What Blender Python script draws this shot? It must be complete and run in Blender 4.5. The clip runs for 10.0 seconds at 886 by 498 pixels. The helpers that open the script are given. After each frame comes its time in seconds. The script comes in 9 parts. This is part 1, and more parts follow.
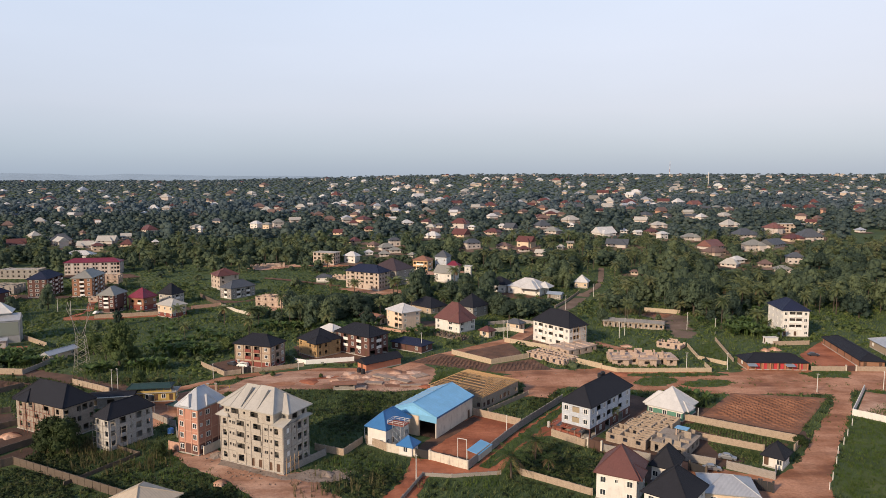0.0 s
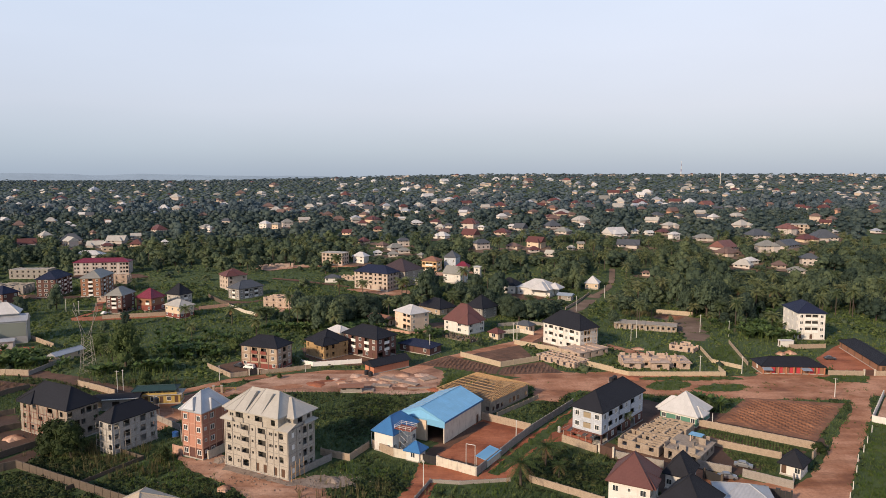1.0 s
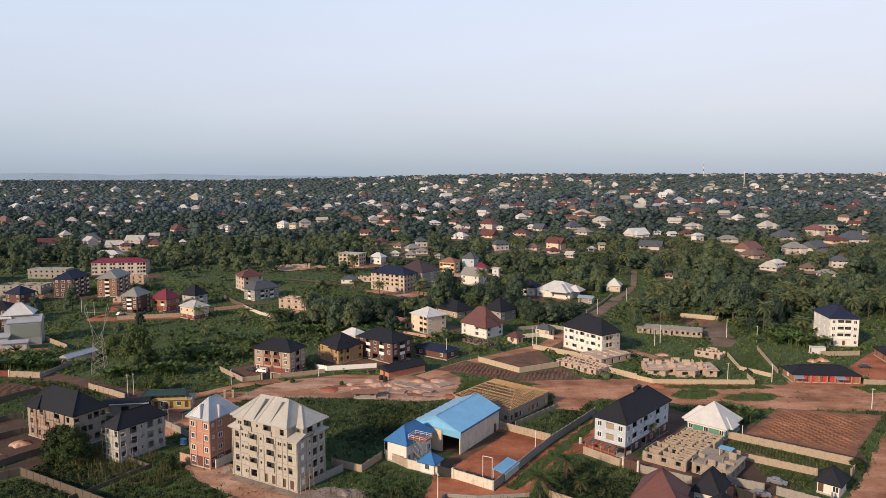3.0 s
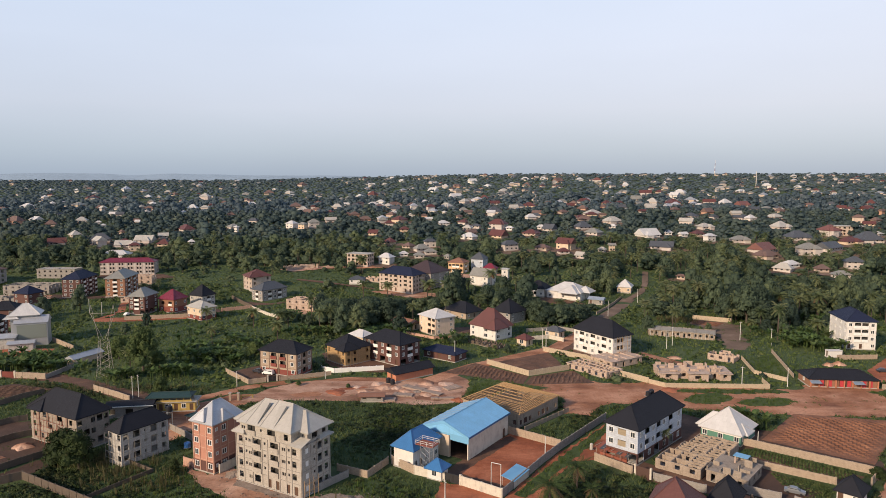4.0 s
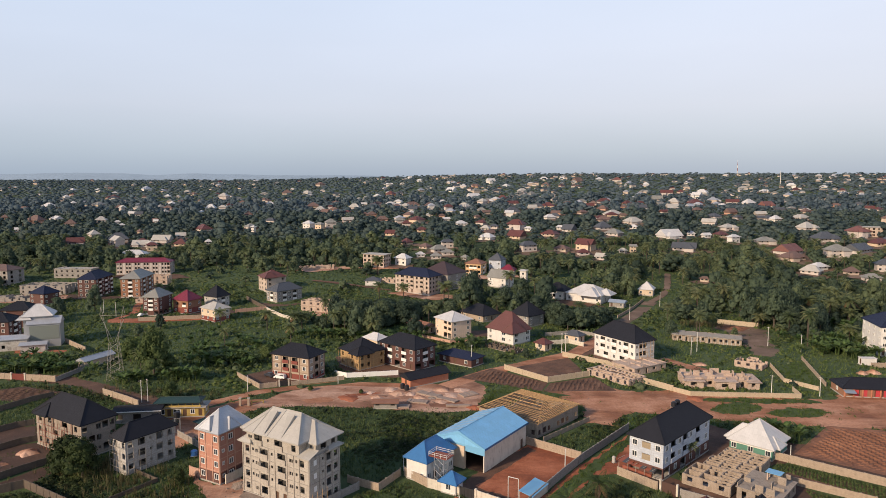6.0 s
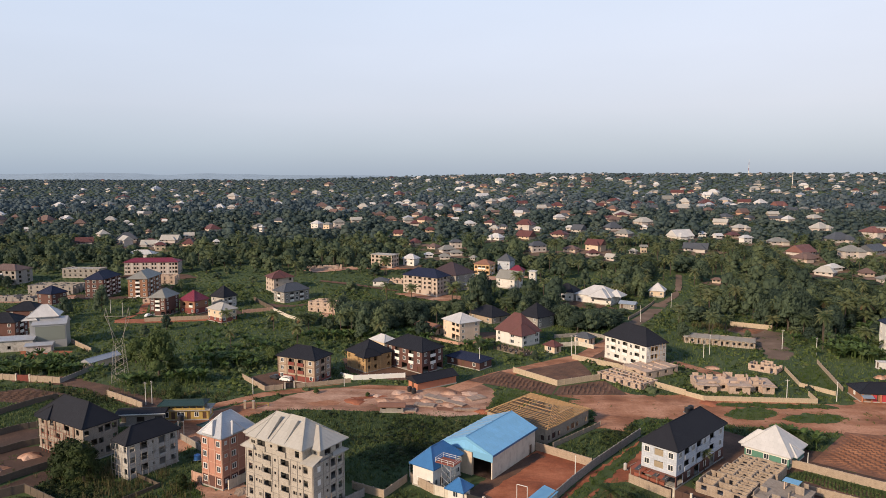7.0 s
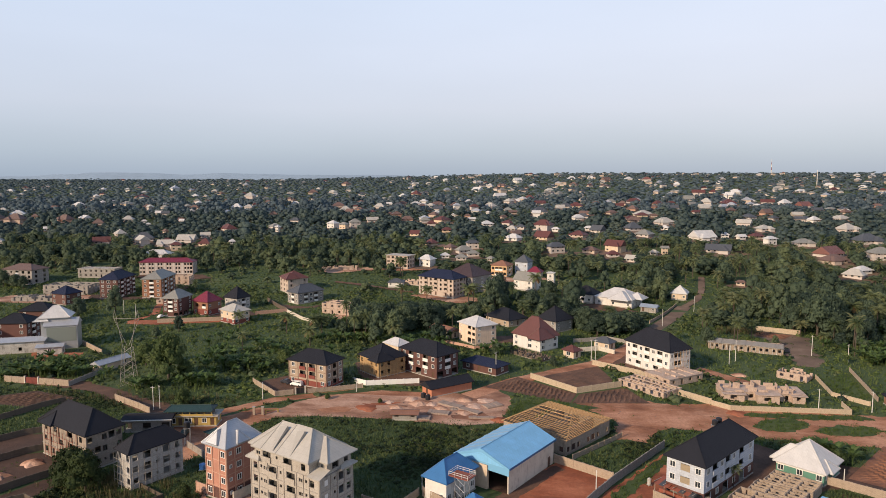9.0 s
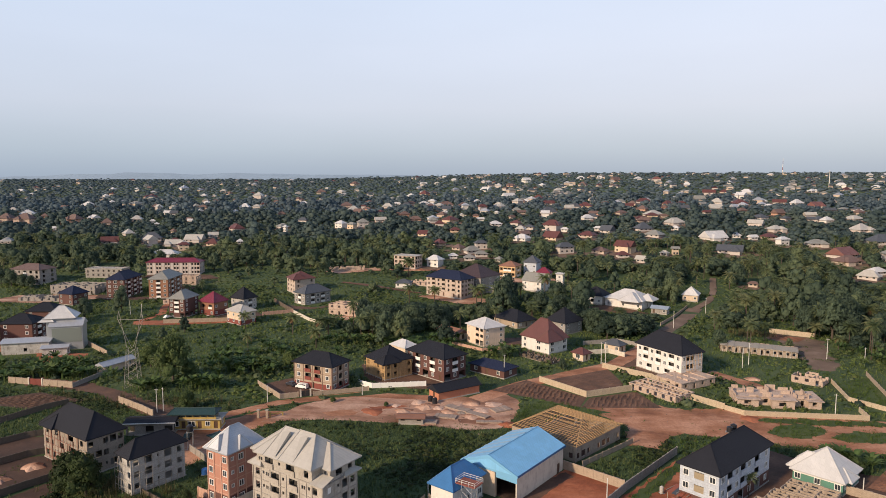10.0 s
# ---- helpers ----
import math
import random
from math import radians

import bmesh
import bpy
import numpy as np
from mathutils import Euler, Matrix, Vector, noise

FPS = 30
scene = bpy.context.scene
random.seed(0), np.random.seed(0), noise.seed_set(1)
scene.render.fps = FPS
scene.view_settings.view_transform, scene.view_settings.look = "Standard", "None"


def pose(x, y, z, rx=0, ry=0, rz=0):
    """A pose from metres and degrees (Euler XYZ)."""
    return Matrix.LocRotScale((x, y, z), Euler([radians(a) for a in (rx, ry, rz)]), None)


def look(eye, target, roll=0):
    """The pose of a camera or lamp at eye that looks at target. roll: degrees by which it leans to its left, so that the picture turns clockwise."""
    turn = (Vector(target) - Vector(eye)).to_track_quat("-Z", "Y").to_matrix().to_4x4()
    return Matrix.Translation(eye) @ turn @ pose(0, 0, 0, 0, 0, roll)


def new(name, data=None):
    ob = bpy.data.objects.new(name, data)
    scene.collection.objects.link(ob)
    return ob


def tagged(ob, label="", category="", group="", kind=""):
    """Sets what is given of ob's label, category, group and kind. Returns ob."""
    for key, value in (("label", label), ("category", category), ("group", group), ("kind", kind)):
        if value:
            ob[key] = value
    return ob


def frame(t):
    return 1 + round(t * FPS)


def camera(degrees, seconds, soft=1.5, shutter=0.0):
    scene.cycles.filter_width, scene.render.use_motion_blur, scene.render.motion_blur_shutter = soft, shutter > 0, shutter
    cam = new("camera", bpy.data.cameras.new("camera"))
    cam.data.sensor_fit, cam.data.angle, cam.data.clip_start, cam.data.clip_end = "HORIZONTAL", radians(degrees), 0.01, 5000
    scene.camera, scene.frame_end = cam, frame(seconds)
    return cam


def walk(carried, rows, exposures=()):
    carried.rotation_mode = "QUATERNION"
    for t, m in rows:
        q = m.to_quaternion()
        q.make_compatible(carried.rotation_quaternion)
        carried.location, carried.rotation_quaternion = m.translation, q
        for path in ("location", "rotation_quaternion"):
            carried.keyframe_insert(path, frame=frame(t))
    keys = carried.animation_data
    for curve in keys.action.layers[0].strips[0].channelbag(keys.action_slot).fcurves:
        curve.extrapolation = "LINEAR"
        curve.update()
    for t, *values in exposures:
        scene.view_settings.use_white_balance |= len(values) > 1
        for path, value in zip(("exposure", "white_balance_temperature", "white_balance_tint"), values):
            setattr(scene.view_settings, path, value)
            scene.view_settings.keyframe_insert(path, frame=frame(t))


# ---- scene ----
cam = camera(67.0, 10.0, soft=0.85)
# seconds, x, y, z in metres, yaw to the left and pitch in degrees: a drone flying level and straight on, turning slowly left
ROWS = [
    (0, 0.000, 0.000, 76.000, 0.000, -5.944),
    (1, 0.363, 3.859, 76.011, 0.833, -5.950),
    (2, 0.676, 7.727, 76.017, 1.655, -5.956),
    (2.5, 0.814, 9.665, 76.018, 2.062, -5.959),
    (3, 0.940, 11.605, 76.018, 2.466, -5.963),
    (3.5, 1.053, 13.548, 76.017, 2.868, -5.967),
    (4, 1.154, 15.493, 76.015, 3.267, -5.972),
    (5, 1.317, 19.390, 76.006, 4.056, -5.981),
    (6, 1.431, 23.297, 75.991, 4.836, -5.991),
    (6.5, 1.469, 25.254, 75.981, 5.221, -5.996),
    (7, 1.494, 27.213, 75.971, 5.604, -6.002),
    (8, 1.509, 31.140, 75.947, 6.362, -6.014),
    (9, 1.473, 35.076, 75.917, 7.109, -6.026),
    (10, 1.387, 39.021, 75.881, 7.845, -6.040),
]
walk(cam, [(t, pose(x, y, z, 90 + pitch, 0, yaw)) for t, x, y, z, yaw, pitch in ROWS])

# ---- light: a low, hazy evening sun behind the camera on its left ----
SUN_DIR = Vector((-0.66, -0.72, 0.44)).normalized()          # towards the sun
ELEV, AZIM = math.asin(SUN_DIR.z), math.atan2(SUN_DIR.x, SUN_DIR.y)
world = bpy.data.worlds.new("sky")
scene.world = world
world.use_nodes = True
wn, wl = world.node_tree.nodes, world.node_tree.links
wn.clear()
w_out = wn.new("ShaderNodeOutputWorld")
w_bg = wn.new("ShaderNodeBackground")
w_sky = wn.new("ShaderNodeTexSky")
w_sky.sky_type, w_sky.sun_disc = "NISHITA", False
w_sky.sun_elevation, w_sky.sun_rotation = ELEV, AZIM
w_sky.altitude, w_sky.air_density, w_sky.dust_density, w_sky.ozone_density = 100, 1.0, 3.0, 1.5
# the hazy air: a soft grey-blue that is denser towards the horizon, all round
w_co = wn.new("ShaderNodeTexCoord")
w_sep = wn.new("ShaderNodeSeparateXYZ")
w_ramp = wn.new("ShaderNodeValToRGB")
w_ramp.color_ramp.elements[0].position, w_ramp.color_ramp.elements[0].color = 0.0, (5.0, 5.75, 6.8, 1)
w_ramp.color_ramp.elements[1].position, w_ramp.color_ramp.elements[1].color = 1.0, (1.3, 2.1, 3.9, 1)
for at, colour in ((0.04, (6.3, 7.0, 7.9, 1)), (0.10, (8.0, 8.3, 9.3, 1)), (0.18, (8.6, 9.1, 10.4, 1)), (0.30, (8.5, 9.5, 11.3, 1)), (0.50, (2.4, 3.5, 5.8, 1))):
    e = w_ramp.color_ramp.elements.new(at)
    e.color = colour
w_noise = wn.new("ShaderNodeTexNoise")
w_noise.inputs["Scale"].default_value, w_noise.inputs["Detail"].default_value = 2.2, 4.0
w_map = wn.new("ShaderNodeMapping")
w_map.inputs["Scale"].default_value = (1.0, 1.0, 4.0)
w_mul = wn.new("ShaderNodeMix")
w_mul.data_type, w_mul.blend_type = "RGBA", "MULTIPLY"
w_tone = wn.new("ShaderNodeMapRange")
w_tone.inputs["To Min"].default_value, w_tone.inputs["To Max"].default_value = 0.94, 1.06
w_mix = wn.new("ShaderNodeMix")
w_mix.data_type = "RGBA"
w_mix.inputs["Factor"].default_value = 0.80
wl.new(w_co.outputs["Generated"], w_sep.inputs[0])
wl.new(w_sep.outputs["Z"], w_ramp.inputs["Fac"])
wl.new(w_co.outputs["Generated"], w_map.inputs["Vector"])
wl.new(w_map.outputs["Vector"], w_noise.inputs["Vector"])
wl.new(w_noise.outputs["Fac"], w_tone.inputs["Value"])
w_mul.inputs["Factor"].default_value = 1.0
w_side = wn.new("ShaderNodeValToRGB")
w_side.color_ramp.elements[0].color, w_side.color_ramp.elements[1].color = (0.90, 0.95, 1.0, 1), (1.10, 1.06, 1.04, 1)
w_shift = wn.new("ShaderNodeMapRange")
w_shift.inputs["From Min"].default_value, w_shift.inputs["From Max"].default_value = -0.8, 0.8
w_tint = wn.new("ShaderNodeMix")
w_tint.data_type, w_tint.blend_type = "RGBA", "MULTIPLY"
w_tint.inputs["Factor"].default_value = 1.0
wl.new(w_sep.outputs["X"], w_shift.inputs["Value"])
wl.new(w_shift.outputs["Result"], w_side.inputs["Fac"])
wl.new(w_ramp.outputs["Color"], w_tint.inputs["A"])
wl.new(w_side.outputs["Color"], w_tint.inputs["B"])
wl.new(w_tint.outputs["Result"], w_mul.inputs["A"])
wl.new(w_tone.outputs["Result"], w_mul.inputs["B"])
wl.new(w_sky.outputs["Color"], w_mix.inputs["A"])
wl.new(w_mul.outputs["Result"], w_mix.inputs["B"])
wl.new(w_mix.outputs["Result"], w_bg.inputs["Color"])
w_bg.inputs["Strength"].default_value = 0.10
wl.new(w_bg.outputs["Background"], w_out.inputs["Surface"])
sun = new("sun", bpy.data.lights.new("sun", "SUN"))
sun.data.energy, sun.data.angle, sun.data.color = 4.8, radians(4.0), (1.0, 0.78, 0.56)
sun.matrix_world = look(SUN_DIR * 300, (0, 0, 0))
scene.view_settings.exposure = -0.03


# ---- materials ----
def node_mat(name):
    m = bpy.data.materials.new(name)
    m.use_nodes = True
    nt = m.node_tree
    return m, nt.nodes, nt.links, nt.nodes["Principled BSDF"]


def noise_node(n, l, vec, scale, detail=4.0, rough=0.6):
    t = n.new("ShaderNodeTexNoise")
    t.inputs["Scale"].default_value, t.inputs["Detail"].default_value, t.inputs["Roughness"].default_value = scale, detail, rough
    l.new(vec, t.inputs["Vector"])
    return t.outputs["Fac"]


def ramp_node(n, l, fac, stops):
    r = n.new("ShaderNodeValToRGB")
    els = r.color_ramp.elements
    while len(els) < len(stops):
        els.new(0.5)
    for e, (p, c) in zip(els, stops):
        e.position, e.color = p, (*c, 1) if len(c) == 3 else c
    l.new(fac, r.inputs["Fac"])
    return r.outputs["Color"]


def mix_node(n, l, fac, a, b, blend="MIX"):
    m = n.new("ShaderNodeMix")
    m.data_type, m.blend_type = "RGBA", blend
    for key, v in (("Factor", fac), ("A", a), ("B", b)):
        if isinstance(v, (int, float)):
            m.inputs[key].default_value = v
        elif isinstance(v, tuple):
            m.inputs[key].default_value = (*v, 1)
        else:
            l.new(v, m.inputs[key])
    return m.outputs["Result"]


def bump_node(n, l, height, strength, distance, bsdf):
    b = n.new("ShaderNodeBump")
    b.inputs["Strength"].default_value, b.inputs["Distance"].default_value = strength, distance
    l.new(height, b.inputs["Height"])
    l.new(b.outputs["Normal"], bsdf.inputs["Normal"])


def tint(c, k):
    return tuple(min(1.0, v * k) for v in c)


def plaster(name, col, dirt=(0.16, 0.11, 0.08), stain=0.35, rough=0.85, course=0.0):
    """Painted or bare render: broad stains, fine grain, and, where course is set, block courses of that height."""
    m, n, l, b = node_mat(name)
    co = n.new("ShaderNodeTexCoord").outputs["Object"]
    ob = n.new("ShaderNodeObjectInfo").outputs["Random"]
    big = noise_node(n, l, co, 0.35, 5)
    small = noise_node(n, l, co, 5.0, 3)
    mp = n.new("ShaderNodeMapping")
    mp.inputs["Scale"].default_value = (0.8, 0.8, 0.12)
    l.new(co, mp.inputs["Vector"])
    runs = noise_node(n, l, mp.outputs["Vector"], 1.6, 4)
    c = mix_node(n, l, ramp_node(n, l, big, [(0.35, (0, 0, 0)), (0.75, (1, 1, 1))]), tint(col, 0.90), tint(col, 1.06))
    where = n.new("ShaderNodeMath")
    where.operation = "MULTIPLY"
    l.new(ramp_node(n, l, runs, [(0.42, (0, 0, 0)), (0.68, (stain, stain, stain))]), where.inputs[0])
    l.new(ramp_node(n, l, noise_node(n, l, co, 0.5, 3), [(0.42, (0, 0, 0)), (0.62, (1, 1, 1))]), where.inputs[1])
    c = mix_node(n, l, where.outputs[0], c, dirt)
    c = mix_node(n, l, ramp_node(n, l, small, [(0.3, (0, 0, 0)), (0.8, (0.16, 0.16, 0.16))]), c, tint(col, 0.55))
    c = mix_node(n, l, ramp_node(n, l, ob, [(0, (0, 0, 0)), (1, (0.18, 0.18, 0.18))]), c, tint(col, 0.75))
    if course:
        br = n.new("ShaderNodeTexBrick")
        br.inputs["Scale"].default_value = 1.0
        br.inputs["Brick Width"].default_value, br.inputs["Row Height"].default_value = course * 2, course
        br.inputs["Mortar Size"].default_value = 0.02
        br.inputs["Color1"].default_value, br.inputs["Color2"].default_value = (1, 1, 1, 1), (0.86, 0.86, 0.86, 1)
        br.inputs["Mortar"].default_value = (0.62, 0.6, 0.58, 1)
        sep, com = n.new("ShaderNodeSeparateXYZ"), n.new("ShaderNodeCombineXYZ")
        add = n.new("ShaderNodeMath")
        l.new(co, sep.inputs[0])
        l.new(sep.outputs["X"], add.inputs[0])
        l.new(sep.outputs["Y"], add.inputs[1])
        l.new(add.outputs[0], com.inputs["X"])
        l.new(sep.outputs["Z"], com.inputs["Y"])
        l.new(com.outputs[0], br.inputs["Vector"])
        c = mix_node(n, l, 1.0, c, br.outputs["Color"], "MULTIPLY")
    l.new(c, b.inputs["Base Color"])
    b.inputs["Roughness"].default_value = rough
    bump_node(n, l, small, 0.4, 0.02, b)
    return m


def roofing(name, col, rough=0.5, metal=0.0, rib=0.3, wear=(0.30, 0.22, 0.17), worn=0.25, depth=0.04, gloss=0.5):
    """Roof sheets: ribs that run down the slope, lapped rows, faded and dusty patches. UVs are metres along and up the slope."""
    m, n, l, b = node_mat(name)
    uv = n.new("ShaderNodeTexCoord").outputs["UV"]
    ob = n.new("ShaderNodeObjectInfo").outputs["Random"]
    wave = n.new("ShaderNodeTexWave")
    wave.bands_direction = "X"
    wave.inputs["Scale"].default_value = 1 / (rib * 3.1416 * 2) * 3.14
    l.new(uv, wave.inputs["Vector"])
    br = n.new("ShaderNodeTexBrick")
    br.inputs["Scale"].default_value = 1.0
    br.inputs["Brick Width"].default_value, br.inputs["Row Height"].default_value = 1.1, 1.7
    br.inputs["Mortar Size"].default_value = 0.02
    br.inputs["Color1"].default_value, br.inputs["Color2"].default_value = (1, 1, 1, 1), (0.88, 0.88, 0.88, 1)
    br.inputs["Mortar"].default_value = (0.7, 0.7, 0.7, 1)
    l.new(uv, br.inputs["Vector"])
    big = noise_node(n, l, uv, 0.22, 5)
    small = noise_node(n, l, uv, 2.5, 4)
    c = mix_node(n, l, ramp_node(n, l, big, [(0.3, (0, 0, 0)), (0.75, (1, 1, 1))]), tint(col, 0.88), tint(col, 1.10))
    c = mix_node(n, l, ramp_node(n, l, small, [(0.50, (0, 0, 0)), (0.85, (worn, worn, worn))]), c, wear)
    c = mix_node(n, l, 0.75, c, br.outputs["Color"], "MULTIPLY")
    c = mix_node(n, l, ramp_node(n, l, ob, [(0, (0, 0, 0)), (1, (0.15, 0.15, 0.15))]), c, tint(col, 0.7))
    l.new(c, b.inputs["Base Color"])
    b.inputs["Roughness"].default_value, b.inputs["Metallic"].default_value = rough, metal
    b.inputs["Specular IOR Level"].default_value = gloss
    bump_node(n, l, wave.outputs["Fac"], 0.6, depth, b)
    return m


def plain(name, col, rough=0.6, metal=0.0, vary=0.2, scale=2.0):
    m, n, l, b = node_mat(name)
    co = n.new("ShaderNodeTexCoord").outputs["Object"]
    f = noise_node(n, l, co, scale, 4)
    l.new(mix_node(n, l, f, tint(col, 1 - vary), tint(col, 1 + vary)), b.inputs["Base Color"])
    b.inputs["Roughness"].default_value, b.inputs["Metallic"].default_value = rough, metal
    return m


def earth(name, stops, scale=0.12, fine=1.6, bump=0.12, grit=0.35, tracks=0):
    """Soil: broad patches of several tones, tracks and grit."""
    m, n, l, b = node_mat(name)
    co = n.new("ShaderNodeTexCoord").outputs["Object"]
    big = noise_node(n, l, co, scale, 6, 0.62)
    small = noise_node(n, l, co, fine, 5, 0.7)
    c = ramp_node(n, l, big, stops)
    if tracks:                                              # long worn streaks and pale dusty sheets
        mp = n.new("ShaderNodeMapping")
        mp.inputs["Rotation"].default_value = (0, 0, math.radians(tracks))
        mp.inputs["Scale"].default_value = (0.035, 0.12, 0.1)
        l.new(co, mp.inputs["Vector"])
        worn = noise_node(n, l, mp.outputs["Vector"], 1.0, 5, 0.6)
        c = mix_node(n, l, ramp_node(n, l, worn, [(0.48, (0, 0, 0)), (0.66, (0.75, 0.75, 0.75))]), c, tint(stops[-1][1], 1.15))
        c = mix_node(n, l, ramp_node(n, l, worn, [(0.30, (0.7, 0.7, 0.7)), (0.46, (0, 0, 0))]), c, tint(stops[0][1], 0.85))
    c = mix_node(n, l, ramp_node(n, l, small, [(0.42, (0, 0, 0)), (0.8, (grit, grit, grit))]), c, tint(stops[0][1], 0.55))
    l.new(c, b.inputs["Base Color"])
    b.inputs["Roughness"].default_value = 0.95
    bump_node(n, l, small, 0.8, bump, b)
    return m


def foliage(name, dark, light, warm, glow=0.2):
    """Leaves: every clump its own green, some yellowed, a little light through them."""
    m, n, l, b = node_mat(name)
    geo = n.new("ShaderNodeNewGeometry").outputs["Random Per Island"]
    co = n.new("ShaderNodeTexCoord").outputs["Object"]
    patch = noise_node(n, l, co, 0.035, 4)
    c = ramp_node(n, l, geo, [(0.0, tint(light, 0.78)), (0.5, light), (0.93, tint(light, 1.1)), (1.0, warm)])
    kin = n.new("ShaderNodeAttribute")
    kin.attribute_name = "plant"
    kin = kin.outputs["Fac"]
    c = mix_node(n, l, ramp_node(n, l, kin, [(0.10, (0.9, 0.9, 0.9)), (0.45, (0, 0, 0))]), c, dark)
    c = mix_node(n, l, ramp_node(n, l, kin, [(0.72, (0, 0, 0)), (0.99, (0.6, 0.6, 0.6))]), c, warm)
    c = mix_node(n, l, ramp_node(n, l, patch, [(0.35, (0, 0, 0)), (0.7, (0.35, 0.35, 0.35))]), c, dark)
    leafy = noise_node(n, l, co, 1.1, 5, 0.7)
    c = mix_node(n, l, ramp_node(n, l, leafy, [(0.36, (0.5, 0.5, 0.5)), (0.56, (0, 0, 0))]), c, tint(dark, 0.9))
    c = mix_node(n, l, ramp_node(n, l, leafy, [(0.55, (0, 0, 0)), (0.75, (0.5, 0.5, 0.5))]), c, tint(light, 1.35))
    bump_node(n, l, leafy, 0.7, 0.5, b)
    l.new(c, b.inputs["Base Color"])
    b.inputs["Roughness"].default_value = 0.7
    b.inputs["Specular IOR Level"].default_value = 0.25
    tr = n.new("ShaderNodeBsdfTranslucent")
    l.new(c, tr.inputs["Color"])
    mx = n.new("ShaderNodeMixShader")
    mx.inputs[0].default_value = glow
    l.new(b.outputs[0], mx.inputs[1])
    l.new(tr.outputs[0], mx.inputs[2])
    l.new(mx.outputs[0], n["Material Output"].inputs["Surface"])
    return m


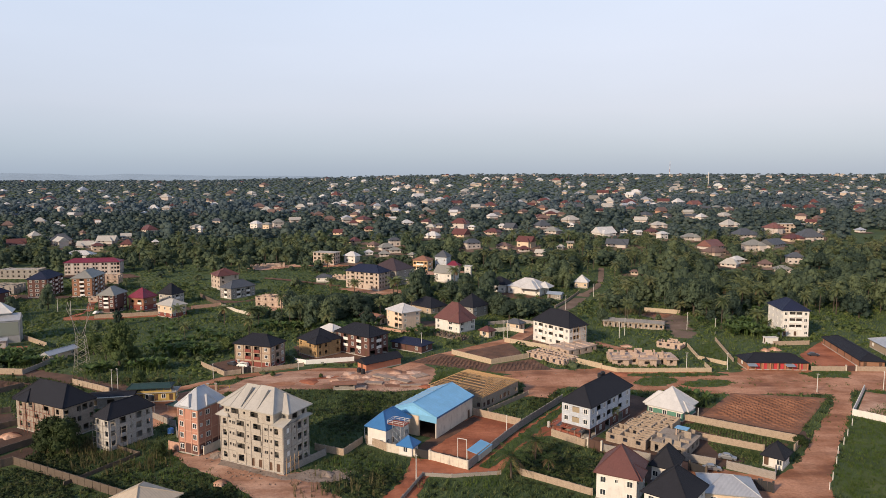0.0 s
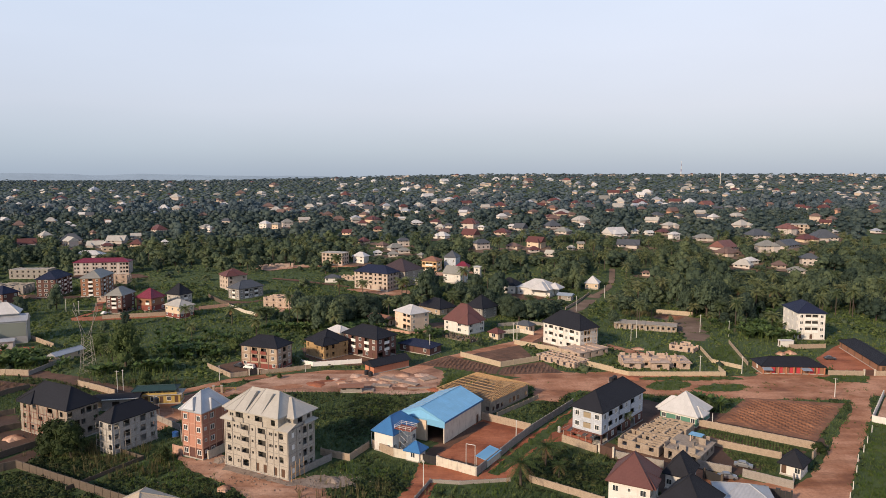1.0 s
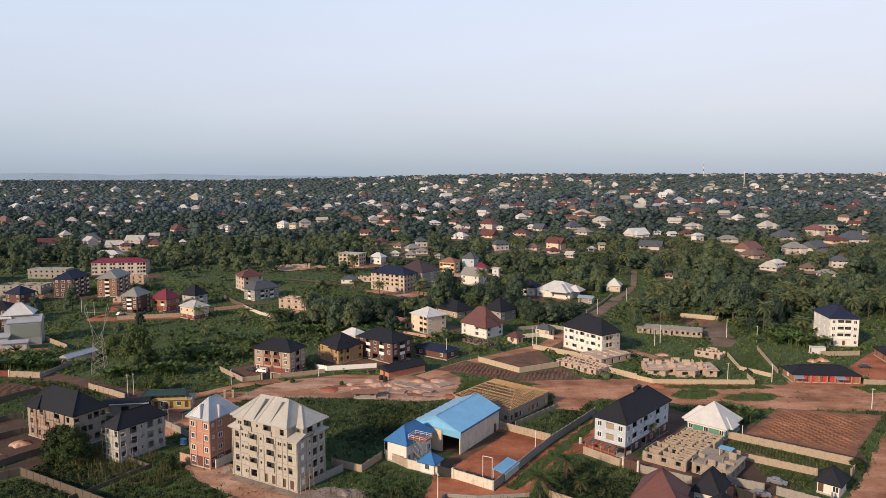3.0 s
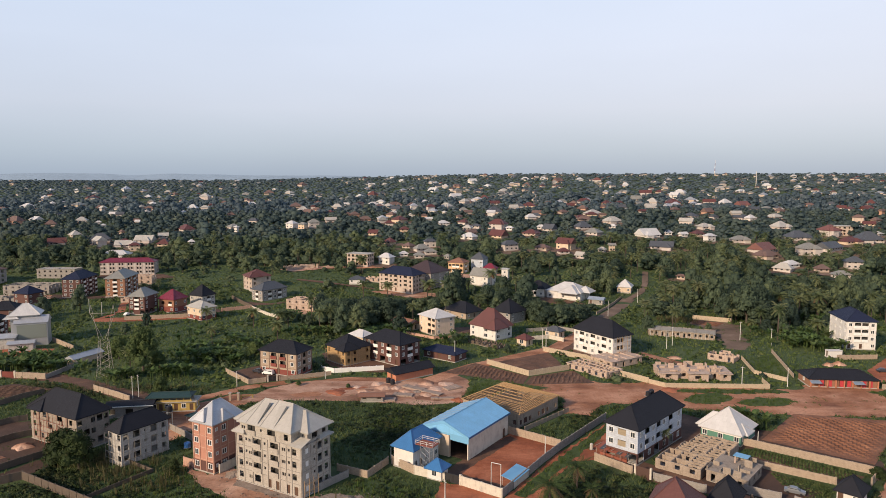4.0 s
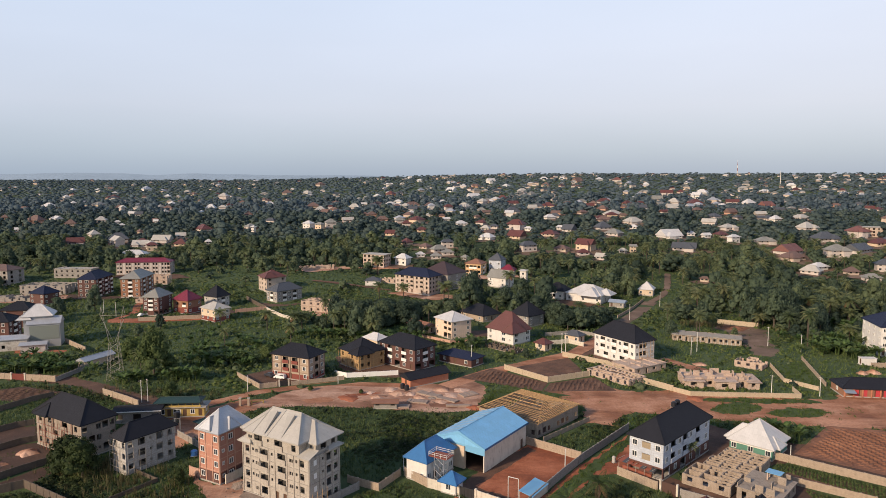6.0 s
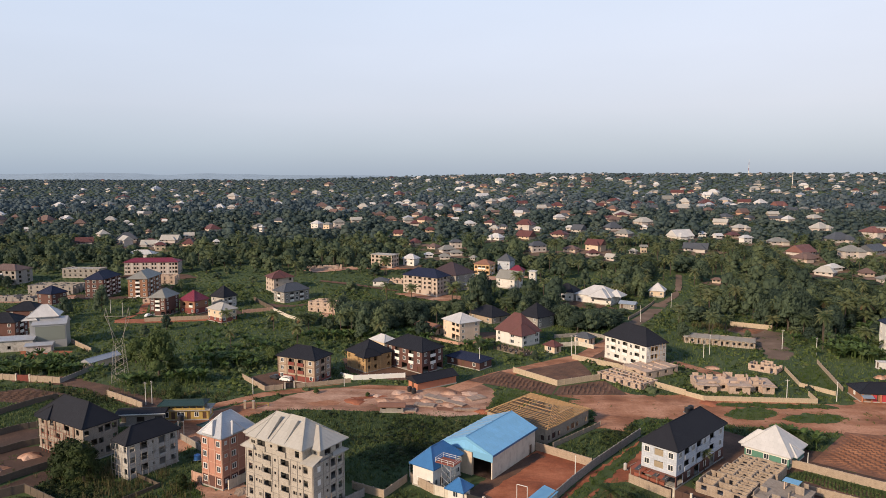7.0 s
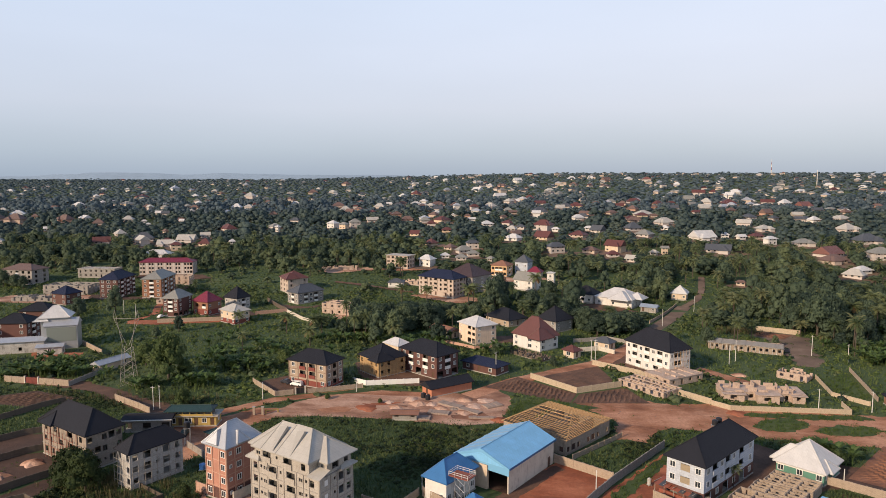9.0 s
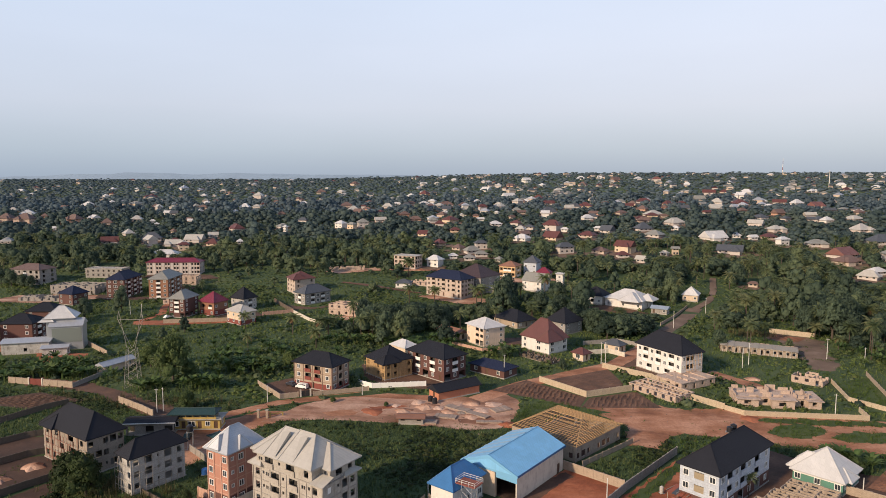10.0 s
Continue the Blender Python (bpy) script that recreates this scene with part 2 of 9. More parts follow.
M = {
    "bungalow_green": plaster("sea_green_paint", (0.10, 0.24, 0.18), stain=0.25),
    "old_block": plaster("weathered_sandcrete_block", (0.43, 0.345, 0.27), stain=0.8, course=0.25),
    "cream_block": plaster("bare_cream_block", (0.49, 0.445, 0.385), stain=0.4, course=0.25),
    "grey_block": plaster("bare_grey_block", (0.36, 0.33, 0.30), stain=0.45, course=0.25),
    "sand_block": plaster("raw_sandcrete_block", (0.58, 0.44, 0.35), stain=0.65, course=0.25),
    "white": plaster("white_paint", (0.72, 0.685, 0.635), stain=0.28),
    "bluewhite": plaster("cool_white_tiles", (0.54, 0.58, 0.64), stain=0.2, course=0.6),
    "cream": plaster("cream_paint", (0.66, 0.52, 0.38), stain=0.26),
    "pink": plaster("pink_brown_paint", (0.47, 0.225, 0.16), stain=0.2),
    "brown": plaster("brown_paint", (0.120, 0.054, 0.044), stain=0.15),
    "tan": plaster("tan_paint", (0.40, 0.31, 0.23), stain=0.25),
    "ochre": plaster("ochre_paint", (0.50, 0.33, 0.16), stain=0.3, course=0.25),
    "orangebrown": plaster("orange_brown_paint", (0.30, 0.145, 0.085), stain=0.2),
    "peach": plaster("peach_render", (0.80, 0.61, 0.46), stain=0.25),
    "orange": plaster("salmon_paint", (0.50, 0.20, 0.115), stain=0.35),
    "red": plaster("red_paint", (0.22, 0.055, 0.042), stain=0.25),
    "peachyellow": plaster("peach_yellow_paint", (0.64, 0.43, 0.24), stain=0.3),
    "yellow": plaster("yellow_paint", (0.47, 0.33, 0.10), stain=0.45),
    "wall_tan": plaster("sandcrete_wall", (0.46, 0.36, 0.27), stain=0.5, course=0.25),
    "wall_white": plaster("whitish_yard_wall", (0.66, 0.60, 0.50), stain=0.5),
    "concrete": plaster("concrete", (0.42, 0.39, 0.35), stain=0.4),
    "trim": plain("white_trim", (0.78, 0.76, 0.72), 0.6, vary=0.08),
    "glass": plain("dark_window_glass", (0.035, 0.042, 0.05), 0.12, vary=0.3),
    # near-black that puts the dark of unlit rooms into the colour
    "void": plain("unlit_room_dark", (0.05, 0.045, 0.04), 0.9),
    "door": plain("dark_brown_door", (0.10, 0.055, 0.035), 0.5),
    "steel": plain("galvanised_steel", (0.45, 0.45, 0.45), 0.45, 0.6),
    "whitepost": plain("pale_post", (0.62, 0.60, 0.55), 0.7),
    "wood": plain("raw_timber", (0.50, 0.31, 0.145), 0.8, vary=0.3, scale=3),
    "bark": plain("bark", (0.075, 0.058, 0.045), 0.9, vary=0.3),
    "r_black": roofing("black_stone_coated_roof", (0.019, 0.020, 0.027), 0.7, worn=0.10, wear=(0.05, 0.05, 0.055), gloss=0.22),
    "r_navy": roofing("navy_roof", (0.018, 0.024, 0.055), 0.65, worn=0.1, wear=(0.07, 0.07, 0.09), gloss=0.25),
    # weathered block, darkened further to hold cloud shade on the western walls
    "wall_dark": plaster("weathered_shaded_block", (0.135, 0.105, 0.08), stain=0.6, course=0.25),
    "townwall": plaster("weathered_pale_render", (0.56, 0.50, 0.46), stain=0.35),
    "towncream": plaster("weathered_cream_render", (0.52, 0.42, 0.345), stain=0.4),
    "r_brown": roofing("red_brown_roof", (0.130, 0.047, 0.040), 0.55, worn=0.12),
    "r_maroon": roofing("maroon_roof", (0.20, 0.022, 0.045), 0.5, worn=0.12),
    "r_grey": roofing("grey_sheet_roof", (0.30, 0.29, 0.255), 0.5, 0.15, worn=0.25),
    "r_slate": roofing("slate_grey_roof", (0.085, 0.092, 0.105), 0.55, worn=0.12),
    "r_cream": roofing("cream_sheet_roof", (0.49, 0.46, 0.41), 0.5, 0.05, rib=0.45, worn=0.25, wear=(0.42, 0.36, 0.30)),
    "r_beige": roofing("beige_sheet_roof", (0.56, 0.46, 0.34), 0.5, 0.0, rib=0.9, worn=0.1, depth=0.02),
    "r_white": roofing("white_sheet_roof", (0.62, 0.605, 0.59), 0.45, rib=0.45, worn=0.12, wear=(0.5, 0.46, 0.42)),
    "r_silver": roofing("silver_sheet_roof", (0.52, 0.53, 0.55), 0.38, 0.35, rib=0.45, worn=0.15, wear=(0.4, 0.37, 0.34)),
    "r_paleblue": roofing("pale_blue_sheet_roof", (0.40, 0.60, 0.80), 0.42, 0.05, rib=0.7, worn=0.2, wear=(0.42, 0.52, 0.60)),
    "r_blue": roofing("light_blue_sheet_roof", (0.235, 0.54, 0.82), 0.42, 0.05, rib=0.7, worn=0.22, wear=(0.36, 0.47, 0.58)),
    "r_dblue": roofing("blue_sheet_roof", (0.045, 0.175, 0.41), 0.42, 0.05, rib=0.35, worn=0.08, wear=(0.14, 0.22, 0.36)),
    "r_rust": roofing("rusted_sheet_roof", (0.27, 0.13, 0.085), 0.75, worn=0.4, wear=(0.34, 0.22, 0.15)),
    "r_townrust": roofing("faded_brown_sheet_roof", (0.165, 0.105, 0.090), 0.75, worn=0.4, wear=(0.27, 0.19, 0.15)),
    "r_red": roofing("red_sheet_roof", (0.20, 0.085, 0.072), 0.6, worn=0.2),
    "r_green": roofing("green_sheet_roof", (0.018, 0.052, 0.050), 0.6, worn=0.2),
    "dirt": earth("red_laterite", [(0.30, (0.165, 0.062, 0.030)), (0.47, (0.33, 0.136, 0.066)), (0.64, (0.51, 0.265, 0.162))], 0.07, 1.1, 0.15, 0.5, -8),
    "dirt_red": earth("fresh_red_laterite", [(0.30, (0.16, 0.044, 0.020)), (0.50, (0.31, 0.090, 0.038)), (0.70, (0.43, 0.155, 0.078))], 0.12, 1.1, 0.15, 0.45, 55),
    "dirt_pale": earth("pale_sandy_laterite", [(0.30, (0.19, 0.084, 0.048)), (0.50, (0.38, 0.20, 0.125)), (0.70, (0.56, 0.36, 0.26))], 0.09, 1.0, 0.15, 0.5, 15),
    "sand": earth("pinkish_sand", [(0.30, (0.40, 0.23, 0.16)), (0.50, (0.55, 0.36, 0.27)), (0.70, (0.66, 0.48, 0.38))], 0.3, 1.4, 0.15, 0.3),
    "dirt_brown": earth("brown_farm_soil", [(0.30, (0.075, 0.040, 0.026)), (0.55, (0.135, 0.068, 0.042)), (0.75, (0.20, 0.11, 0.068))], 0.15, 1.4, 0.2),
    # dark soil; also used where shade is put into the ground colour
    "dirt_dark": earth("dark_soil_and_shade", [(0.30, (0.045, 0.025, 0.018)), (0.55, (0.080, 0.042, 0.028)), (0.75, (0.125, 0.068, 0.045))], 0.15, 1.4, 0.2),
    "mauve": plaster("bare_beige_render", (0.38, 0.315, 0.255), dirt=(0.13, 0.10, 0.08), stain=0.8, course=0.25),
    "lightgrey": plaster("whitewashed_block", (0.53, 0.505, 0.47), dirt=(0.14, 0.12, 0.10), stain=0.8, course=0.25),
    "stone": foliage("rubble_stone", (0.14, 0.10, 0.08), (0.27, 0.21, 0.17), (0.38, 0.30, 0.25), 0.0),
    "rubble": earth("grey_rubble_ground", [(0.30, (0.17, 0.13, 0.10)), (0.55, (0.28, 0.22, 0.18)), (0.75, (0.36, 0.30, 0.26))], 0.3, 2.0, 0.25),
    "grass": earth("grassy_ground", [(0.28, (0.027, 0.052, 0.016)), (0.5, (0.049, 0.082, 0.023)), (0.66, (0.080, 0.108, 0.034)), (0.80, (0.15, 0.112, 0.056))], 0.03, 0.8, 0.3, 0.45),
    "lawn": earth("green_grass", [(0.30, (0.026, 0.046, 0.012)), (0.5, (0.050, 0.080, 0.018)), (0.70, (0.092, 0.112, 0.032))], 0.06, 1.0, 0.25, 0.4),
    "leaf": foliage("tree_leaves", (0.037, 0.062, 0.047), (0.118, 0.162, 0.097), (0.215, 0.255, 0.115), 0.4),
    # distance haze is put into these two leaf colours, as pale blue
    "leaf_belt_hazed": foliage("town_tree_leaves_haze_tint", (0.054, 0.088, 0.094), (0.126, 0.174, 0.164), (0.20, 0.235, 0.17), 0.5),
    "leaf_far_hazed": foliage("far_leaves_haze_tint", (0.090, 0.134, 0.162), (0.178, 0.236, 0.268), (0.23, 0.27, 0.28), 0.55),
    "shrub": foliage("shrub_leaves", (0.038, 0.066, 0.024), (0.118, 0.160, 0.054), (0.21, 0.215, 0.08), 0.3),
    "tallgrass": foliage("tall_grass", (0.068, 0.110, 0.032), (0.162, 0.212, 0.064), (0.245, 0.25, 0.095), 0.4),
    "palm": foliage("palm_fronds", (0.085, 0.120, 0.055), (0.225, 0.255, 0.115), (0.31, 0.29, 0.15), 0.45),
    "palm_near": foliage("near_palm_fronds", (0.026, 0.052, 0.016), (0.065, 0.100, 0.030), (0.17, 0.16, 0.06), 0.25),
    "lawnblade": foliage("lawn_blades", (0.055, 0.095, 0.020), (0.090, 0.138, 0.032), (0.15, 0.165, 0.055), 0.3),
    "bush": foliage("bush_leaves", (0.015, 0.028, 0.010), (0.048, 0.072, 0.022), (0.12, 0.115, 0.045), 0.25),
    "dry": foliage("dry_grass", (0.08, 0.075, 0.035), (0.16, 0.14, 0.07), (0.30, 0.25, 0.12), 0.3),
    "deadfrond": foliage("dead_fronds", (0.12, 0.075, 0.04), (0.22, 0.14, 0.07), (0.26, 0.19, 0.11), 0.2),
    "banana": foliage("banana_leaves", (0.055, 0.100, 0.030), (0.115, 0.175, 0.055), (0.19, 0.22, 0.08), 0.3),
}


# ---- the lie of the land ----
def smooth(a, b, v):
    u = np.clip((v - a) / (b - a), 0, 1)
    return u * u * (3 - 2 * u)


def ground_z(x, y):
    """Flat round the near streets, then a long rise to the ridge that makes the horizon, lower towards the west."""
    x, y = np.asarray(x, float), np.asarray(y, float)
    k = 0.80 + 0.22 * smooth(-0.45, 0.1, x / np.maximum(y, 200))
    h = np.where(y < 420, 0, np.where(y < 860, (y - 420) * 0.075, 33 + (y - 860) * 0.0495))
    h = np.where(y > 1900, 84.5 - (y - 1900) * 0.02, h)
    return h * k * smooth(400, 480, y)


def gz(x, y):
    return float(ground_z(x, y))


TAKEN = []          # x, y, radius of what stands on the ground, kept free of plants
CLEAR = []          # x, y, radius of ground kept free of trees, mostly to open the camera's view


def root(name, x, y, z, rot, label, category, group=""):
    ob = new(name)
    ob.empty_display_size = 0.5
    ob.matrix_basis = pose(x, y, z, 0, 0, rot)
    return tagged(ob, label, category, group)


def part(name, bm, material, parent, label=""):
    """Links a bmesh, or a mesh that is there already, as one object under a thing or part."""
    if isinstance(bm, bpy.types.Mesh):
        me = bm
    else:
        me = bpy.data.meshes.new(name)
        bm.to_mesh(me)
        bm.free()
        for mm in material if isinstance(material, (list, tuple)) else [material]:
            me.materials.append(M[mm] if isinstance(mm, str) else mm)
    ob = new(name, me)
    ob.parent = parent
    if label:
        ob["label"] = label
    return ob


def box(bm, x0, x1, y0, y1, z0, z1, m=None, mat=0):
    vs = [bm.verts.new((m @ Vector(p)) if m else p) for p in ((x0, y0, z0), (x1, y0, z0), (x1, y1, z0), (x0, y1, z0), (x0, y0, z1), (x1, y0, z1), (x1, y1, z1), (x0, y1, z1))]
    for f in ((3, 2, 1, 0), (4, 5, 6, 7), (0, 1, 5, 4), (1, 2, 6, 5), (2, 3, 7, 6), (3, 0, 4, 7)):
        bm.faces.new([vs[i] for i in f]).material_index = mat


def boxes(*dims):
    bm = bmesh.new()
    for d in dims:
        box(bm, *d)
    return bm


def tube(bm, a, b, r0, r1, n=8, mat=0):
    a, b = Vector(a), Vector(b)
    q = (b - a).to_track_quat("Z", "Y")
    rings = []
    for p, r in ((a, r0), (b, r1)):
        rings.append([bm.verts.new(p + q @ Vector((r * math.cos(2 * math.pi * i / n), r * math.sin(2 * math.pi * i / n), 0))) for i in range(n)])
    for i in range(n):
        bm.faces.new((rings[0][i], rings[0][(i + 1) % n], rings[1][(i + 1) % n], rings[1][i])).material_index = mat
    bm.faces.new(rings[1]).material_index = mat
    bm.faces.new(rings[0][::-1]).material_index = mat


def tubes(*rows, n=8):
    bm = bmesh.new()
    for r in rows:
        tube(bm, *r, n=n)
    return bm


def panel(us, vs, holes, y0, y1, sunk=None):
    """One connected slab, x from us, z from vs, with the cells in holes cut through, or sunk to that depth with material 1."""
    bm = bmesh.new()
    nu, nv = len(us) - 1, len(vs) - 1

    def front(i, j):
        if not (0 <= i < nu and 0 <= j < nv):
            return None
        return sunk if (i, j) in holes else y0
    for i in range(nu):
        for j in range(nv):
            f = front(i, j)
            u0, u1, v0, v1 = us[i], us[i + 1], vs[j], vs[j + 1]
            for di, dj, e in ((1, 0, ((u1, v0), (u1, v1))), (-1, 0, ((u0, v1), (u0, v0))), (0, 1, ((u1, v1), (u0, v1))), (0, -1, ((u0, v0), (u1, v0)))):
                g = front(i + di, j + dj)
                if f is None or (g is not None and g <= f):
                    continue
                back = y1 if g is None else g
                (a0, b0), (a1, b1) = e
                bm.faces.new([bm.verts.new(q) for q in ((a0, f, b0), (a0, back, b0), (a1, back, b1), (a1, f, b1))])
            if f is None:
                continue
            bm.faces.new([bm.verts.new(q) for q in ((u0, f, v0), (u1, f, v0), (u1, f, v1), (u0, f, v1))]).material_index = 1 if sunk is not None and (i, j) in holes else 0
            bm.faces.new([bm.verts.new(q) for q in ((u0, y1, v1), (u1, y1, v1), (u1, y1, v0), (u0, y1, v0))])
    bmesh.ops.remove_doubles(bm, verts=bm.verts, dist=0.0005)
    return bm


def polytube(pts, r, n=5):
    """One tube along a line of points."""
    bm = bmesh.new()
    rings = []
    for i, p in enumerate(pts):
        d = (Vector(pts[min(i + 1, len(pts) - 1)]) - Vector(pts[max(i - 1, 0)])).to_track_quat("Z", "Y")
        rings.append([bm.verts.new(Vector(p) + d @ Vector((r * math.cos(6.2832 * k / n), r * math.sin(6.2832 * k / n), 0))) for k in range(n)])
    for a, b in zip(rings, rings[1:]):
        for k in range(n):
            bm.faces.new((a[k], a[(k + 1) % n], b[(k + 1) % n], b[k]))
    return bm


# ---- ground ----
def ground_sheet():
    xs = np.unique(np.r_[np.linspace(-4200, -900, 34), np.linspace(-900, 900, 73), np.linspace(900, 4200, 34)])
    ys = np.unique(np.r_[np.linspace(-1500, 100, 12), np.linspace(100, 480, 20), np.linspace(480, 1900, 80), np.linspace(1900, 4700, 30)])
    gx, gy = np.meshgrid(xs, ys)
    z = ground_z(gx, gy)
    for i in range(gx.shape[0]):
        for j in range(gx.shape[1]):
            if gy[i, j] > 520:
                z[i, j] += 1.2 * noise.noise((gx[i, j] / 170, gy[i, j] / 170, 0)) * min(1, (gy[i, j] - 520) / 200)
    nx = len(xs)
    verts = np.stack([gx, gy, z], -1).reshape(-1, 3)
    idx = np.arange(len(ys) * nx).reshape(len(ys), nx)
    quads = np.stack([idx[:-1, :-1], idx[:-1, 1:], idx[1:, 1:], idx[1:, :-1]], -1).reshape(-1, 4)
    me = bpy.data.meshes.new("ground")
    me.from_pydata(verts.tolist(), [], quads.tolist())
    me.materials.append(M["grass"])
    ob = new("ground", me)
    for p in me.polygons:
        p.use_smooth = True
    return tagged(ob, "green grassy ground with patches of bare soil, rising to a far ridge", "ground", kind="structure")


ground_sheet()


def patch(name, pts, material, label, lift, ragged=0.9, kind="structure", category="road"):
    """A sheet of soil or grass with a ragged edge, laid just over the ground."""
    rim = []
    for (x0, y0), (x1, y1) in zip(pts, pts[1:] + pts[:1]):
        k = max(1, int(math.hypot(x1 - x0, y1 - y0) / 1.2))
        for i in range(k):
            x, y = x0 + (x1 - x0) * i / k, y0 + (y1 - y0) * i / k
            a = noise.noise((x * 0.33, y * 0.33, lift * 50)) + 0.6 * noise.noise((x * 0.9, y * 0.9, 7))
            b = noise.noise((x * 0.33, y * 0.33, 31)) + 0.6 * noise.noise((x * 0.9, y * 0.9, 3))
            px, py = x + ragged * a, y + ragged * b
            rim.append((px, py, gz(px, py) + lift + (0.3 if py > 430 else 0)))
    bm = bmesh.new()
    f = bm.faces.new([bm.verts.new(p) for p in rim])
    bmesh.ops.triangulate(bm, faces=[f])
    bm.normal_update()
    for f in bm.faces:
        if f.normal.z < 0:
            f.normal_flip()
    me = bpy.data.meshes.new(name)
    bm.to_mesh(me)
    bm.free()
    me.materials.append(M[material])
    BARE.append(np.array(pts)) if material not in ("lawn", "grass") else LAWNS.append(np.array(pts))
    return tagged(new(name, me), label, category, kind=kind)


BARE, LAWNS = [], []           # outlines of bare ground and of mown or grazed grass
M["dirt_town"] = earth("grey_brown_swept_earth", [(0.30, (0.10, 0.066, 0.046)), (0.55, (0.18, 0.118, 0.082)), (0.75, (0.28, 0.195, 0.145))], 0.08, 0.6, 0.15)
M["dirt_field"] = earth("brown_red_field_soil", [(0.30, (0.13, 0.056, 0.033)), (0.55, (0.24, 0.105, 0.058)), (0.75, (0.33, 0.165, 0.098))], 0.15, 1.2, 0.2, 0.5)
patch("dirt_yard", [(-82.5, 232), (-80, 239), (-76, 249), (-64, 259), (-51, 264.5), (-33, 262), (-16, 266), (-8, 270), (-3, 262), (-3, 249), (-8, 236.5), (-17, 234), (-38, 236.6), (-54, 236.6), (-64, 236.6)], "dirt_pale", "pale reddish bare builders' yard", 0.06)
patch("dirt_lane", [(-89, 198), (-106, 212), (-106, 223), (-97, 229), (-91, 236), (-86, 242), (-79, 242), (-78, 232), (-85, 223), (-84, 213), (-87, 205)], "dirt", "red dirt lane and forecourt", 0.04)
patch("dirt_field", [(-8, 236.5), (-3, 243), (10, 258), (27, 262), (40, 266), (49, 262), (63, 264), (80, 262), (117, 258), (120, 264), (162, 261.5), (185, 259), (178, 233), (150, 236), (144, 231), (103.5, 231), (75, 235), (67, 236), (45, 240), (36, 227), (28, 229), (30, 243), (21, 256)], "dirt", "wide bare red dirt crossing", 0.05, 1.6)
patch("dirt_road", [(140.7, 236), (133, 221), (113, 196), (101.7, 181), (90.6, 168), (74, 150), (72, 138), (86, 138), (94, 153), (97, 160), (105.5, 173), (118, 191), (136, 216), (148, 236)], "dirt", "rutted red dirt road", 0.07)
patch("dirt_lane", [(62, 176), (71, 171), (84, 163.5), (92, 170), (94, 163), (76.5, 150), (66, 158), (62, 169)], "dirt", "red dirt lane beside a yard wall", 0.08)
patch("dirt_court", [(-2, 193), (10, 210), (24, 201), (18, 189.7), (6.5, 169.5), (-2, 175.5), (-9, 180)], "dirt_red", "smooth red dirt forecourt inside the walls", 0.06, 0.2)
patch("dirt_drive", [(-16, 150), (-10, 164), (-9, 176.5), (-2, 175.5), (6.5, 168.5), (19.5, 191), (40, 220), (46, 212), (39, 205), (34, 193), (26, 191), (20, 180), (15, 167.5), (6.6, 166), (-3.5, 166), (-7, 150)], "dirt_red", "red dirt drive along the wall", 0.05, 0.8)
patch("dirt_road", [(-78, 183), (-69, 178), (-64, 183), (-60, 176), (-41.5, 166), (-38, 168), (-31, 163), (-30, 158), (-22, 152), (-16, 148), (-40, 146), (-46, 154), (-55, 163), (-68, 171)], "dirt_pale", "trodden reddish ground in front of the flats", 0.06)
patch("rubble_ground", [(-60, 175.5), (-41, 165.5), (-34, 169), (-27, 168.5), (-22, 163), (-32, 161.5), (-42, 163.5), (-60, 172)], "rubble", "grey trampled rubble ground", 0.10, 1.2)
patch("dirt_road", [(-190, 266), (-164, 262.5), (-146, 255), (-128, 246), (-110, 238), (-104, 228), (-108, 224), (-126, 235), (-150, 249), (-172, 256), (-190, 256)], "dirt_brown", "brown dirt road", 0.05, 2.0)
patch("dirt_yard", [(155, 285), (178, 309), (183, 300), (180, 264), (163, 263), (151, 268)], "dirt_red", "red dirt yard between the shops", 0.06, 0.4)
patch("dirt_field", [(111, 370), (115, 380), (131, 374), (136, 366), (129, 345), (126, 325), (119, 314), (112, 318), (114, 333), (118, 352)], "dirt_town", "brown cleared farm plot", 0.05, 2.2)
patch("dirt_track", [(72, 310), (82, 297), (92, 284), (97, 276), (94, 275), (87, 281), (78, 292), (67, 304)], "dirt", "narrow dirt track", 0.06, 0.5)
patch("dirt_yard", [(33, 318), (45, 334), (52, 304), (56, 292), (46, 295)], "dirt_brown", "trampled yard", 0.05, 0.8)
# soil colour darkened here for the cloud shade over the yard
patch("dirt_yard", [(-140, 190), (-134, 199), (-126, 199.5), (-121, 192), (-119, 187), (-122.5, 181), (-131, 167), (-140, 170)], "dirt_dark", "trampled dirt yard", 0.05, 1.4)
patch("dirt_yard", [(-128, 160), (-121, 180), (-117, 185), (-113, 180), (-116, 172.5), (-124, 163)], "dirt_dark", "dark bare soil between plot walls", 0.05, 1.0)
patch("dirt_yard", [(-153, 202), (-145, 211), (-140, 212), (-133, 202), (-142, 189)], "dirt_dark", "dark bare soil between plot walls", 0.05, 1.6)
patch("dirt_yard", [(-98, 268), (-85, 255), (-63, 264), (-66, 272), (-88, 280)], "dirt_brown", "swept yard of the tan house", 0.05, 0.3)
patch("dirt_yard", [(-72, 450), (-40, 432), (-22, 440), (-30, 448), (-62, 455)], "dirt_pale", "bare earth around a building site", 0.12, 2.0)
patch("dirt_yard", [(-210, 365), (-175, 372), (-160, 372), (-160, 366), (-190, 357), (-206, 356)], "dirt_red", "bare red earth before the houses", 0.07, 1.0)
patch("dirt_yard", [(-215, 300), (-200, 282), (-185, 290), (-190, 300)], "dirt_red", "bare red earth by the sheds", 0.07, 1.0)
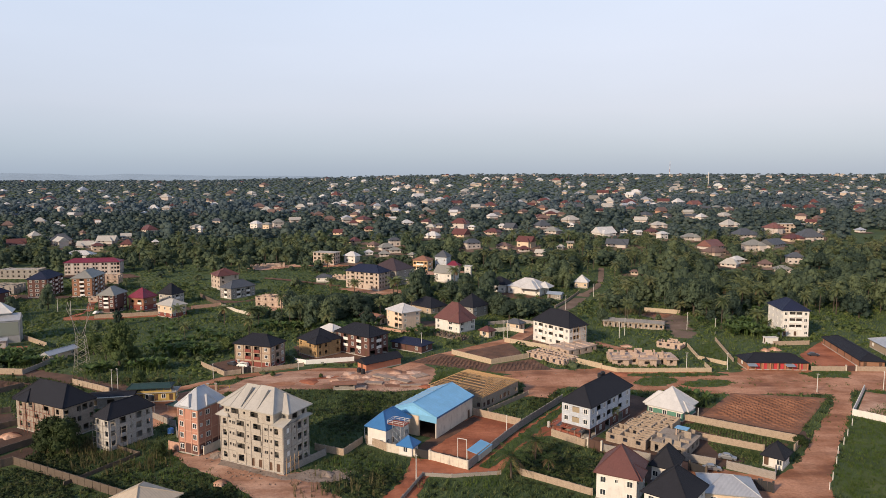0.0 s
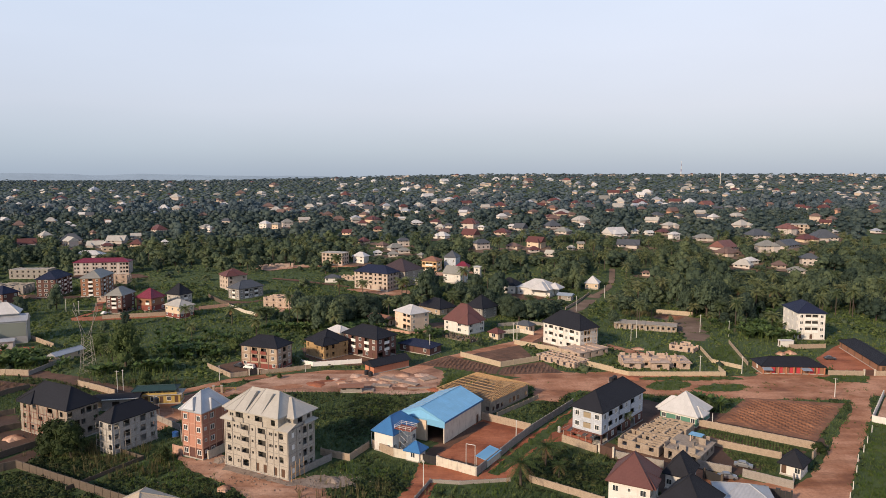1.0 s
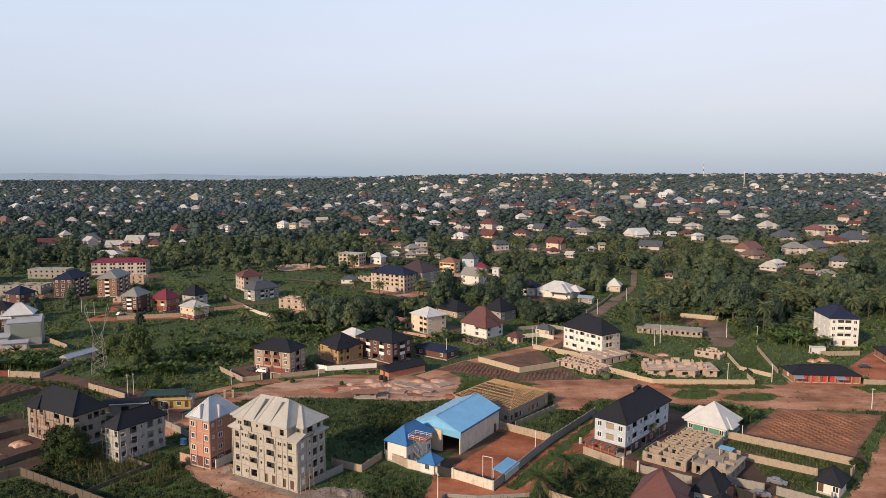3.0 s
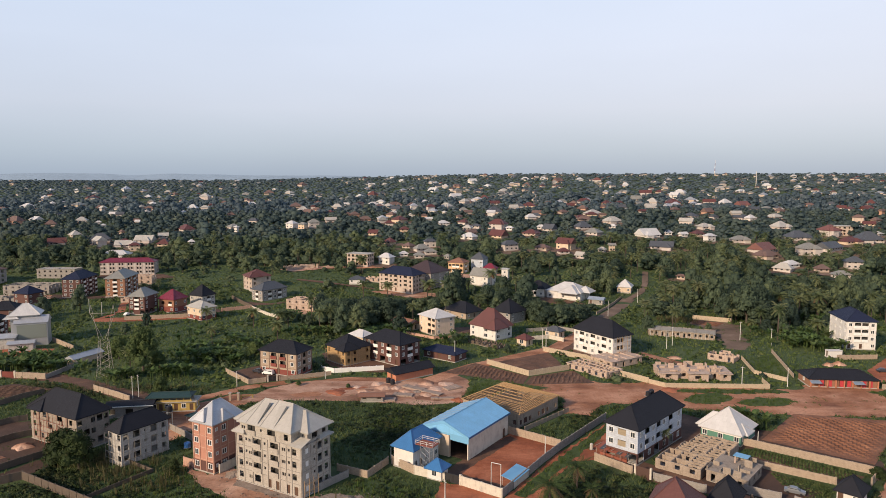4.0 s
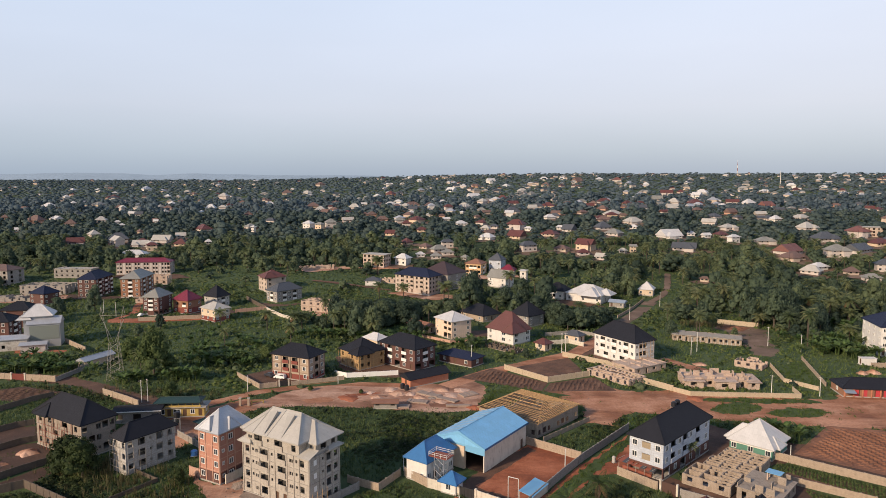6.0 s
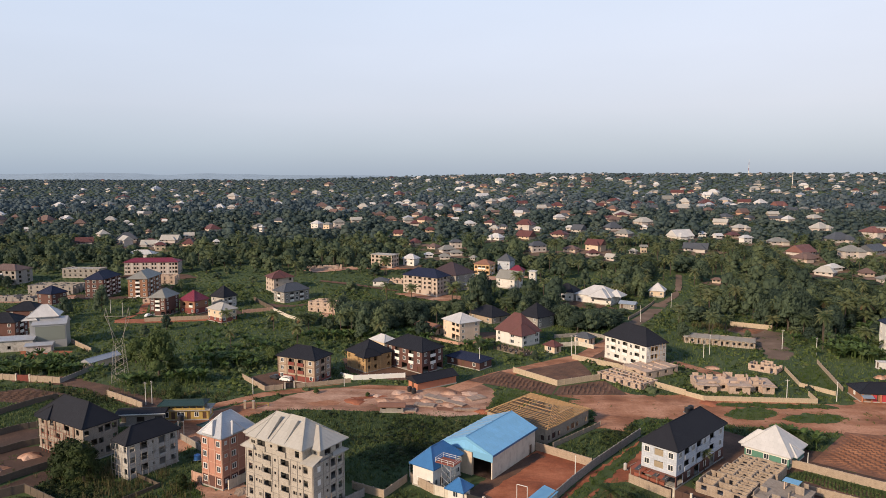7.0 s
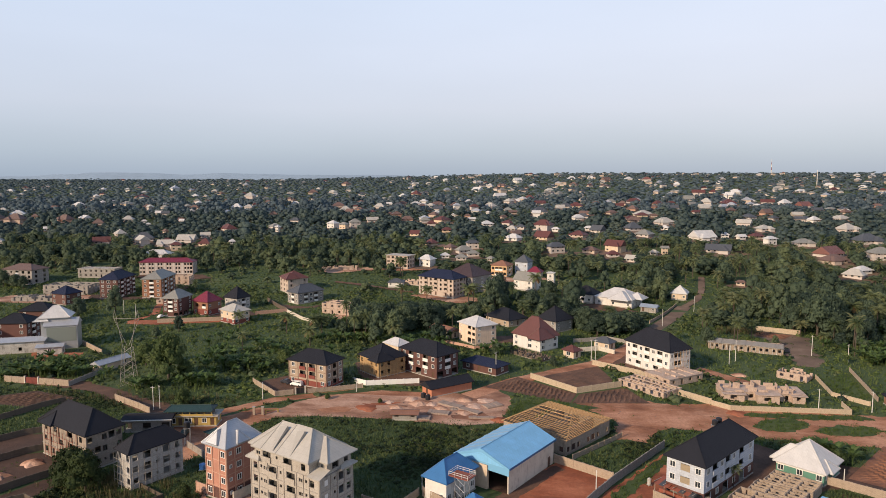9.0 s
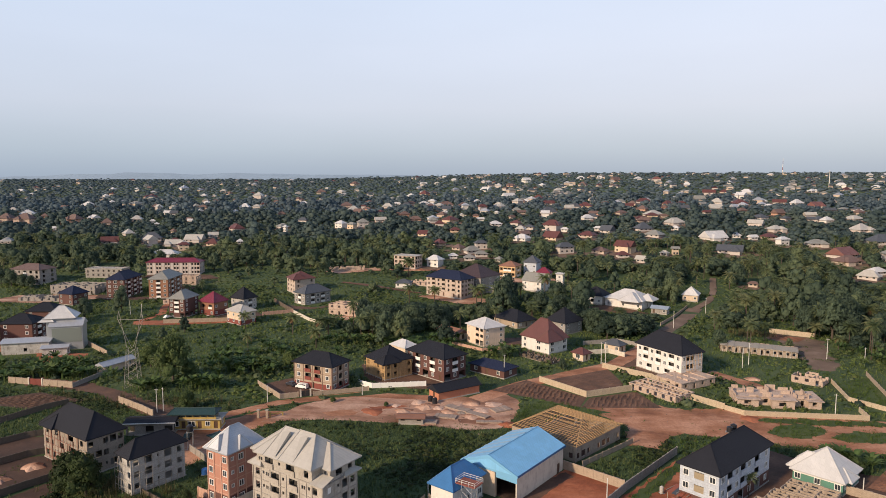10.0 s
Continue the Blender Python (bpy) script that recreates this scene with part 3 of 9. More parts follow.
patch("dirt_yard", [(78, 201), (100, 186), (92, 181), (74, 192)], "dirt_brown", "dark garden soil", 0.04, 0.3)
patch("dirt_yard", [(30, 203), (44, 180), (64, 170), (67, 176), (45, 192), (36, 206)], "dirt_brown", "trampled yard by the white flats", 0.045, 0.3)
patch("dirt_yard", [(45, 226), (62, 234), (78, 222), (92, 215), (78, 203), (60, 196), (46, 200)], "dirt_brown", "trampled building plots", 0.035, 0.8)
patch("dirt_yard", [(-34, 497), (-20, 505), (5, 500), (14, 506), (16, 498), (0, 491), (-20, 489)], "dirt_pale", "bare earth between houses on the slope", 0.12, 2.2)
patch("dirt_yard", [(-158, 520), (-120, 534), (-108, 526), (-140, 512)], "dirt_pale", "bare earth round broken walls", 0.12, 2.5)
patch("dirt_yard", [(-110, 530), (-72, 540), (-66, 526), (-100, 522)], "dirt", "bare earth before a raw building", 0.12, 2.0)
patch("dirt_yard", [(-330, 428), (-280, 432), (-268, 424), (-300, 404), (-335, 404)], "dirt_pale", "bare earth between building sites", 0.12, 2.0)
patch("dirt_yard", [(-278, 424), (-262, 420), (-240, 422), (-222, 425), (-222, 433), (-250, 430), (-278, 434)], "dirt_dark", "dark trampled ground between the flats", 0.10, 2.0)
patch("dirt_yard", [(-252, 446), (-246, 460), (-224, 462), (-226, 444), (-243, 436)], "dirt_brown", "brown trampled ground beside the flats", 0.10, 2.0)
patch("dirt_yard", [(-176, 396), (-160, 402), (-146, 388), (-156, 380), (-172, 380)], "dirt_dark", "dark swept yard between houses", 0.08, 1.5)
patch("dirt_yard", [(-150, 420), (-128, 414), (-116, 424), (-122, 412), (-140, 404)], "dirt_brown", "brown swept yard of a grey house", 0.08, 1.5)
patch("dirt_yard", [(-262, 318), (-226, 332), (-224, 300), (-240, 292), (-262, 296)], "dirt", "red earth between the dark houses", 0.06, 1.5)
patch("dirt_yard", [(-20, 352), (0, 356), (2, 344), (-12, 338)], "dirt_brown", "brown swept yard behind the peach house", 0.05, 0.8)
patch("dirt_yard", [(-68, 300), (-46, 302), (-36, 286), (-24, 284), (-20, 276), (-40, 270), (-62, 280)], "dirt_brown", "brown swept yards of the roadside houses", 0.05, 0.8)
patch("dirt_yard", [(-280, 496), (-235, 500), (-222, 488), (-250, 478), (-282, 486)], "dirt_brown", "trampled yard of the long building", 0.12, 2.0)
patch("dirt_yard", [(24, 430), (44, 440), (66, 424), (60, 418), (40, 424)], "dirt_brown", "trampled yard of a large bungalow", 0.12, 1.8)
patch("dirt_track", [(-130, 485), (-112, 479), (-96, 471), (-70, 459), (-71, 456.5), (-98, 468), (-114, 475), (-131, 482)], "dirt_brown", "dirt track to the building site", 0.12, 0.8)
patch("dirt_yard", [(-110, 388), (-92, 398), (-84, 392), (-98, 382)], "dirt_pale", "bare earth beside a raw block house", 0.1, 1.2)
patch("concrete_yard", [(134.5, 211), (152, 234), (186, 212), (172, 192), (140.5, 204.5)], "dirt_pale", "pale reddish yard inside white walls", 0.09, 0.05)
patch("earth_patch", [(-53, 250), (-47, 251.5), (-43, 254), (-40, 252), (-45, 249.5), (-51, 248.5)], "dirt_red", "damp dark red hollow in the yard", 0.075, 0.8)
patch("earth_patch", [(-66, 243), (-60, 246), (-54, 245), (-57, 241), (-63, 240)], "dirt", "worn orange earth in the yard", 0.075, 1.2)
patch("earth_patch", [(-22, 243), (-12, 246), (-8, 242), (-14, 239), (-21, 240)], "dirt_field", "trampled brown earth in the yard", 0.075, 1.2)
patch("grass_strip", [(-73, 258), (-64, 262), (-56, 265.5), (-47, 268.5), (-40, 271.5), (-39, 269.5), (-48, 265.5), (-57, 261), (-66, 257.5), (-71, 255.5)], "lawn", "green weeds along the foot of a fence", 0.09, 0.7, category="grass")
patch("grass_strip", [(71.5, 244), (75, 249), (80, 252), (87, 252.5), (89.5, 247), (86, 243.5), (80, 240.5), (74, 240.5)], "lawn", "island of green weeds on the dirt", 0.10, 1.6, category="grass")
patch("grass_strip", [(88.5, 242), (93, 246.5), (99, 248.5), (108, 248), (110, 244.5), (103, 240.5), (92, 239)], "lawn", "strip of green weeds on the dirt", 0.10, 1.6, category="grass")
patch("grass_strip", [(69, 256.5), (108, 258), (112, 254), (90, 252), (72, 253)], "lawn", "strip of weeds along a wall", 0.10, 2.0, category="grass")
patch("grass_strip", [(141, 257), (151, 261), (162, 259), (156, 251), (143, 251)], "lawn", "island of green grass", 0.10, 2.2, category="grass")
patch("grass_field", [(132, 206), (150, 222), (190, 205), (150, 150), (98, 152), (98, 159), (120, 192)], "lawn", "bright green grass field", 0.06, 0.6, category="grass")
patch("dirt_yard", [(78.5, 209), (84, 209.5), (106.5, 193.5), (110, 197), (108, 190), (104.6, 187.6)], "dirt_dark", "dark trodden soil along a wall", 0.05, 0.6)
patch("dirt_yard", [(52, 191), (60, 176), (76, 170), (84, 176), (76, 190), (66, 197)], "dirt_dark", "dark trampled ground round a half-built house", 0.05, 0.8)
# dark sheet laid for the shade between these houses
patch("dirt_yard", [(48, 164), (52, 172), (62, 168), (75, 160), (72, 150), (60, 148)], "dirt_dark", "dark shaded yard between houses", 0.06, 0.8)
patch("earth_patch", [(-4, 190), (2, 199), (9.5, 208.5), (12.5, 206), (7, 199), (1, 189), (-6, 180.5), (-8, 182)], "dirt_brown", "dark damp earth along a warehouse wall", 0.075, 0.9)
patch("earth_patch", [(-7, 180), (-2, 176.6), (6, 171.5), (8.5, 175), (1, 179.5), (-5, 183)], "dirt_brown", "dark damp earth inside a gate", 0.08, 0.9)
patch("grass_strip", [(9.5, 170.5), (20, 188.6), (26.5, 199), (42, 222), (44, 220), (29.5, 197), (22.5, 186), (12, 169)], "lawn", "strip of grass along a yard wall", 0.10, 0.9, category="grass")
patch("grass_field", [(108, 277), (112, 298), (128, 308), (121, 275), (117, 269)], "lawn", "bright green grass plot between low walls", 0.06, 0.4, category="grass")
patch("grass_strip", [(-4.5, 244), (-3, 256), (4, 263), (9.5, 265), (20, 258), (27, 256), (17, 249.5), (3, 243)], "lawn", "green grass verge", 0.09, 1.4, category="grass")


def ribbon(name, pts, width, material, label):
    """A road that follows the lie of the land."""
    line = []
    for (x0, y0), (x1, y1) in zip(pts, pts[1:]):
        k = max(1, int(math.hypot(x1 - x0, y1 - y0) / 3))
        line += [(x0 + (x1 - x0) * i / k, y0 + (y1 - y0) * i / k) for i in range(k)]
    line.append(pts[-1])
    bm = bmesh.new()
    prev = None
    for i, (x, y) in enumerate(line):
        a, b = line[max(0, i - 1)], line[min(len(line) - 1, i + 1)]
        t = Vector((b[0] - a[0], b[1] - a[1])).normalized()
        row = []
        for s in (-1, -0.4, 0.4, 1):
            off = s * width / 2 + 0.5 * noise.noise((x * 0.4, y * 0.4, s))
            px, py = x + t.y * off, y - t.x * off
            row.append(bm.verts.new((px, py, gz(px, py) + 0.08 + (0.25 if y > 430 else 0))))
        if prev:
            for j in range(3):
                bm.faces.new((prev[j], row[j], row[j + 1], prev[j + 1]))
        prev = row
        if i % 3 == 0:
            TAKEN.append((x, y, width / 2 + 1.5))
            if 370 < y < 462:
                CLEAR.append((x - 0.4, y - 9, width / 2 + 4))
    bm.normal_update()
    for f in bm.faces:
        if f.normal.z < 0:
            f.normal_flip()
    me = bpy.data.meshes.new(name)
    bm.to_mesh(me)
    bm.free()
    me.materials.append(M[material])
    return tagged(new(name, me), label, "road", kind="structure")


ribbon("dirt_road", [(-18, 262), (-3, 281), (14, 296), (35, 314), (53, 349)], 7.0, "dirt", "red dirt road running up the hill")
ribbon("dirt_road", [(53, 349), (69, 384), (79.5, 405), (94, 437)], 7.5, "dirt_town", "trodden brown dirt road on the hill")
ribbon("dirt_road", [(94, 437), (106, 455), (114, 478), (123, 516)], 4.0, "dirt_town", "red dirt lane between palms on the hill")
ribbon("dirt_road", [(-30, 262), (-60, 262), (-84, 250), (-100, 232)], 5, "dirt", "red dirt road past the yard")
ribbon("dirt_road", [(-206, 362), (-206, 385), (-216, 405), (-222, 432)], 4, "dirt_red", "dirt access road between the houses")


def furrows(name, quad, pitch, high, material, label, step=0.45, turn=False):
    """A hoed field: wavy ridges with broken mounds."""
    a, b, c, d = [Vector(p) for p in quad]          # a-b near edge, d-c far edge
    nu, nv = int((b - a).length / step), int((d - a).length / step)
    verts, faces = [], []
    for i in range(nv + 1):
        for j in range(nu + 1):
            u, v = j / nu, i / nv
            p = (a * (1 - u) + b * u) * (1 - v) + (d * (1 - u) + c * u) * v
            wob = 1.0 * noise.noise((p.x * 0.2, p.y * 0.2, 0)) + 0.30 * math.sin(p.x * 1.9 + p.y * 0.5)
            zig = 2 * abs(((p.x + 0.35 * p.y + 1.6 * noise.noise((p.x * 0.11, p.y * 0.11, 7))) / (1.7 * pitch)) % 1 - 0.5)
            row = math.sin((p.y * 0.96 - p.x * 0.12 + 0.35 * wob + 0.62 * pitch * zig) * 2 * math.pi / pitch)
            if turn:                                        # short mounds in rows that run away from the near edge
                row = math.sin((p.x * 0.95 - p.y * 0.25 + 0.5 * wob) * 2 * math.pi / pitch) * (0.55 + 0.45 * math.sin((p.y * 0.9 + 0.4 * p.x + wob) * 2 * math.pi / (pitch * 1.5)))
            lump = 0.75 + 0.3 * noise.noise((p.x * 1.3, p.y * 1.3, 4))
            edge = min(1, 6 * min(u, 1 - u, v, 1 - v))
            verts.append((p.x, p.y, 0.10 + edge * high * lump * max(0, row) ** 0.6))
    for i in range(nv):
        for j in range(nu):
            k = i * (nu + 1) + j
            faces.append((k, k + 1, k + nu + 2, k + nu + 1))
    me = bpy.data.meshes.new(name)
    me.from_pydata(verts, [], faces)
    me.materials.append(M[material])
    BARE.append(np.array([tuple(v) for v in quad]))
    return tagged(new(name, me), label, "farm field", kind="structure")


furrows("ploughed_field", [(83.5, 209.5), (106.5, 193.5), (134, 227), (103, 232.6)], 1.35, 0.42, "dirt_field", "hoed brown field with wavy planting ridges", 0.19)
furrows("ploughed_field", [(-13, 273), (17, 259), (20, 269.4), (-1, 287)], 1.7, 0.65, "dirt_brown", "dark hoed field with planting ridges", 0.36, True)
furrows("ploughed_field", [(17.5, 258.8), (44, 262), (38, 278.5), (20.8, 269)], 1.7, 0.55, "dirt_brown", "small hoed plot beside a block wall", 0.36, True)
furrows("ploughed_field", [(5, 287), (20, 271.5), (36, 281), (31, 306)], 2.2, 0.15, "dirt_brown", "dark soil lot inside low block walls")
furrows("ploughed_field", [(112.5, 369), (123, 363), (130, 372), (115.5, 379)], 1.8, 0.4, "dirt_field", "small hoed plot before a broken wall")
# cloud shade over this plot is put into its soil colour
furrows("ploughed_field", [(-190, 236), (-160, 232), (-150, 243), (-172, 249)], 1.6, 0.4, "dirt_dark", "hoed reddish garden plot")


# ---- buildings ----
OPEN = {"w": (1.2, 1.3, 0.95), "s": (0.6, 0.7, 1.4), "o": (1.3, 1.5, 0.8), "O": (2.0, 1.8, 0.7), "p": (0.55, 0.8, 1.2), "d": (1.2, 2.2, 0.0), "b": (2.6, 2.25, 0.12), "f": (1.1, 1.35, 0.9), "a": (2.2, 2.5, 0.0), "W": (2.0, 1.5, 0.8), "g": (3.0, 2.5, 0.0), "T": (2.4, 1.7, 0.7)}
UNIT = {}


def window_mesh(w, h, frame_mat, joined):
    """A window's surround, sill and bars; with the pane in it where it is far off."""
    key = (w, h, frame_mat, joined)
    if key not in UNIT:
        e, t = 0.13, 0.06
        us, vs = [-w / 2 - e, -w / 2, -0.035, 0.035, w / 2, w / 2 + e], [-e, 0, h, h + e]
        bm = panel(us, vs, {(1, 1), (3, 1)}, -t, 0.13, 0.07 if joined else None)
        me = bpy.data.meshes.new("window")
        bm.to_mesh(me)
        bm.free()
        me.materials.append(M[frame_mat])
        me.materials.append(M["glass"])
        UNIT[key] = me
        if not joined:
            bm = boxes((-w / 2, w / 2, 0.13, 0.16, 0, h))
            pane = bpy.data.meshes.new("pane")
            bm.to_mesh(pane)
            bm.free()
            pane.materials.append(M["glass"])
            UNIT[key + ("pane",)] = pane
    return UNIT[key], UNIT.get(key + ("pane",))


def simple_mesh(key, mat, *dims):
    if key not in UNIT:
        bm = boxes(*dims)
        me = bpy.data.meshes.new(key[0])
        bm.to_mesh(me)
        bm.free()
        me.materials.append(M[mat])
        UNIT[key] = me
    return UNIT[key]


def facade(bm, m, width, z0, z1, holes, deep=0.24, mat=0, band=None):
    """One outer wall face with real openings and their reveals. m: face pose, x along it, y inwards. band: (height, material) of a painted lower part."""
    us = sorted({0, width, *[round(v, 4) for h in holes for v in h[:2]]})
    vs = sorted({z0, z1, *[round(v, 4) for h in holes for v in h[2:4]], *([band[0]] if band else [])})
    for u0, u1 in zip(us, us[1:]):
        for v0, v1 in zip(vs, vs[1:]):
            cu, cv = (u0 + u1) / 2, (v0 + v1) / 2
            if any(h[0] < cu < h[1] and h[2] < cv < h[3] for h in holes):
                continue
            f = bm.faces.new([bm.verts.new(m @ Vector(p)) for p in ((u0, 0, v0), (u1, 0, v0), (u1, 0, v1), (u0, 0, v1))])
            f.material_index = band[1] if band and cv < band[0] else mat
    for u0, u1, v0, v1 in [h[:4] for h in holes]:
        for a, b in (((u0, v0), (u1, v0)), ((u1, v0), (u1, v1)), ((u1, v1), (u0, v1)), ((u0, v1), (u0, v0))):
            f = bm.faces.new([bm.verts.new(m @ Vector(p)) for p in ((a[0], 0, a[1]), (a[0], deep, a[1]), (b[0], deep, b[1]), (b[0], 0, b[1]))])
            f.material_index = mat


def hip_roof(parent, x0, x1, y0, y1, z, rise, material, hip=1.0, label="", name="roof", caps=True, along=None, far_hip=None):
    """A hipped roof with eaves' thickness and ridge caps; hip 0 makes gables, 1 makes equal slopes."""
    lx, ly = x1 - x0, y1 - y0
    along = lx >= ly if along is None else along
    run = min(lx, ly) / 2 * hip
    run2 = run if far_hip is None else min(lx, ly) / 2 * far_hip
    if along:
        r0, r1 = Vector((x0 + run, (y0 + y1) / 2, z + rise)), Vector((x1 - run2, (y0 + y1) / 2, z + rise))
    else:
        r0, r1 = Vector(((x0 + x1) / 2, y0 + run, z + rise)), Vector(((x0 + x1) / 2, y1 - run2, z + rise))
    if (r1 - r0).length < 0.05:
        r1 = r0.copy() + (Vector((0.05, 0, 0)) if along else Vector((0, 0.05, 0)))
    c = [Vector(p) for p in ((x0, y0, z), (x1, y0, z), (x1, y1, z), (x0, y1, z))]
    slopes = [(c[0], c[1], r1, r0), (c[1], c[2], r1), (c[2], c[3], r0, r1), (c[3], c[0], r0)] if along else [(c[0], c[1], r0), (c[1], c[2], r1, r0), (c[2], c[3], r1), (c[3], c[0], r0, r1)]
    bm = bmesh.new()
    uvl = bm.loops.layers.uv.new("UVMap")
    for s in slopes:
        f = bm.faces.new([bm.verts.new(p) for p in s])
        u = (s[1] - s[0]).normalized()
        nrm = (s[1] - s[0]).cross(s[2] - s[0]).normalized()
        v = nrm.cross(u)
        for lp in f.loops:
            q = lp.vert.co - s[0]
            lp[uvl].uv = (q.dot(u), q.dot(v))
    t = 0.22
    for a, b in zip(c, c[1:] + c[:1]):
        bm.faces.new([bm.verts.new(p) for p in (a - Vector((0, 0, t)), b - Vector((0, 0, t)), b, a)])
    bm.faces.new([bm.verts.new(p - Vector((0, 0, t))) for p in c[::-1]])
    roof = part(name, bm, material, parent, label)
    if caps:
        edges = [(r0, r1)] + ([(c[0], r0), (c[3], r0), (c[1], r1), (c[2], r1)] if along else [(c[0], r0), (c[1], r0), (c[2], r1), (c[3], r1)]) if hip else [(r0, r1)]
        for a, b in edges:
            if (b - a).length > 0.3:
                part("ridge_cap", tubes((a + Vector((0, 0, 0.02)), b + Vector((0, 0, 0.02)), 0.12, 0.12), n=6), material, roof)
    return roof


def face_poses(x0, x1, y0, y1):
    """The four faces of a block: A looks along -y, B along +x, C along +y, D along -x."""
    return {"A": (Matrix.Translation((x0, y0, 0)), x1 - x0), "B": (Matrix.Translation((x1, y0, 0)) @ pose(0, 0, 0, 0, 0, 90), y1 - y0),
            "C": (Matrix.Translation((x1, y1, 0)) @ pose(0, 0, 0, 0, 0, 180), x1 - x0), "D": (Matrix.Translation((x0, y1, 0)) @ pose(0, 0, 0, 0, 0, -90), y1 - y0)}


def block(b, x0, x1, y0, y1, z0, storeys, rh, rows, wall, frame="trim", near=True, band=None, slabs=True, balcony="trim", capped=True):
    """A storeyed block with walls, openings, windows, balconies and floors, under the thing b."""
    bm = bmesh.new()
    mats = [wall] + ([band[1]] if band else [])
    top = z0 + storeys * rh
    fittings = []
    for side, (m, width) in face_poses(x0, x1, y0, y1).items():
        pat = rows.get(side) or rows.get({"C": "A", "D": "B"}.get(side, "A")) or [""]
        holes = []
        for k in range(storeys):
            line = pat[min(k, len(pat) - 1)]
            if not line:
                continue
            bay = width / len(line) if isinstance(line, str) else 9.0
            spots = [(ch, (j + 0.5) * bay) for j, ch in enumerate(line)] if isinstance(line, str) else [(ch, f * width) for ch, f in line]
            for ch, u in spots:
                if ch not in OPEN:
                    continue
                w, h, sill = OPEN[ch]
                w = min(w, bay * 0.86)
                v = z0 + k * rh + sill + (0.12 if ch in "db" else 0)
                h = min(h, rh - sill - 0.3)
                if ch == "p":
                    holes += [(u - 0.62, u - 0.07, v, v + h), (u + 0.07, u + 0.62, v, v + h)]
                    continue
                holes.append((u - w / 2, u + w / 2, v, v + h))
                fittings.append((side, ch, m @ pose(u, 0, v), round(w, 2), round(h, 2)))
        facade(bm, m, width, z0 - 0.0, top, holes, band=(z0 + band[0], 1) if band else None)
    if capped:
        bm.faces.new([bm.verts.new(p) for p in ((x0, y0, top), (x1, y0, top), (x1, y1, top), (x0, y1, top))])
    bmesh.ops.remove_doubles(bm, verts=bm.verts, dist=0.0005)
    walls = part("wall", bm, mats, b)
    if slabs:
        for k in range(storeys):
            z = z0 + k * rh
            part("floor_slab", boxes((x0 + 0.26, x1 - 0.26, y0 + 0.26, y1 - 0.26, z + 0.0, z + 0.12)), "concrete", b)
        # added near-black partition, so that the rooms look unlit through openings
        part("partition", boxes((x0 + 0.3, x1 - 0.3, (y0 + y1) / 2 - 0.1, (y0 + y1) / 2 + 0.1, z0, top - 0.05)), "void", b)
    for side, ch, m, w, h in fittings:
        if ch in "wsW" and frame:
            me, pane = window_mesh(w, h, frame, not near)
            o = part("window", me, None, b)
            o.matrix_basis = m
            if pane:
                part("pane", pane, None, o)
        elif ch == "f":
            o = part("window_infill", simple_mesh(("window_infill", w, h), "trim", (-w / 2, w / 2, 0.08, 0.2, 0, h)), None, b)
            o.matrix_basis = m
        elif ch == "T":
            o = part("woven_screen", simple_mesh(("woven_screen", w, h), "screen_tan", (-w / 2, w / 2, 0.05, 0.1, 0, h * 0.92)), None, b)
            o.matrix_basis = m
        elif ch == "d":
            o = part("door", simple_mesh(("door", w, h), "door", (-w / 2, w / 2, 0.12, 0.18, 0, h)), None, b)
            o.matrix_basis = m
        elif ch == "b":
            key = ("balcony", w, balcony)
            o = part("balcony", simple_mesh(key, balcony, (-w / 2 - 0.1, w / 2 + 0.1, -0.30, 0.2, -0.22, -0.05), (-w / 2 - 0.1, w / 2 + 0.1, -0.30, -0.18, -0.05, 0.95), (-w / 2 - 0.1, -w / 2 + 0.02, -0.18, 0, -0.05, 0.95), (w / 2 - 0.02, w / 2 + 0.1, -0.18, 0, -0.05, 0.95), (-w / 2 - 0.16, w / 2 + 0.16, -0.36, -0.14, 0.95, 1.03)), None, b)
            o.matrix_basis = m
            # near-black sheet added behind the balcony for the unlit room
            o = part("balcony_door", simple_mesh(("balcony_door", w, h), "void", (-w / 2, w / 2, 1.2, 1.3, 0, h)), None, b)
            o.matrix_basis = m
    return walls


def take(x, y, w, d, rot, grow=0.3):
    """Keeps the ground of an oblong plan free of plants."""
    n = max(1, math.ceil(max(w, d) / min(w, d) * 1.6))
    r = min(w, d) / 2 * 1.1 + grow
    half = max(w, d) / 2 - min(w, d) / 2
    a = math.radians(rot + (0 if w >= d else 90))
    for k in range(n):
        u = 0 if n == 1 else -half + 2 * half * k / (n - 1)
        TAKEN.append((x + u * math.cos(a), y + u * math.sin(a), r))
    if y > 380:                                             # the camera's side of the house is kept open to the view
        s = Vector((x, y - 20)).normalized()
        CLEAR.append((x - s.x * 0.75 * max(w, d), y - s.y * 0.75 * max(w, d), 0.42 * max(w, d)))


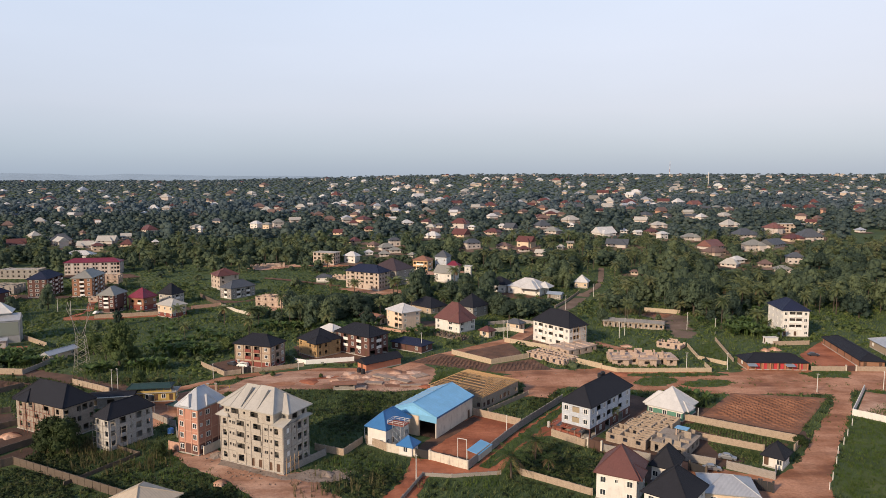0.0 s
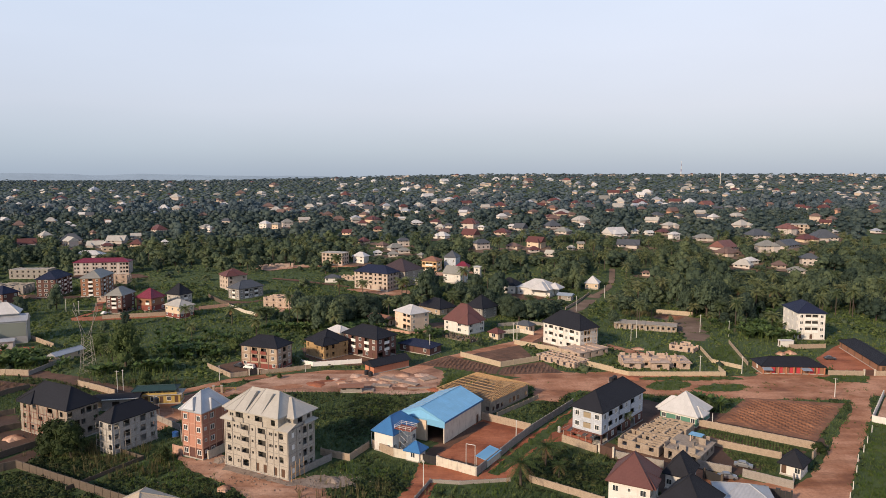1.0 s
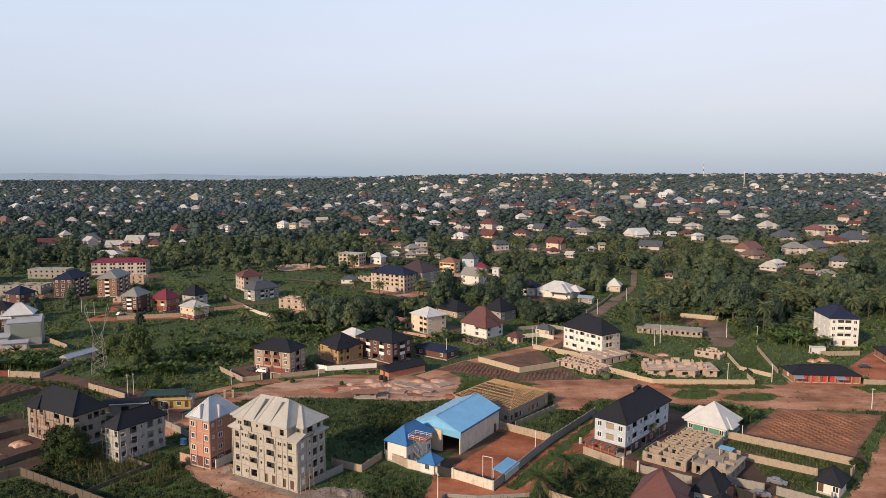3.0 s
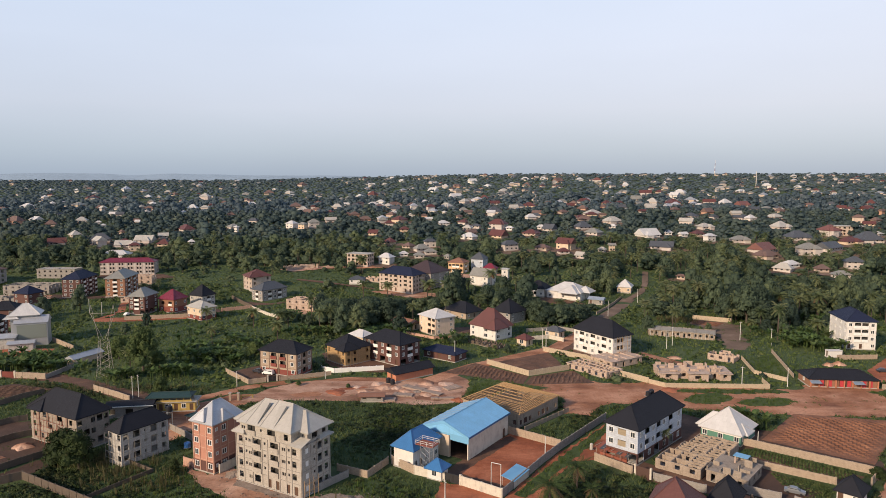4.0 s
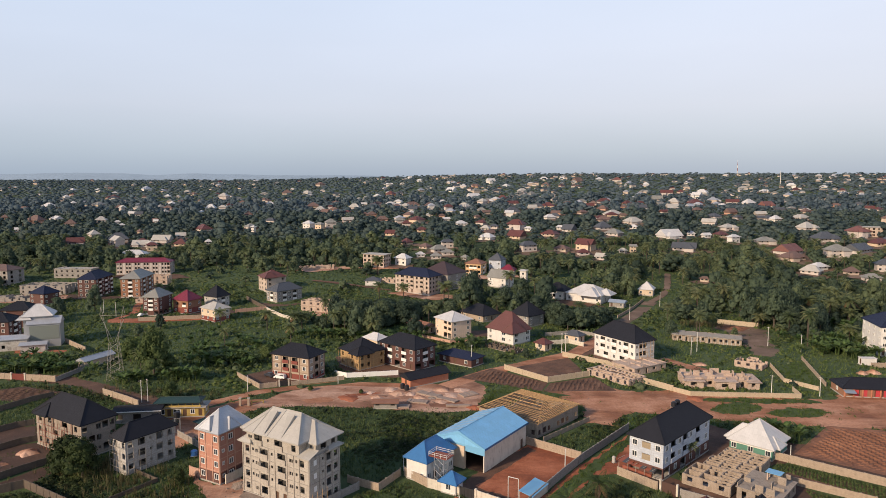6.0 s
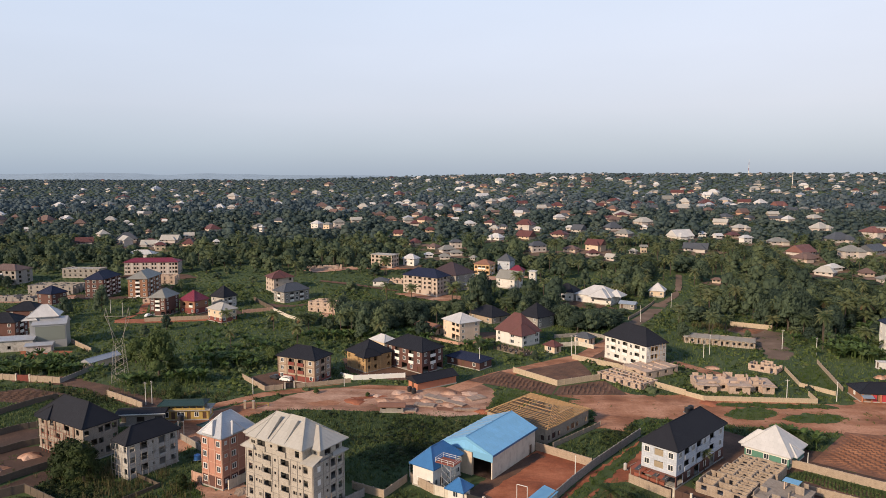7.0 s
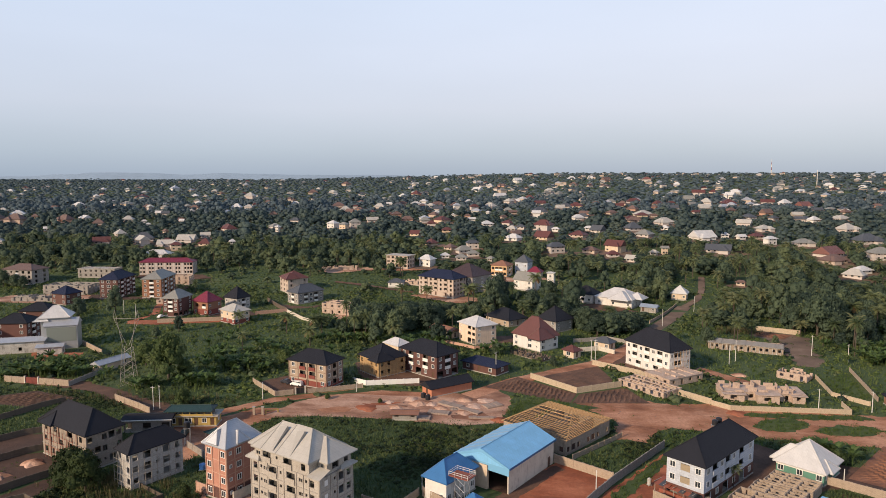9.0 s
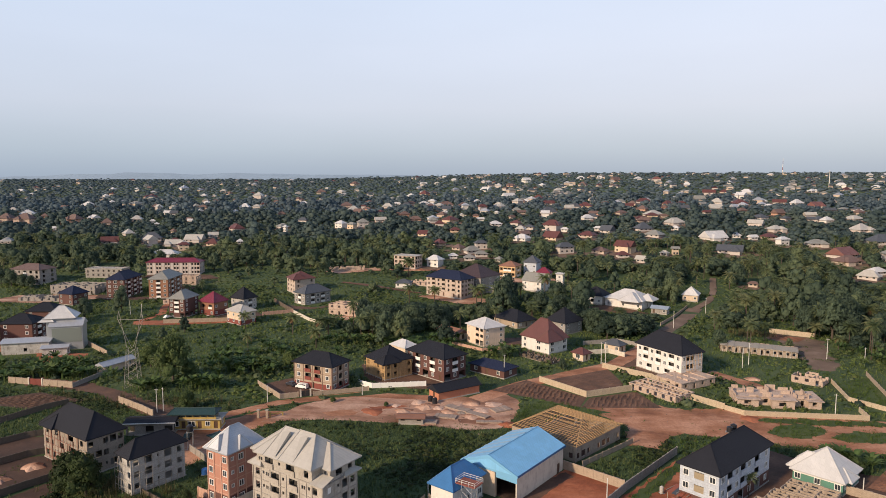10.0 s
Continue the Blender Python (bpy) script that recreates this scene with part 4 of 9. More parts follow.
def house(name, label, x, y, w, d, rot, storeys, A, B, wall, roof, rise=None, rh=3.1, base=0.35, over=0.7, hip=1.0, frame="trim", near=True, band=None, category="house", group="", roof_label="", balcony="trim", wings=(), ribs=None):
    """A house under a hipped roof. w, d: over the eaves. A, B: openings of the two seen sides from the ground up."""
    z = gz(x, y)
    b = root(name, x, y, z, rot, label, category, group)
    hx, hy = w / 2 - over, d / 2 - over
    part("plinth", boxes((-hx - 0.15, hx + 0.15, -hy - 0.15, hy + 0.15, -0.6, base)), "concrete", b)
    block(b, -hx, hx, -hy, hy, base, storeys, rh, {"A": A, "B": B}, wall, frame, near, band, balcony=balcony)
    top = base + storeys * rh
    hip_roof(b, -w / 2, w / 2, -d / 2, d / 2, top + 0.22, rise or min(w, d) * 0.30, roof, hip, roof_label)
    if hip == 0:
        bm = bmesh.new()
        r = rise or min(w, d) * 0.30
        for s in (-1, 1):
            if w >= d:
                bm.faces.new([bm.verts.new(p) for p in ((s * hx, -hy, top), (s * hx, hy, top), (s * hx, 0, top + r * 0.92))])
            else:
                bm.faces.new([bm.verts.new(p) for p in ((-hx, s * hy, top), (hx, s * hy, top), (0, s * hy, top + r * 0.92))])
        part("gable", bm, wall, b)
    if ribs:                                                # pilasters between the bays and bands at the floors
        for n, lo, side in ((len(A[-1]), -hx, 0), (len(B[-1]), -hy, 1)):
            for k in range(n + 1):
                u = lo * (1 - 2 * k / n)
                u = max(min(u, -lo - 0.1), lo + 0.1)
                part("pilaster", boxes((u - 0.12, u + 0.12, -hy - 0.14, -hy + 0.05, base, top) if side == 0 else (hx - 0.05, hx + 0.14, u - 0.12, u + 0.12, base, top)), ribs, b)
        for k in range(1, storeys + 1):
            part("floor_band", boxes((-hx - 0.07, hx + 0.07, -hy - 0.07, hy + 0.07, base + k * rh - 0.2, base + k * rh - 0.02)), ribs, b)
    for (wx0, wx1, wy0, wy1, rise2, dz) in wings:          # a small roof set into the main one
        hip_roof(b, wx0, wx1, wy0, wy1, top + 0.22 + dz, rise2, roof, 1.0)
    take(x, y, w, d, rot)
    return b


M["screen_tan"] = plain("woven_tan_screen", (0.30, 0.24, 0.16), 0.9, vary=0.3)


def tank(x, y, z, r, h, stand, label, mat="tank_black"):
    """A ribbed plastic water tank on a steel or block stand."""
    b = root("water_tank", x, y, z, 20, label, "water tank")
    if stand:
        for sx in (-1, 1):
            for sy in (-1, 1):
                part("leg", tubes(((sx * r * 0.8, sy * r * 0.8, -0.1), (sx * r * 0.8, sy * r * 0.8, stand), 0.06, 0.06), n=6), "steel", b)
        part("platform", boxes((-r, r, -r, r, stand, stand + 0.08)), "steel", b)
    zz = stand + 0.08
    prof = [(0.0, zz)] + [(r * f, zz + h * (k + t) / 5) for k in range(5) for f, t in ((1, 0.0), (1, 0.78), (0.95, 0.8), (0.95, 0.98))] + [(r * 0.9, zz + h), (r * 0.35, zz + h + 0.25), (0.0, zz + h + 0.25)]
    bm = bmesh.new()
    rings = [[bm.verts.new((q * math.cos(2 * math.pi * k / 14), q * math.sin(2 * math.pi * k / 14), pz)) for k in range(14)] for q, pz in prof]
    for ra, rb in zip(rings, rings[1:]):
        for k in range(14):
            bm.faces.new((ra[k], ra[(k + 1) % 14], rb[(k + 1) % 14], rb[k]))
    bmesh.ops.remove_doubles(bm, verts=bm.verts, dist=0.001)
    part("tank", bm, mat, b)
    return b


M["tank_black"] = plain("black_plastic", (0.02, 0.02, 0.024), 0.45)
M["shopwall"] = plaster("brown_shop_wall", (0.30, 0.15, 0.09), stain=0.3)
M["door_red"] = plain("pinkish_red_door_paint", (0.45, 0.05, 0.06), 0.5)
M["tantrim"] = plain("brown_stone_trim", (0.24, 0.16, 0.12), 0.8)
M["block_pile"] = plain("dusty_concrete_blocks", (0.31, 0.235, 0.19), 0.9, vary=0.25)
M["pinktrim"] = plain("pale_pink_trim", (0.50, 0.30, 0.22), 0.8)
M["tank_blue"] = plain("blue_plastic", (0.05, 0.16, 0.42), 0.4)
M["pinkwall"] = plaster("pink_plaster", (0.56, 0.34, 0.25), stain=0.4)
M["sandwall"] = plaster("new_sand_block", (0.56, 0.45, 0.32), stain=0.25, course=0.25)
M["gate_black"] = plain("black_gate_paint", (0.03, 0.03, 0.032), 0.5)
M["gate_brown"] = plain("brown_gate_paint", (0.09, 0.05, 0.04), 0.5)
M["panel_green"] = roofing("grey_green_cladding", (0.30, 0.33, 0.29), 0.4, 0.2, rib=0.5)
# hill colour holds the blue-grey haze of the distance
M["hill"] = plain("far_hill_haze_blue", (0.205, 0.28, 0.375), 0.9, vary=0.15, scale=0.01)

# the five-storey unfinished flats
cream = root("block_of_flats", -48.4, 175.5, 0, -26.8, "unfinished five-storey cream flats with a pale sheet roof by a road", "apartment building")
CW, CD = 10.8, 5.25
FRONT = [("o", 0.075), ("s", 0.165), ("p", 0.23), ("b", 0.335), ("s", 0.455), ("b", 0.60), ("p", 0.745), ("s", 0.82), ("o", 0.90)]
GROUND = [("o", 0.075), ("p", 0.23), ("O", 0.335), ("d", 0.52), ("d", 0.645), ("d", 0.80), ("d", 0.92)]
SIDE = [("f", 0.20), ("s", 0.45), ("O", 0.62), ("o", 0.87)]
part("plinth", boxes((-CW - 0.2, CW + 0.2, -CD - 0.2, CD + 0.2, -0.6, 0.3)), "concrete", cream)
block(cream, -CW, CW, -CD, CD, 0.3, 4, 3.1, {"A": [GROUND, FRONT, FRONT, FRONT], "B": [SIDE]}, "cream_block", None, balcony="cream_block")
block(cream, -CW + 1.5, CW - 3.0, -CD, CD - 0.3, 12.7, 1, 2.9, {"A": [[("p", 0.07), ("b", 0.23), ("s", 0.42), ("b", 0.62), ("o", 0.90)]], "B": [""]}, "cream_block", None, balcony="cream_block")
block(cream, CW - 3.0, CW - 0.25, -CD + 2.6, CD - 0.35, 12.7, 1, 2.85, {"A": [[("s", 0.45)]], "B": [[("O", 0.35), ("o", 0.80)]]}, "cream_block", None, balcony="cream_block")
for f in (0.0, 0.125, 0.26, 0.41, 0.50, 0.68, 0.78, 0.86, 1.0):
    u = max(-CW + 0.12, min(CW - 0.12, -CW + 2 * CW * f))
    part("pilaster", boxes((u - 0.12, u + 0.12, -CD - 0.14, -CD + 0.05, 0.2, 12.6)), "cream_block", cream)
for v in (-CD + 0.15, -CD + 3.5, -CD + 5.6, CD - 2.6, CD - 0.15):
    part("pilaster", boxes((CW - 0.05, CW + 0.15, v - 0.15, v + 0.15, 0.2, 12.6)), "cream_block", cream)
for k in range(1, 5):
    part("floor_band", boxes((-CW - 0.07, CW + 0.07, -CD - 0.07, CD + 0.07, 0.3 + 3.1 * k - 0.14, 0.3 + 3.1 * k + 0.02)), "grey_block", cream)
for k in range(1, 4):                                        # pale lintels and sills of the open windows
    for ch, f in FRONT:
        if ch == "o":
            part("sill", boxes((-CW + 2 * CW * f - 0.8, -CW + 2 * CW * f + 0.8, -CD - 0.1, -CD + 0.02, 0.3 + 3.1 * k + 0.68, 0.3 + 3.1 * k + 0.80)), "cream_block", cream)
hip_roof(cream, -CW - 0.8, -CW + 3.6, -CD - 0.8, CD + 0.8, 12.95, 1.7, "r_cream", name="lower_roof")
hip_roof(cream, CW - 1.6, CW + 0.8, CD - 4.6, CD + 0.8, 12.95, 0.6, "r_cream", name="lower_roof")
bm = bmesh.new()
uvl = bm.loops.layers.uv.new("UVMap")
quad = [Vector(q) for q in ((CW - 3.2, -CD - 0.8, 12.95), (CW + 0.8, -CD - 0.8, 12.95), (CW + 0.8, -CD + 2.6, 14.1), (CW - 3.2, -CD + 2.6, 14.1))]
for lift in (0.0, -0.2):
    f = bm.faces.new([bm.verts.new(q + Vector((0, 0, lift))) for q in (quad if lift == 0 else quad[::-1])])
    for lp in f.loops:
        lp[uvl].uv = (lp.vert.co.x, lp.vert.co.y)
for q0, q1 in zip(quad, quad[1:] + quad[:1]):
    bm.faces.new([bm.verts.new(q) for q in (q0 - Vector((0, 0, 0.2)), q1 - Vector((0, 0, 0.2)), q1, q0)])
part("lean_roof", bm, "r_cream", cream)
hip_roof(cream, -CW - 1.0, CW - 2.2, -CD + 0.2, CD + 0.6, 15.75, 4.1, "r_cream", 0.95)
hip_roof(cream, -CW + 1.0, CW - 2.1, -CD - 0.75, CD + 0.65, 15.80, 4.35, "r_cream", 0.75, name="raised_roof", along=True, far_hip=0.9)
hip_roof(cream, -CW + 4.6, CW - 2.05, -CD - 1.0, CD + 0.7, 15.95, 4.7, "r_cream", 0.12, name="raised_roof", along=True, far_hip=0.92)
hip_roof(cream, -CW + 9.6, CW - 2.0, -CD - 1.2, CD + 0.75, 16.1, 4.75, "r_cream", 0.12, name="raised_roof", along=True, far_hip=0.94)
hip_roof(cream, -CW + 10.5, CW + 0.75, -CD + 1.8, CD + 0.9, 15.65, 3.4, "r_cream")
for u in (-2.4, 3.1):                                       # narrow raised fins where the roof bays meet
    def on_slope(x, f, up=0.0):
        return Vector((x, -CD - 1.2 + f * (CD + 1.0), 16.1 + 4.75 * f + up))
    foot, top, crest, side = on_slope(u, 0.02), on_slope(u + 0.25, 0.80), on_slope(u + 0.25, 0.74, 1.05), on_slope(u - 2.6, 0.80)
    bm = bmesh.new()
    for tri in ((foot, top, crest), (foot, crest, side), (crest, top, side)):
        bm.faces.new([bm.verts.new(q) for q in tri])
    part("roof_fin", bm, "r_cream", cream)
TAKEN.append((-48.4, 175.5, 13.5))

house("apartment_house", "four-storey pinkish brown apartment house with white window surrounds and silver roof", -68.5, 183.9, 8.6, 11.4, -25, 4, ["w.w"], ["sw.s"], "pink", "r_silver", rise=4.6, rh=3.2, band=(2.7, "brown"), ribs="pinktrim", category="apartment building", wings=((-2.4, 1.4, -5.8, 1, 2.6, 0.5), (0.4, 4.5, -2.2, 1.6, 2.4, 0.3)))
raw = house("block_of_flats", "three-storey raw concrete flats with a black hipped roof, unfinished", -118.5, 198.4, 23.8, 11.2, -26.3, 3, ["oodd.o", [("o", 0.08), ("o", 0.2), ("b", 0.42), ("b", 0.68), ("o", 0.9)], [("o", 0.1), ("b", 0.33), ("b", 0.64), ("o", 0.88)]], ["oosOo", "oOo.o", "o.oOo"], "mauve", "r_black", rise=5.0, frame=None, balcony="mauve", category="apartment building", wings=((-10.6, -3.5, -6.4, 3, 2.6, -0.1),))
for u in (-6.9, -2.5, 2.1, 6.8):
    part("pilaster", boxes((u - 0.35, u + 0.35, -5.15, -4.9, 0.3, 9.6)), "tantrim", raw)
for k in (1, 2):
    part("floor_band", boxes((-11.25, 11.25, -5.03, -4.8, 0.35 + 3.1 * k - 0.22, 0.35 + 3.1 * k)), "grey_block", raw)
house("block_of_flats", "three-storey grey block flats with a black roof, in scaffolding", -92.6, 188.6, 7.2, 15.4, -30.5, 3, ["o.o", "o.o"], [[("o", 0.1), ("O", 0.32), ("s", 0.5), ("O", 0.68), ("o", 0.9)]], "lightgrey", "r_black", rise=3.4, rh=2.9, frame=None, balcony="lightgrey", category="apartment building")
# brown lower band also carries the shade of the recessed ground storey
house("block_of_flats", "three-storey bluish white flats with dark hipped roof and white windows", 48.1, 202.7, 10.8, 28.4, -40.2, 3, ["g.g", [("w", 0.16), ("T", 0.5), ("w", 0.84)]], ["gwgwgw", [("w", 0.07), ("b", 0.2), ("w", 0.33), ("b", 0.45), ("w", 0.57), ("b", 0.73), ("w", 0.92)]], "bluewhite", "r_black", rise=4.6, band=(2.9, "brown"), balcony="bluewhite", category="apartment building")
tank(49.6, 206.4, 13.3, 0.75, 1.2, 0.4, "black plastic water tank above a dark roof")
tank(51.0, 208.2, 13.3, 0.75, 1.2, 0.4, "black plastic water tank above a dark roof")
house("bungalow", "low green-white bungalow with a white sheet roof", 74.6, 211.9, 12.8, 13.0, -40, 1, ["w.w.w"], ["wdw"], "white", "r_white", rise=5.6, rh=2.9, band=(2.3, "bungalow_green"), wings=((-7.8, 1.6, -4.8, 2.6, 3.7, -0.1), (1.5, 7.2, -4.2, 1.2, 2.2, -0.25)))
house("house", "two-storey white house with a steep red-brown roof", 43.2, 155.8, 10.8, 11.8, -27, 2, ["w.w", "wsw"], ["w.w"], "white", "r_brown", rise=5.6, wings=((-2.0, 6.0, -5.2, 1.0, 2.6, -0.2),))
house("house", "house with a steep charcoal roof", 52.8, 145.8, 11.0, 12.9, -40, 2, ["w.w"], ["w.w"], "white", "r_black", rise=5.2, rh=2.8)
house("house", "small house with a black pitched roof", 57.4, 165.0, 6.8, 9.5, -33, 1, ["w.w"], ["w.w"], "white", "r_black", rise=4.4, rh=3.6)
house("house", "bungalow with a pale grey sheet roof", 67.6, 152.4, 12.8, 10.8, -12, 1, ["w.w"], ["w.w"], "cream", "r_silver", rise=2.6, rh=3.2)
house("hut", "small hut with a black pyramid roof and white walls", 89.2, 172.4, 6.2, 7.6, -42, 1, ["d.w"], ["w"], "white", "r_black", rise=3.2, rh=2.6)
house("house", "house with a beige sheet roof", -66.4, 139.6, 13.0, 13.0, -27, 2, ["w.w"], ["w.w"], "cream", "r_beige", rise=3.0, rh=3.0)

M["r_maroonblack"] = roofing("dark_maroon_sheets", (0.060, 0.036, 0.038), 0.6)
M["r_fadedblue"] = roofing("faded_grey_blue_sheets", (0.30, 0.36, 0.44), 0.6)
M["rust_paint"] = plain("rust_red_paint", (0.26, 0.08, 0.05), 0.7)

# the blue-roofed warehouse compound
wh = root("warehouse", -2.9, 203.9, 0, -30.2, "pale warehouse with a light blue gabled sheet roof and open front", "warehouse")
WX, WY = 7.7, 11.4
bm = bmesh.new()
fp = face_poses(-WX, WX, -WY, WY)
facade(bm, fp["A"][0], 2 * WX, 0, 6.5, [(9.4, 15.1, 0.0, 4.9)], 0.3)
facade(bm, fp["B"][0], 2 * WY, 0, 6.5, [(19.6, 21.0, 0.0, 2.6)], 0.3)
facade(bm, fp["C"][0], 2 * WX, 0, 6.5, [], 0.3)
facade(bm, fp["D"][0], 2 * WY, 0, 6.5, [(4, 6, 3, 4.5), (12, 14, 3, 4.5)], 0.3)
for s in (-1, 1):
    bm.faces.new([bm.verts.new(p) for p in ((-WX, s * WY, 6.5), (WX, s * WY, 6.5), (0, s * WY, 9.5))])
part("wall", bm, "wall_white", wh)
# floor coloured dark to stand for the unlit inside
part("floor_slab", boxes((-WX + 0.1, WX - 0.1, -WY + 0.1, WY - 0.1, -0.3, 0.12)), "dirt_dark", wh)
part("door", boxes((WX - 0.2, WX - 0.1, 8.2, 9.6, 0.1, 2.6)), "door", wh)
hip_roof(wh, -WX - 0.7, WX + 0.5, -WY - 0.5, WY + 0.5, 6.6, 3.2, "r_blue", 0)
part("fascia", boxes((WX + 0.5, WX + 0.56, -WY - 0.5, WY + 0.5, 6.2, 6.75)), "r_dblue", wh)
for s in (-1, 1):
    bm = bmesh.new()
    a, c2 = Vector((s * (WX + 0.5), -WY - 0.53, 6.2)), Vector((0, -WY - 0.53, 9.45))
    bm.faces.new([bm.verts.new(p) for p in (a, a + Vector((0, 0, 0.5)), c2 + Vector((0, 0, 0.4)), c2 + Vector((0, 0, -0.5)))])
    part("gable_board", bm, "r_blue", wh)
bm = bmesh.new()
box(bm, -2.6, 2.0, -WY - 0.75, -WY - 0.45, 0, 6.1)
box(bm, 1.75, 2.05, -WY - 0.45, -WY, 0, 5.6)
part("screen_wall", bm, "cream", wh, "weathered cream block screen wall")
rise_at = 3.2 / (WX + 0.6)
for k, yy in enumerate((-8.6, -4.9, -1.2, 2.5, 6.2, 9.9)):
    bm = bmesh.new()
    box(bm, -0.55, 0.55, -0.1, WX + 0.4, 0, 0.05, Matrix.Translation((-WX - 0.55, yy, 6.72)) @ Matrix.Rotation(math.radians(-90), 4, "Z") @ Matrix.Rotation(math.atan(rise_at), 4, "X"))
    part("roof_sheet", bm, "r_paleblue", wh, "paler overlapping roof sheet")
bm = bmesh.new()
bm.faces.new([bm.verts.new(p) for p in ((-WX, -WY - 0.34, 5.0), (WX + 0.3, -WY - 0.34, 4.7), (WX + 0.3, -WY - 0.34, 6.6), (0, -WY - 0.34, 9.6), (-WX, -WY - 0.34, 6.6))])
part("gable_cladding", bm, "r_blue", wh, "light blue sheet cladding")
TAKEN += [(-2.7, 204.6, 13), (-8, 196, 9), (4, 214, 9)]
house("annex", "two-storey white annex with a deep blue hipped sheet roof", -15.9, 189.0, 7.8, 12.8, -31.5, 1, [[("s", 0.3), ("s", 0.8)]], ["wdw.w"], "white", "r_dblue", rise=3.8, rh=5.2)
house("gatehouse", "small gatehouse with a blue pyramid roof", -9.6, 179.6, 5.4, 4.9, -26, 1, ["w"], ["d"], "white", "r_dblue", rise=2.2, rh=2.5, base=0.2)
st = root("tank_stand", -12.6, 184.2, 0, -27, "tall steel lattice stand with a wide railed platform", "tank stand")
for sx in (-1, 1):
    for sy in (-1, 1):
        part("leg", polytube([(sx * 1.3, sy * 1.1, 0), (sx * 1.3, sy * 1.1, 7.0)], 0.09, 6), "steel", st)
for k in range(4):
    for s in (-1, 1):
        part("brace", polytube([(-1.3 * s, s * 1.1, k * 1.7), (1.3 * s, s * 1.1, k * 1.7 + 1.7)], 0.05), "steel", st)
        part("brace", polytube([(s * 1.3, -1.1 * s, k * 1.7), (s * 1.3, 1.1 * s, k * 1.7 + 1.7)], 0.05), "steel", st)
part("platform", boxes((-2.6, 2.6, -1.8, 1.8, 6.9, 7.08)), "rust_paint", st, "rusty red platform")
for s in (-1, 1):
    for zz in (7.6, 8.1):
        part("rail", polytube([(-2.6, s * 1.8, zz), (2.6, s * 1.8, zz)], 0.05), "whitepost", st)
        part("rail", polytube([(s * 2.6, -1.8, zz), (s * 2.6, 1.8, zz)], 0.05), "whitepost", st)
    for u in (-2.6, -0.9, 0.9, 2.6):
        part("rail_post", polytube([(u, s * 1.8, 7.05), (u, s * 1.8, 8.1)], 0.05), "whitepost", st)
sh = root("shelter", 10.2, 178.5, 0, -30, "low shelter with a light blue lean-to sheet roof", "shelter")
bm = bmesh.new()
box(bm, -1.9, 1.9, -4.2, 4.2, -0.06, 0.06, Matrix.Translation((0, 0, 2.3)) @ pose(0, 0, 0, 0, 10, 0))
part("roof", bm, "r_blue", sh)
for sx in (-1, 1):
    for sy in (-1, 1):
        part("post", tubes(((sx * 1.7, sy * 3.9, 0), (sx * 1.7, sy * 3.9, 2.3 - sx * 0.28), 0.06, 0.06), n=6), "whitepost", sh)
part("wall", boxes((1.5, 1.62, -3.9, 3.9, 0, 1.9)), "wall_white", sh)
fr = root("goal_frame", 5.2, 175.2, 0, -25, "tall white pipe frame standing by the wall", "frame")
part("frame", tubes(((-1.3, 0, 0), (-1.3, 0, 6), 0.09, 0.09), ((1.3, 0, 0), (1.3, 0, 6), 0.09, 0.09), ((-1.3, 0, 6), (1.3, 0, 6), 0.09, 0.09), n=6), "whitepost", fr)


def timber_roof(x, y, w, d, rot, z, rise):
    """Raw block walls under an open timber roof frame: rafters, purlins, ridge."""
    b = root("roofless_hall", x, y, 0, rot, "grey block hall with an open yellow timber roof frame", "building")
    hx, hy = w / 2 - 0.5, d / 2 - 0.5
    block(b, -hx, hx, -hy, hy, 0.2, 1, z - 0.2, {"A": ["o.o.o.o"], "B": ["oOo.oOo.o"]}, "old_block", None, slabs=False, capped=False)
    # dark floor colour puts the shade inside the hall into the surface
    part("floor", boxes((-hx + 0.3, hx - 0.3, -hy + 0.3, hy - 0.3, -0.2, 0.1)), "dirt_dark", b)
    for u in (-hx / 2, 0, hx / 2):
        part("partition", boxes((u - 0.12, u + 0.12, -hy + 0.3, hy - 0.3, 0.1, z - 0.6)), "grey_block", b)
    half, ex, ey = 5.4, w / 2 - 5.4, d / 2                  # half the ridge, and the runs of the two slopes
    r0, r1 = Vector((-half, 0, z + rise)), Vector((half, 0, z + rise))

    def beam(a, c, r=0.09, name="rafter"):
        bm = bmesh.new()
        tube(bm, a, c, r, r, 4)
        part(name, bm, "wood", b)
    beam(r0, r1, 0.12, "ridge_beam")
    for sx in (-1, 1):
        for sy in (-1, 1):
            beam((sx * w / 2, sy * d / 2, z), r0 if sx < 0 else r1, 0.12, "hip_rafter")
    for s in (-1, 1):
        for u in np.arange(-d / 2 + 0.6, d / 2 - 0.3, 1.0):
            f = 1 - abs(u) / ey
            beam((s * w / 2, u, z), (s * (w / 2 - ex * f), u, z + rise * f))
        for u in np.arange(-w / 2 + 0.6, w / 2 - 0.3, 1.0):
            f = min(1, (w / 2 - abs(u)) / ex)
            beam((u, s * d / 2, z), (u, s * (d / 2 - ey * f), z + rise * f))
        for k in range(0, 7):
            f = k / 7
            zz = z + rise * f + 0.1
            gx, gy = w / 2 - ex * f, d / 2 - ey * f
            beam((s * gx, -gy, zz), (s * gx, gy, zz), 0.065, "purlin")
            beam((-gx, s * gy, zz), (gx, s * gy, zz), 0.065, "purlin")
    for u in np.arange(-d / 2 + 2, d / 2 - 1, 2.5):
        beam((-w / 2, u, z), (w / 2, u, z), 0.08, "tie_beam")
    TAKEN.extend([(x, y, 14)])


timber_roof(11.2, 230.0, 22.8, 24.0, -37, 4.7, 3.1)

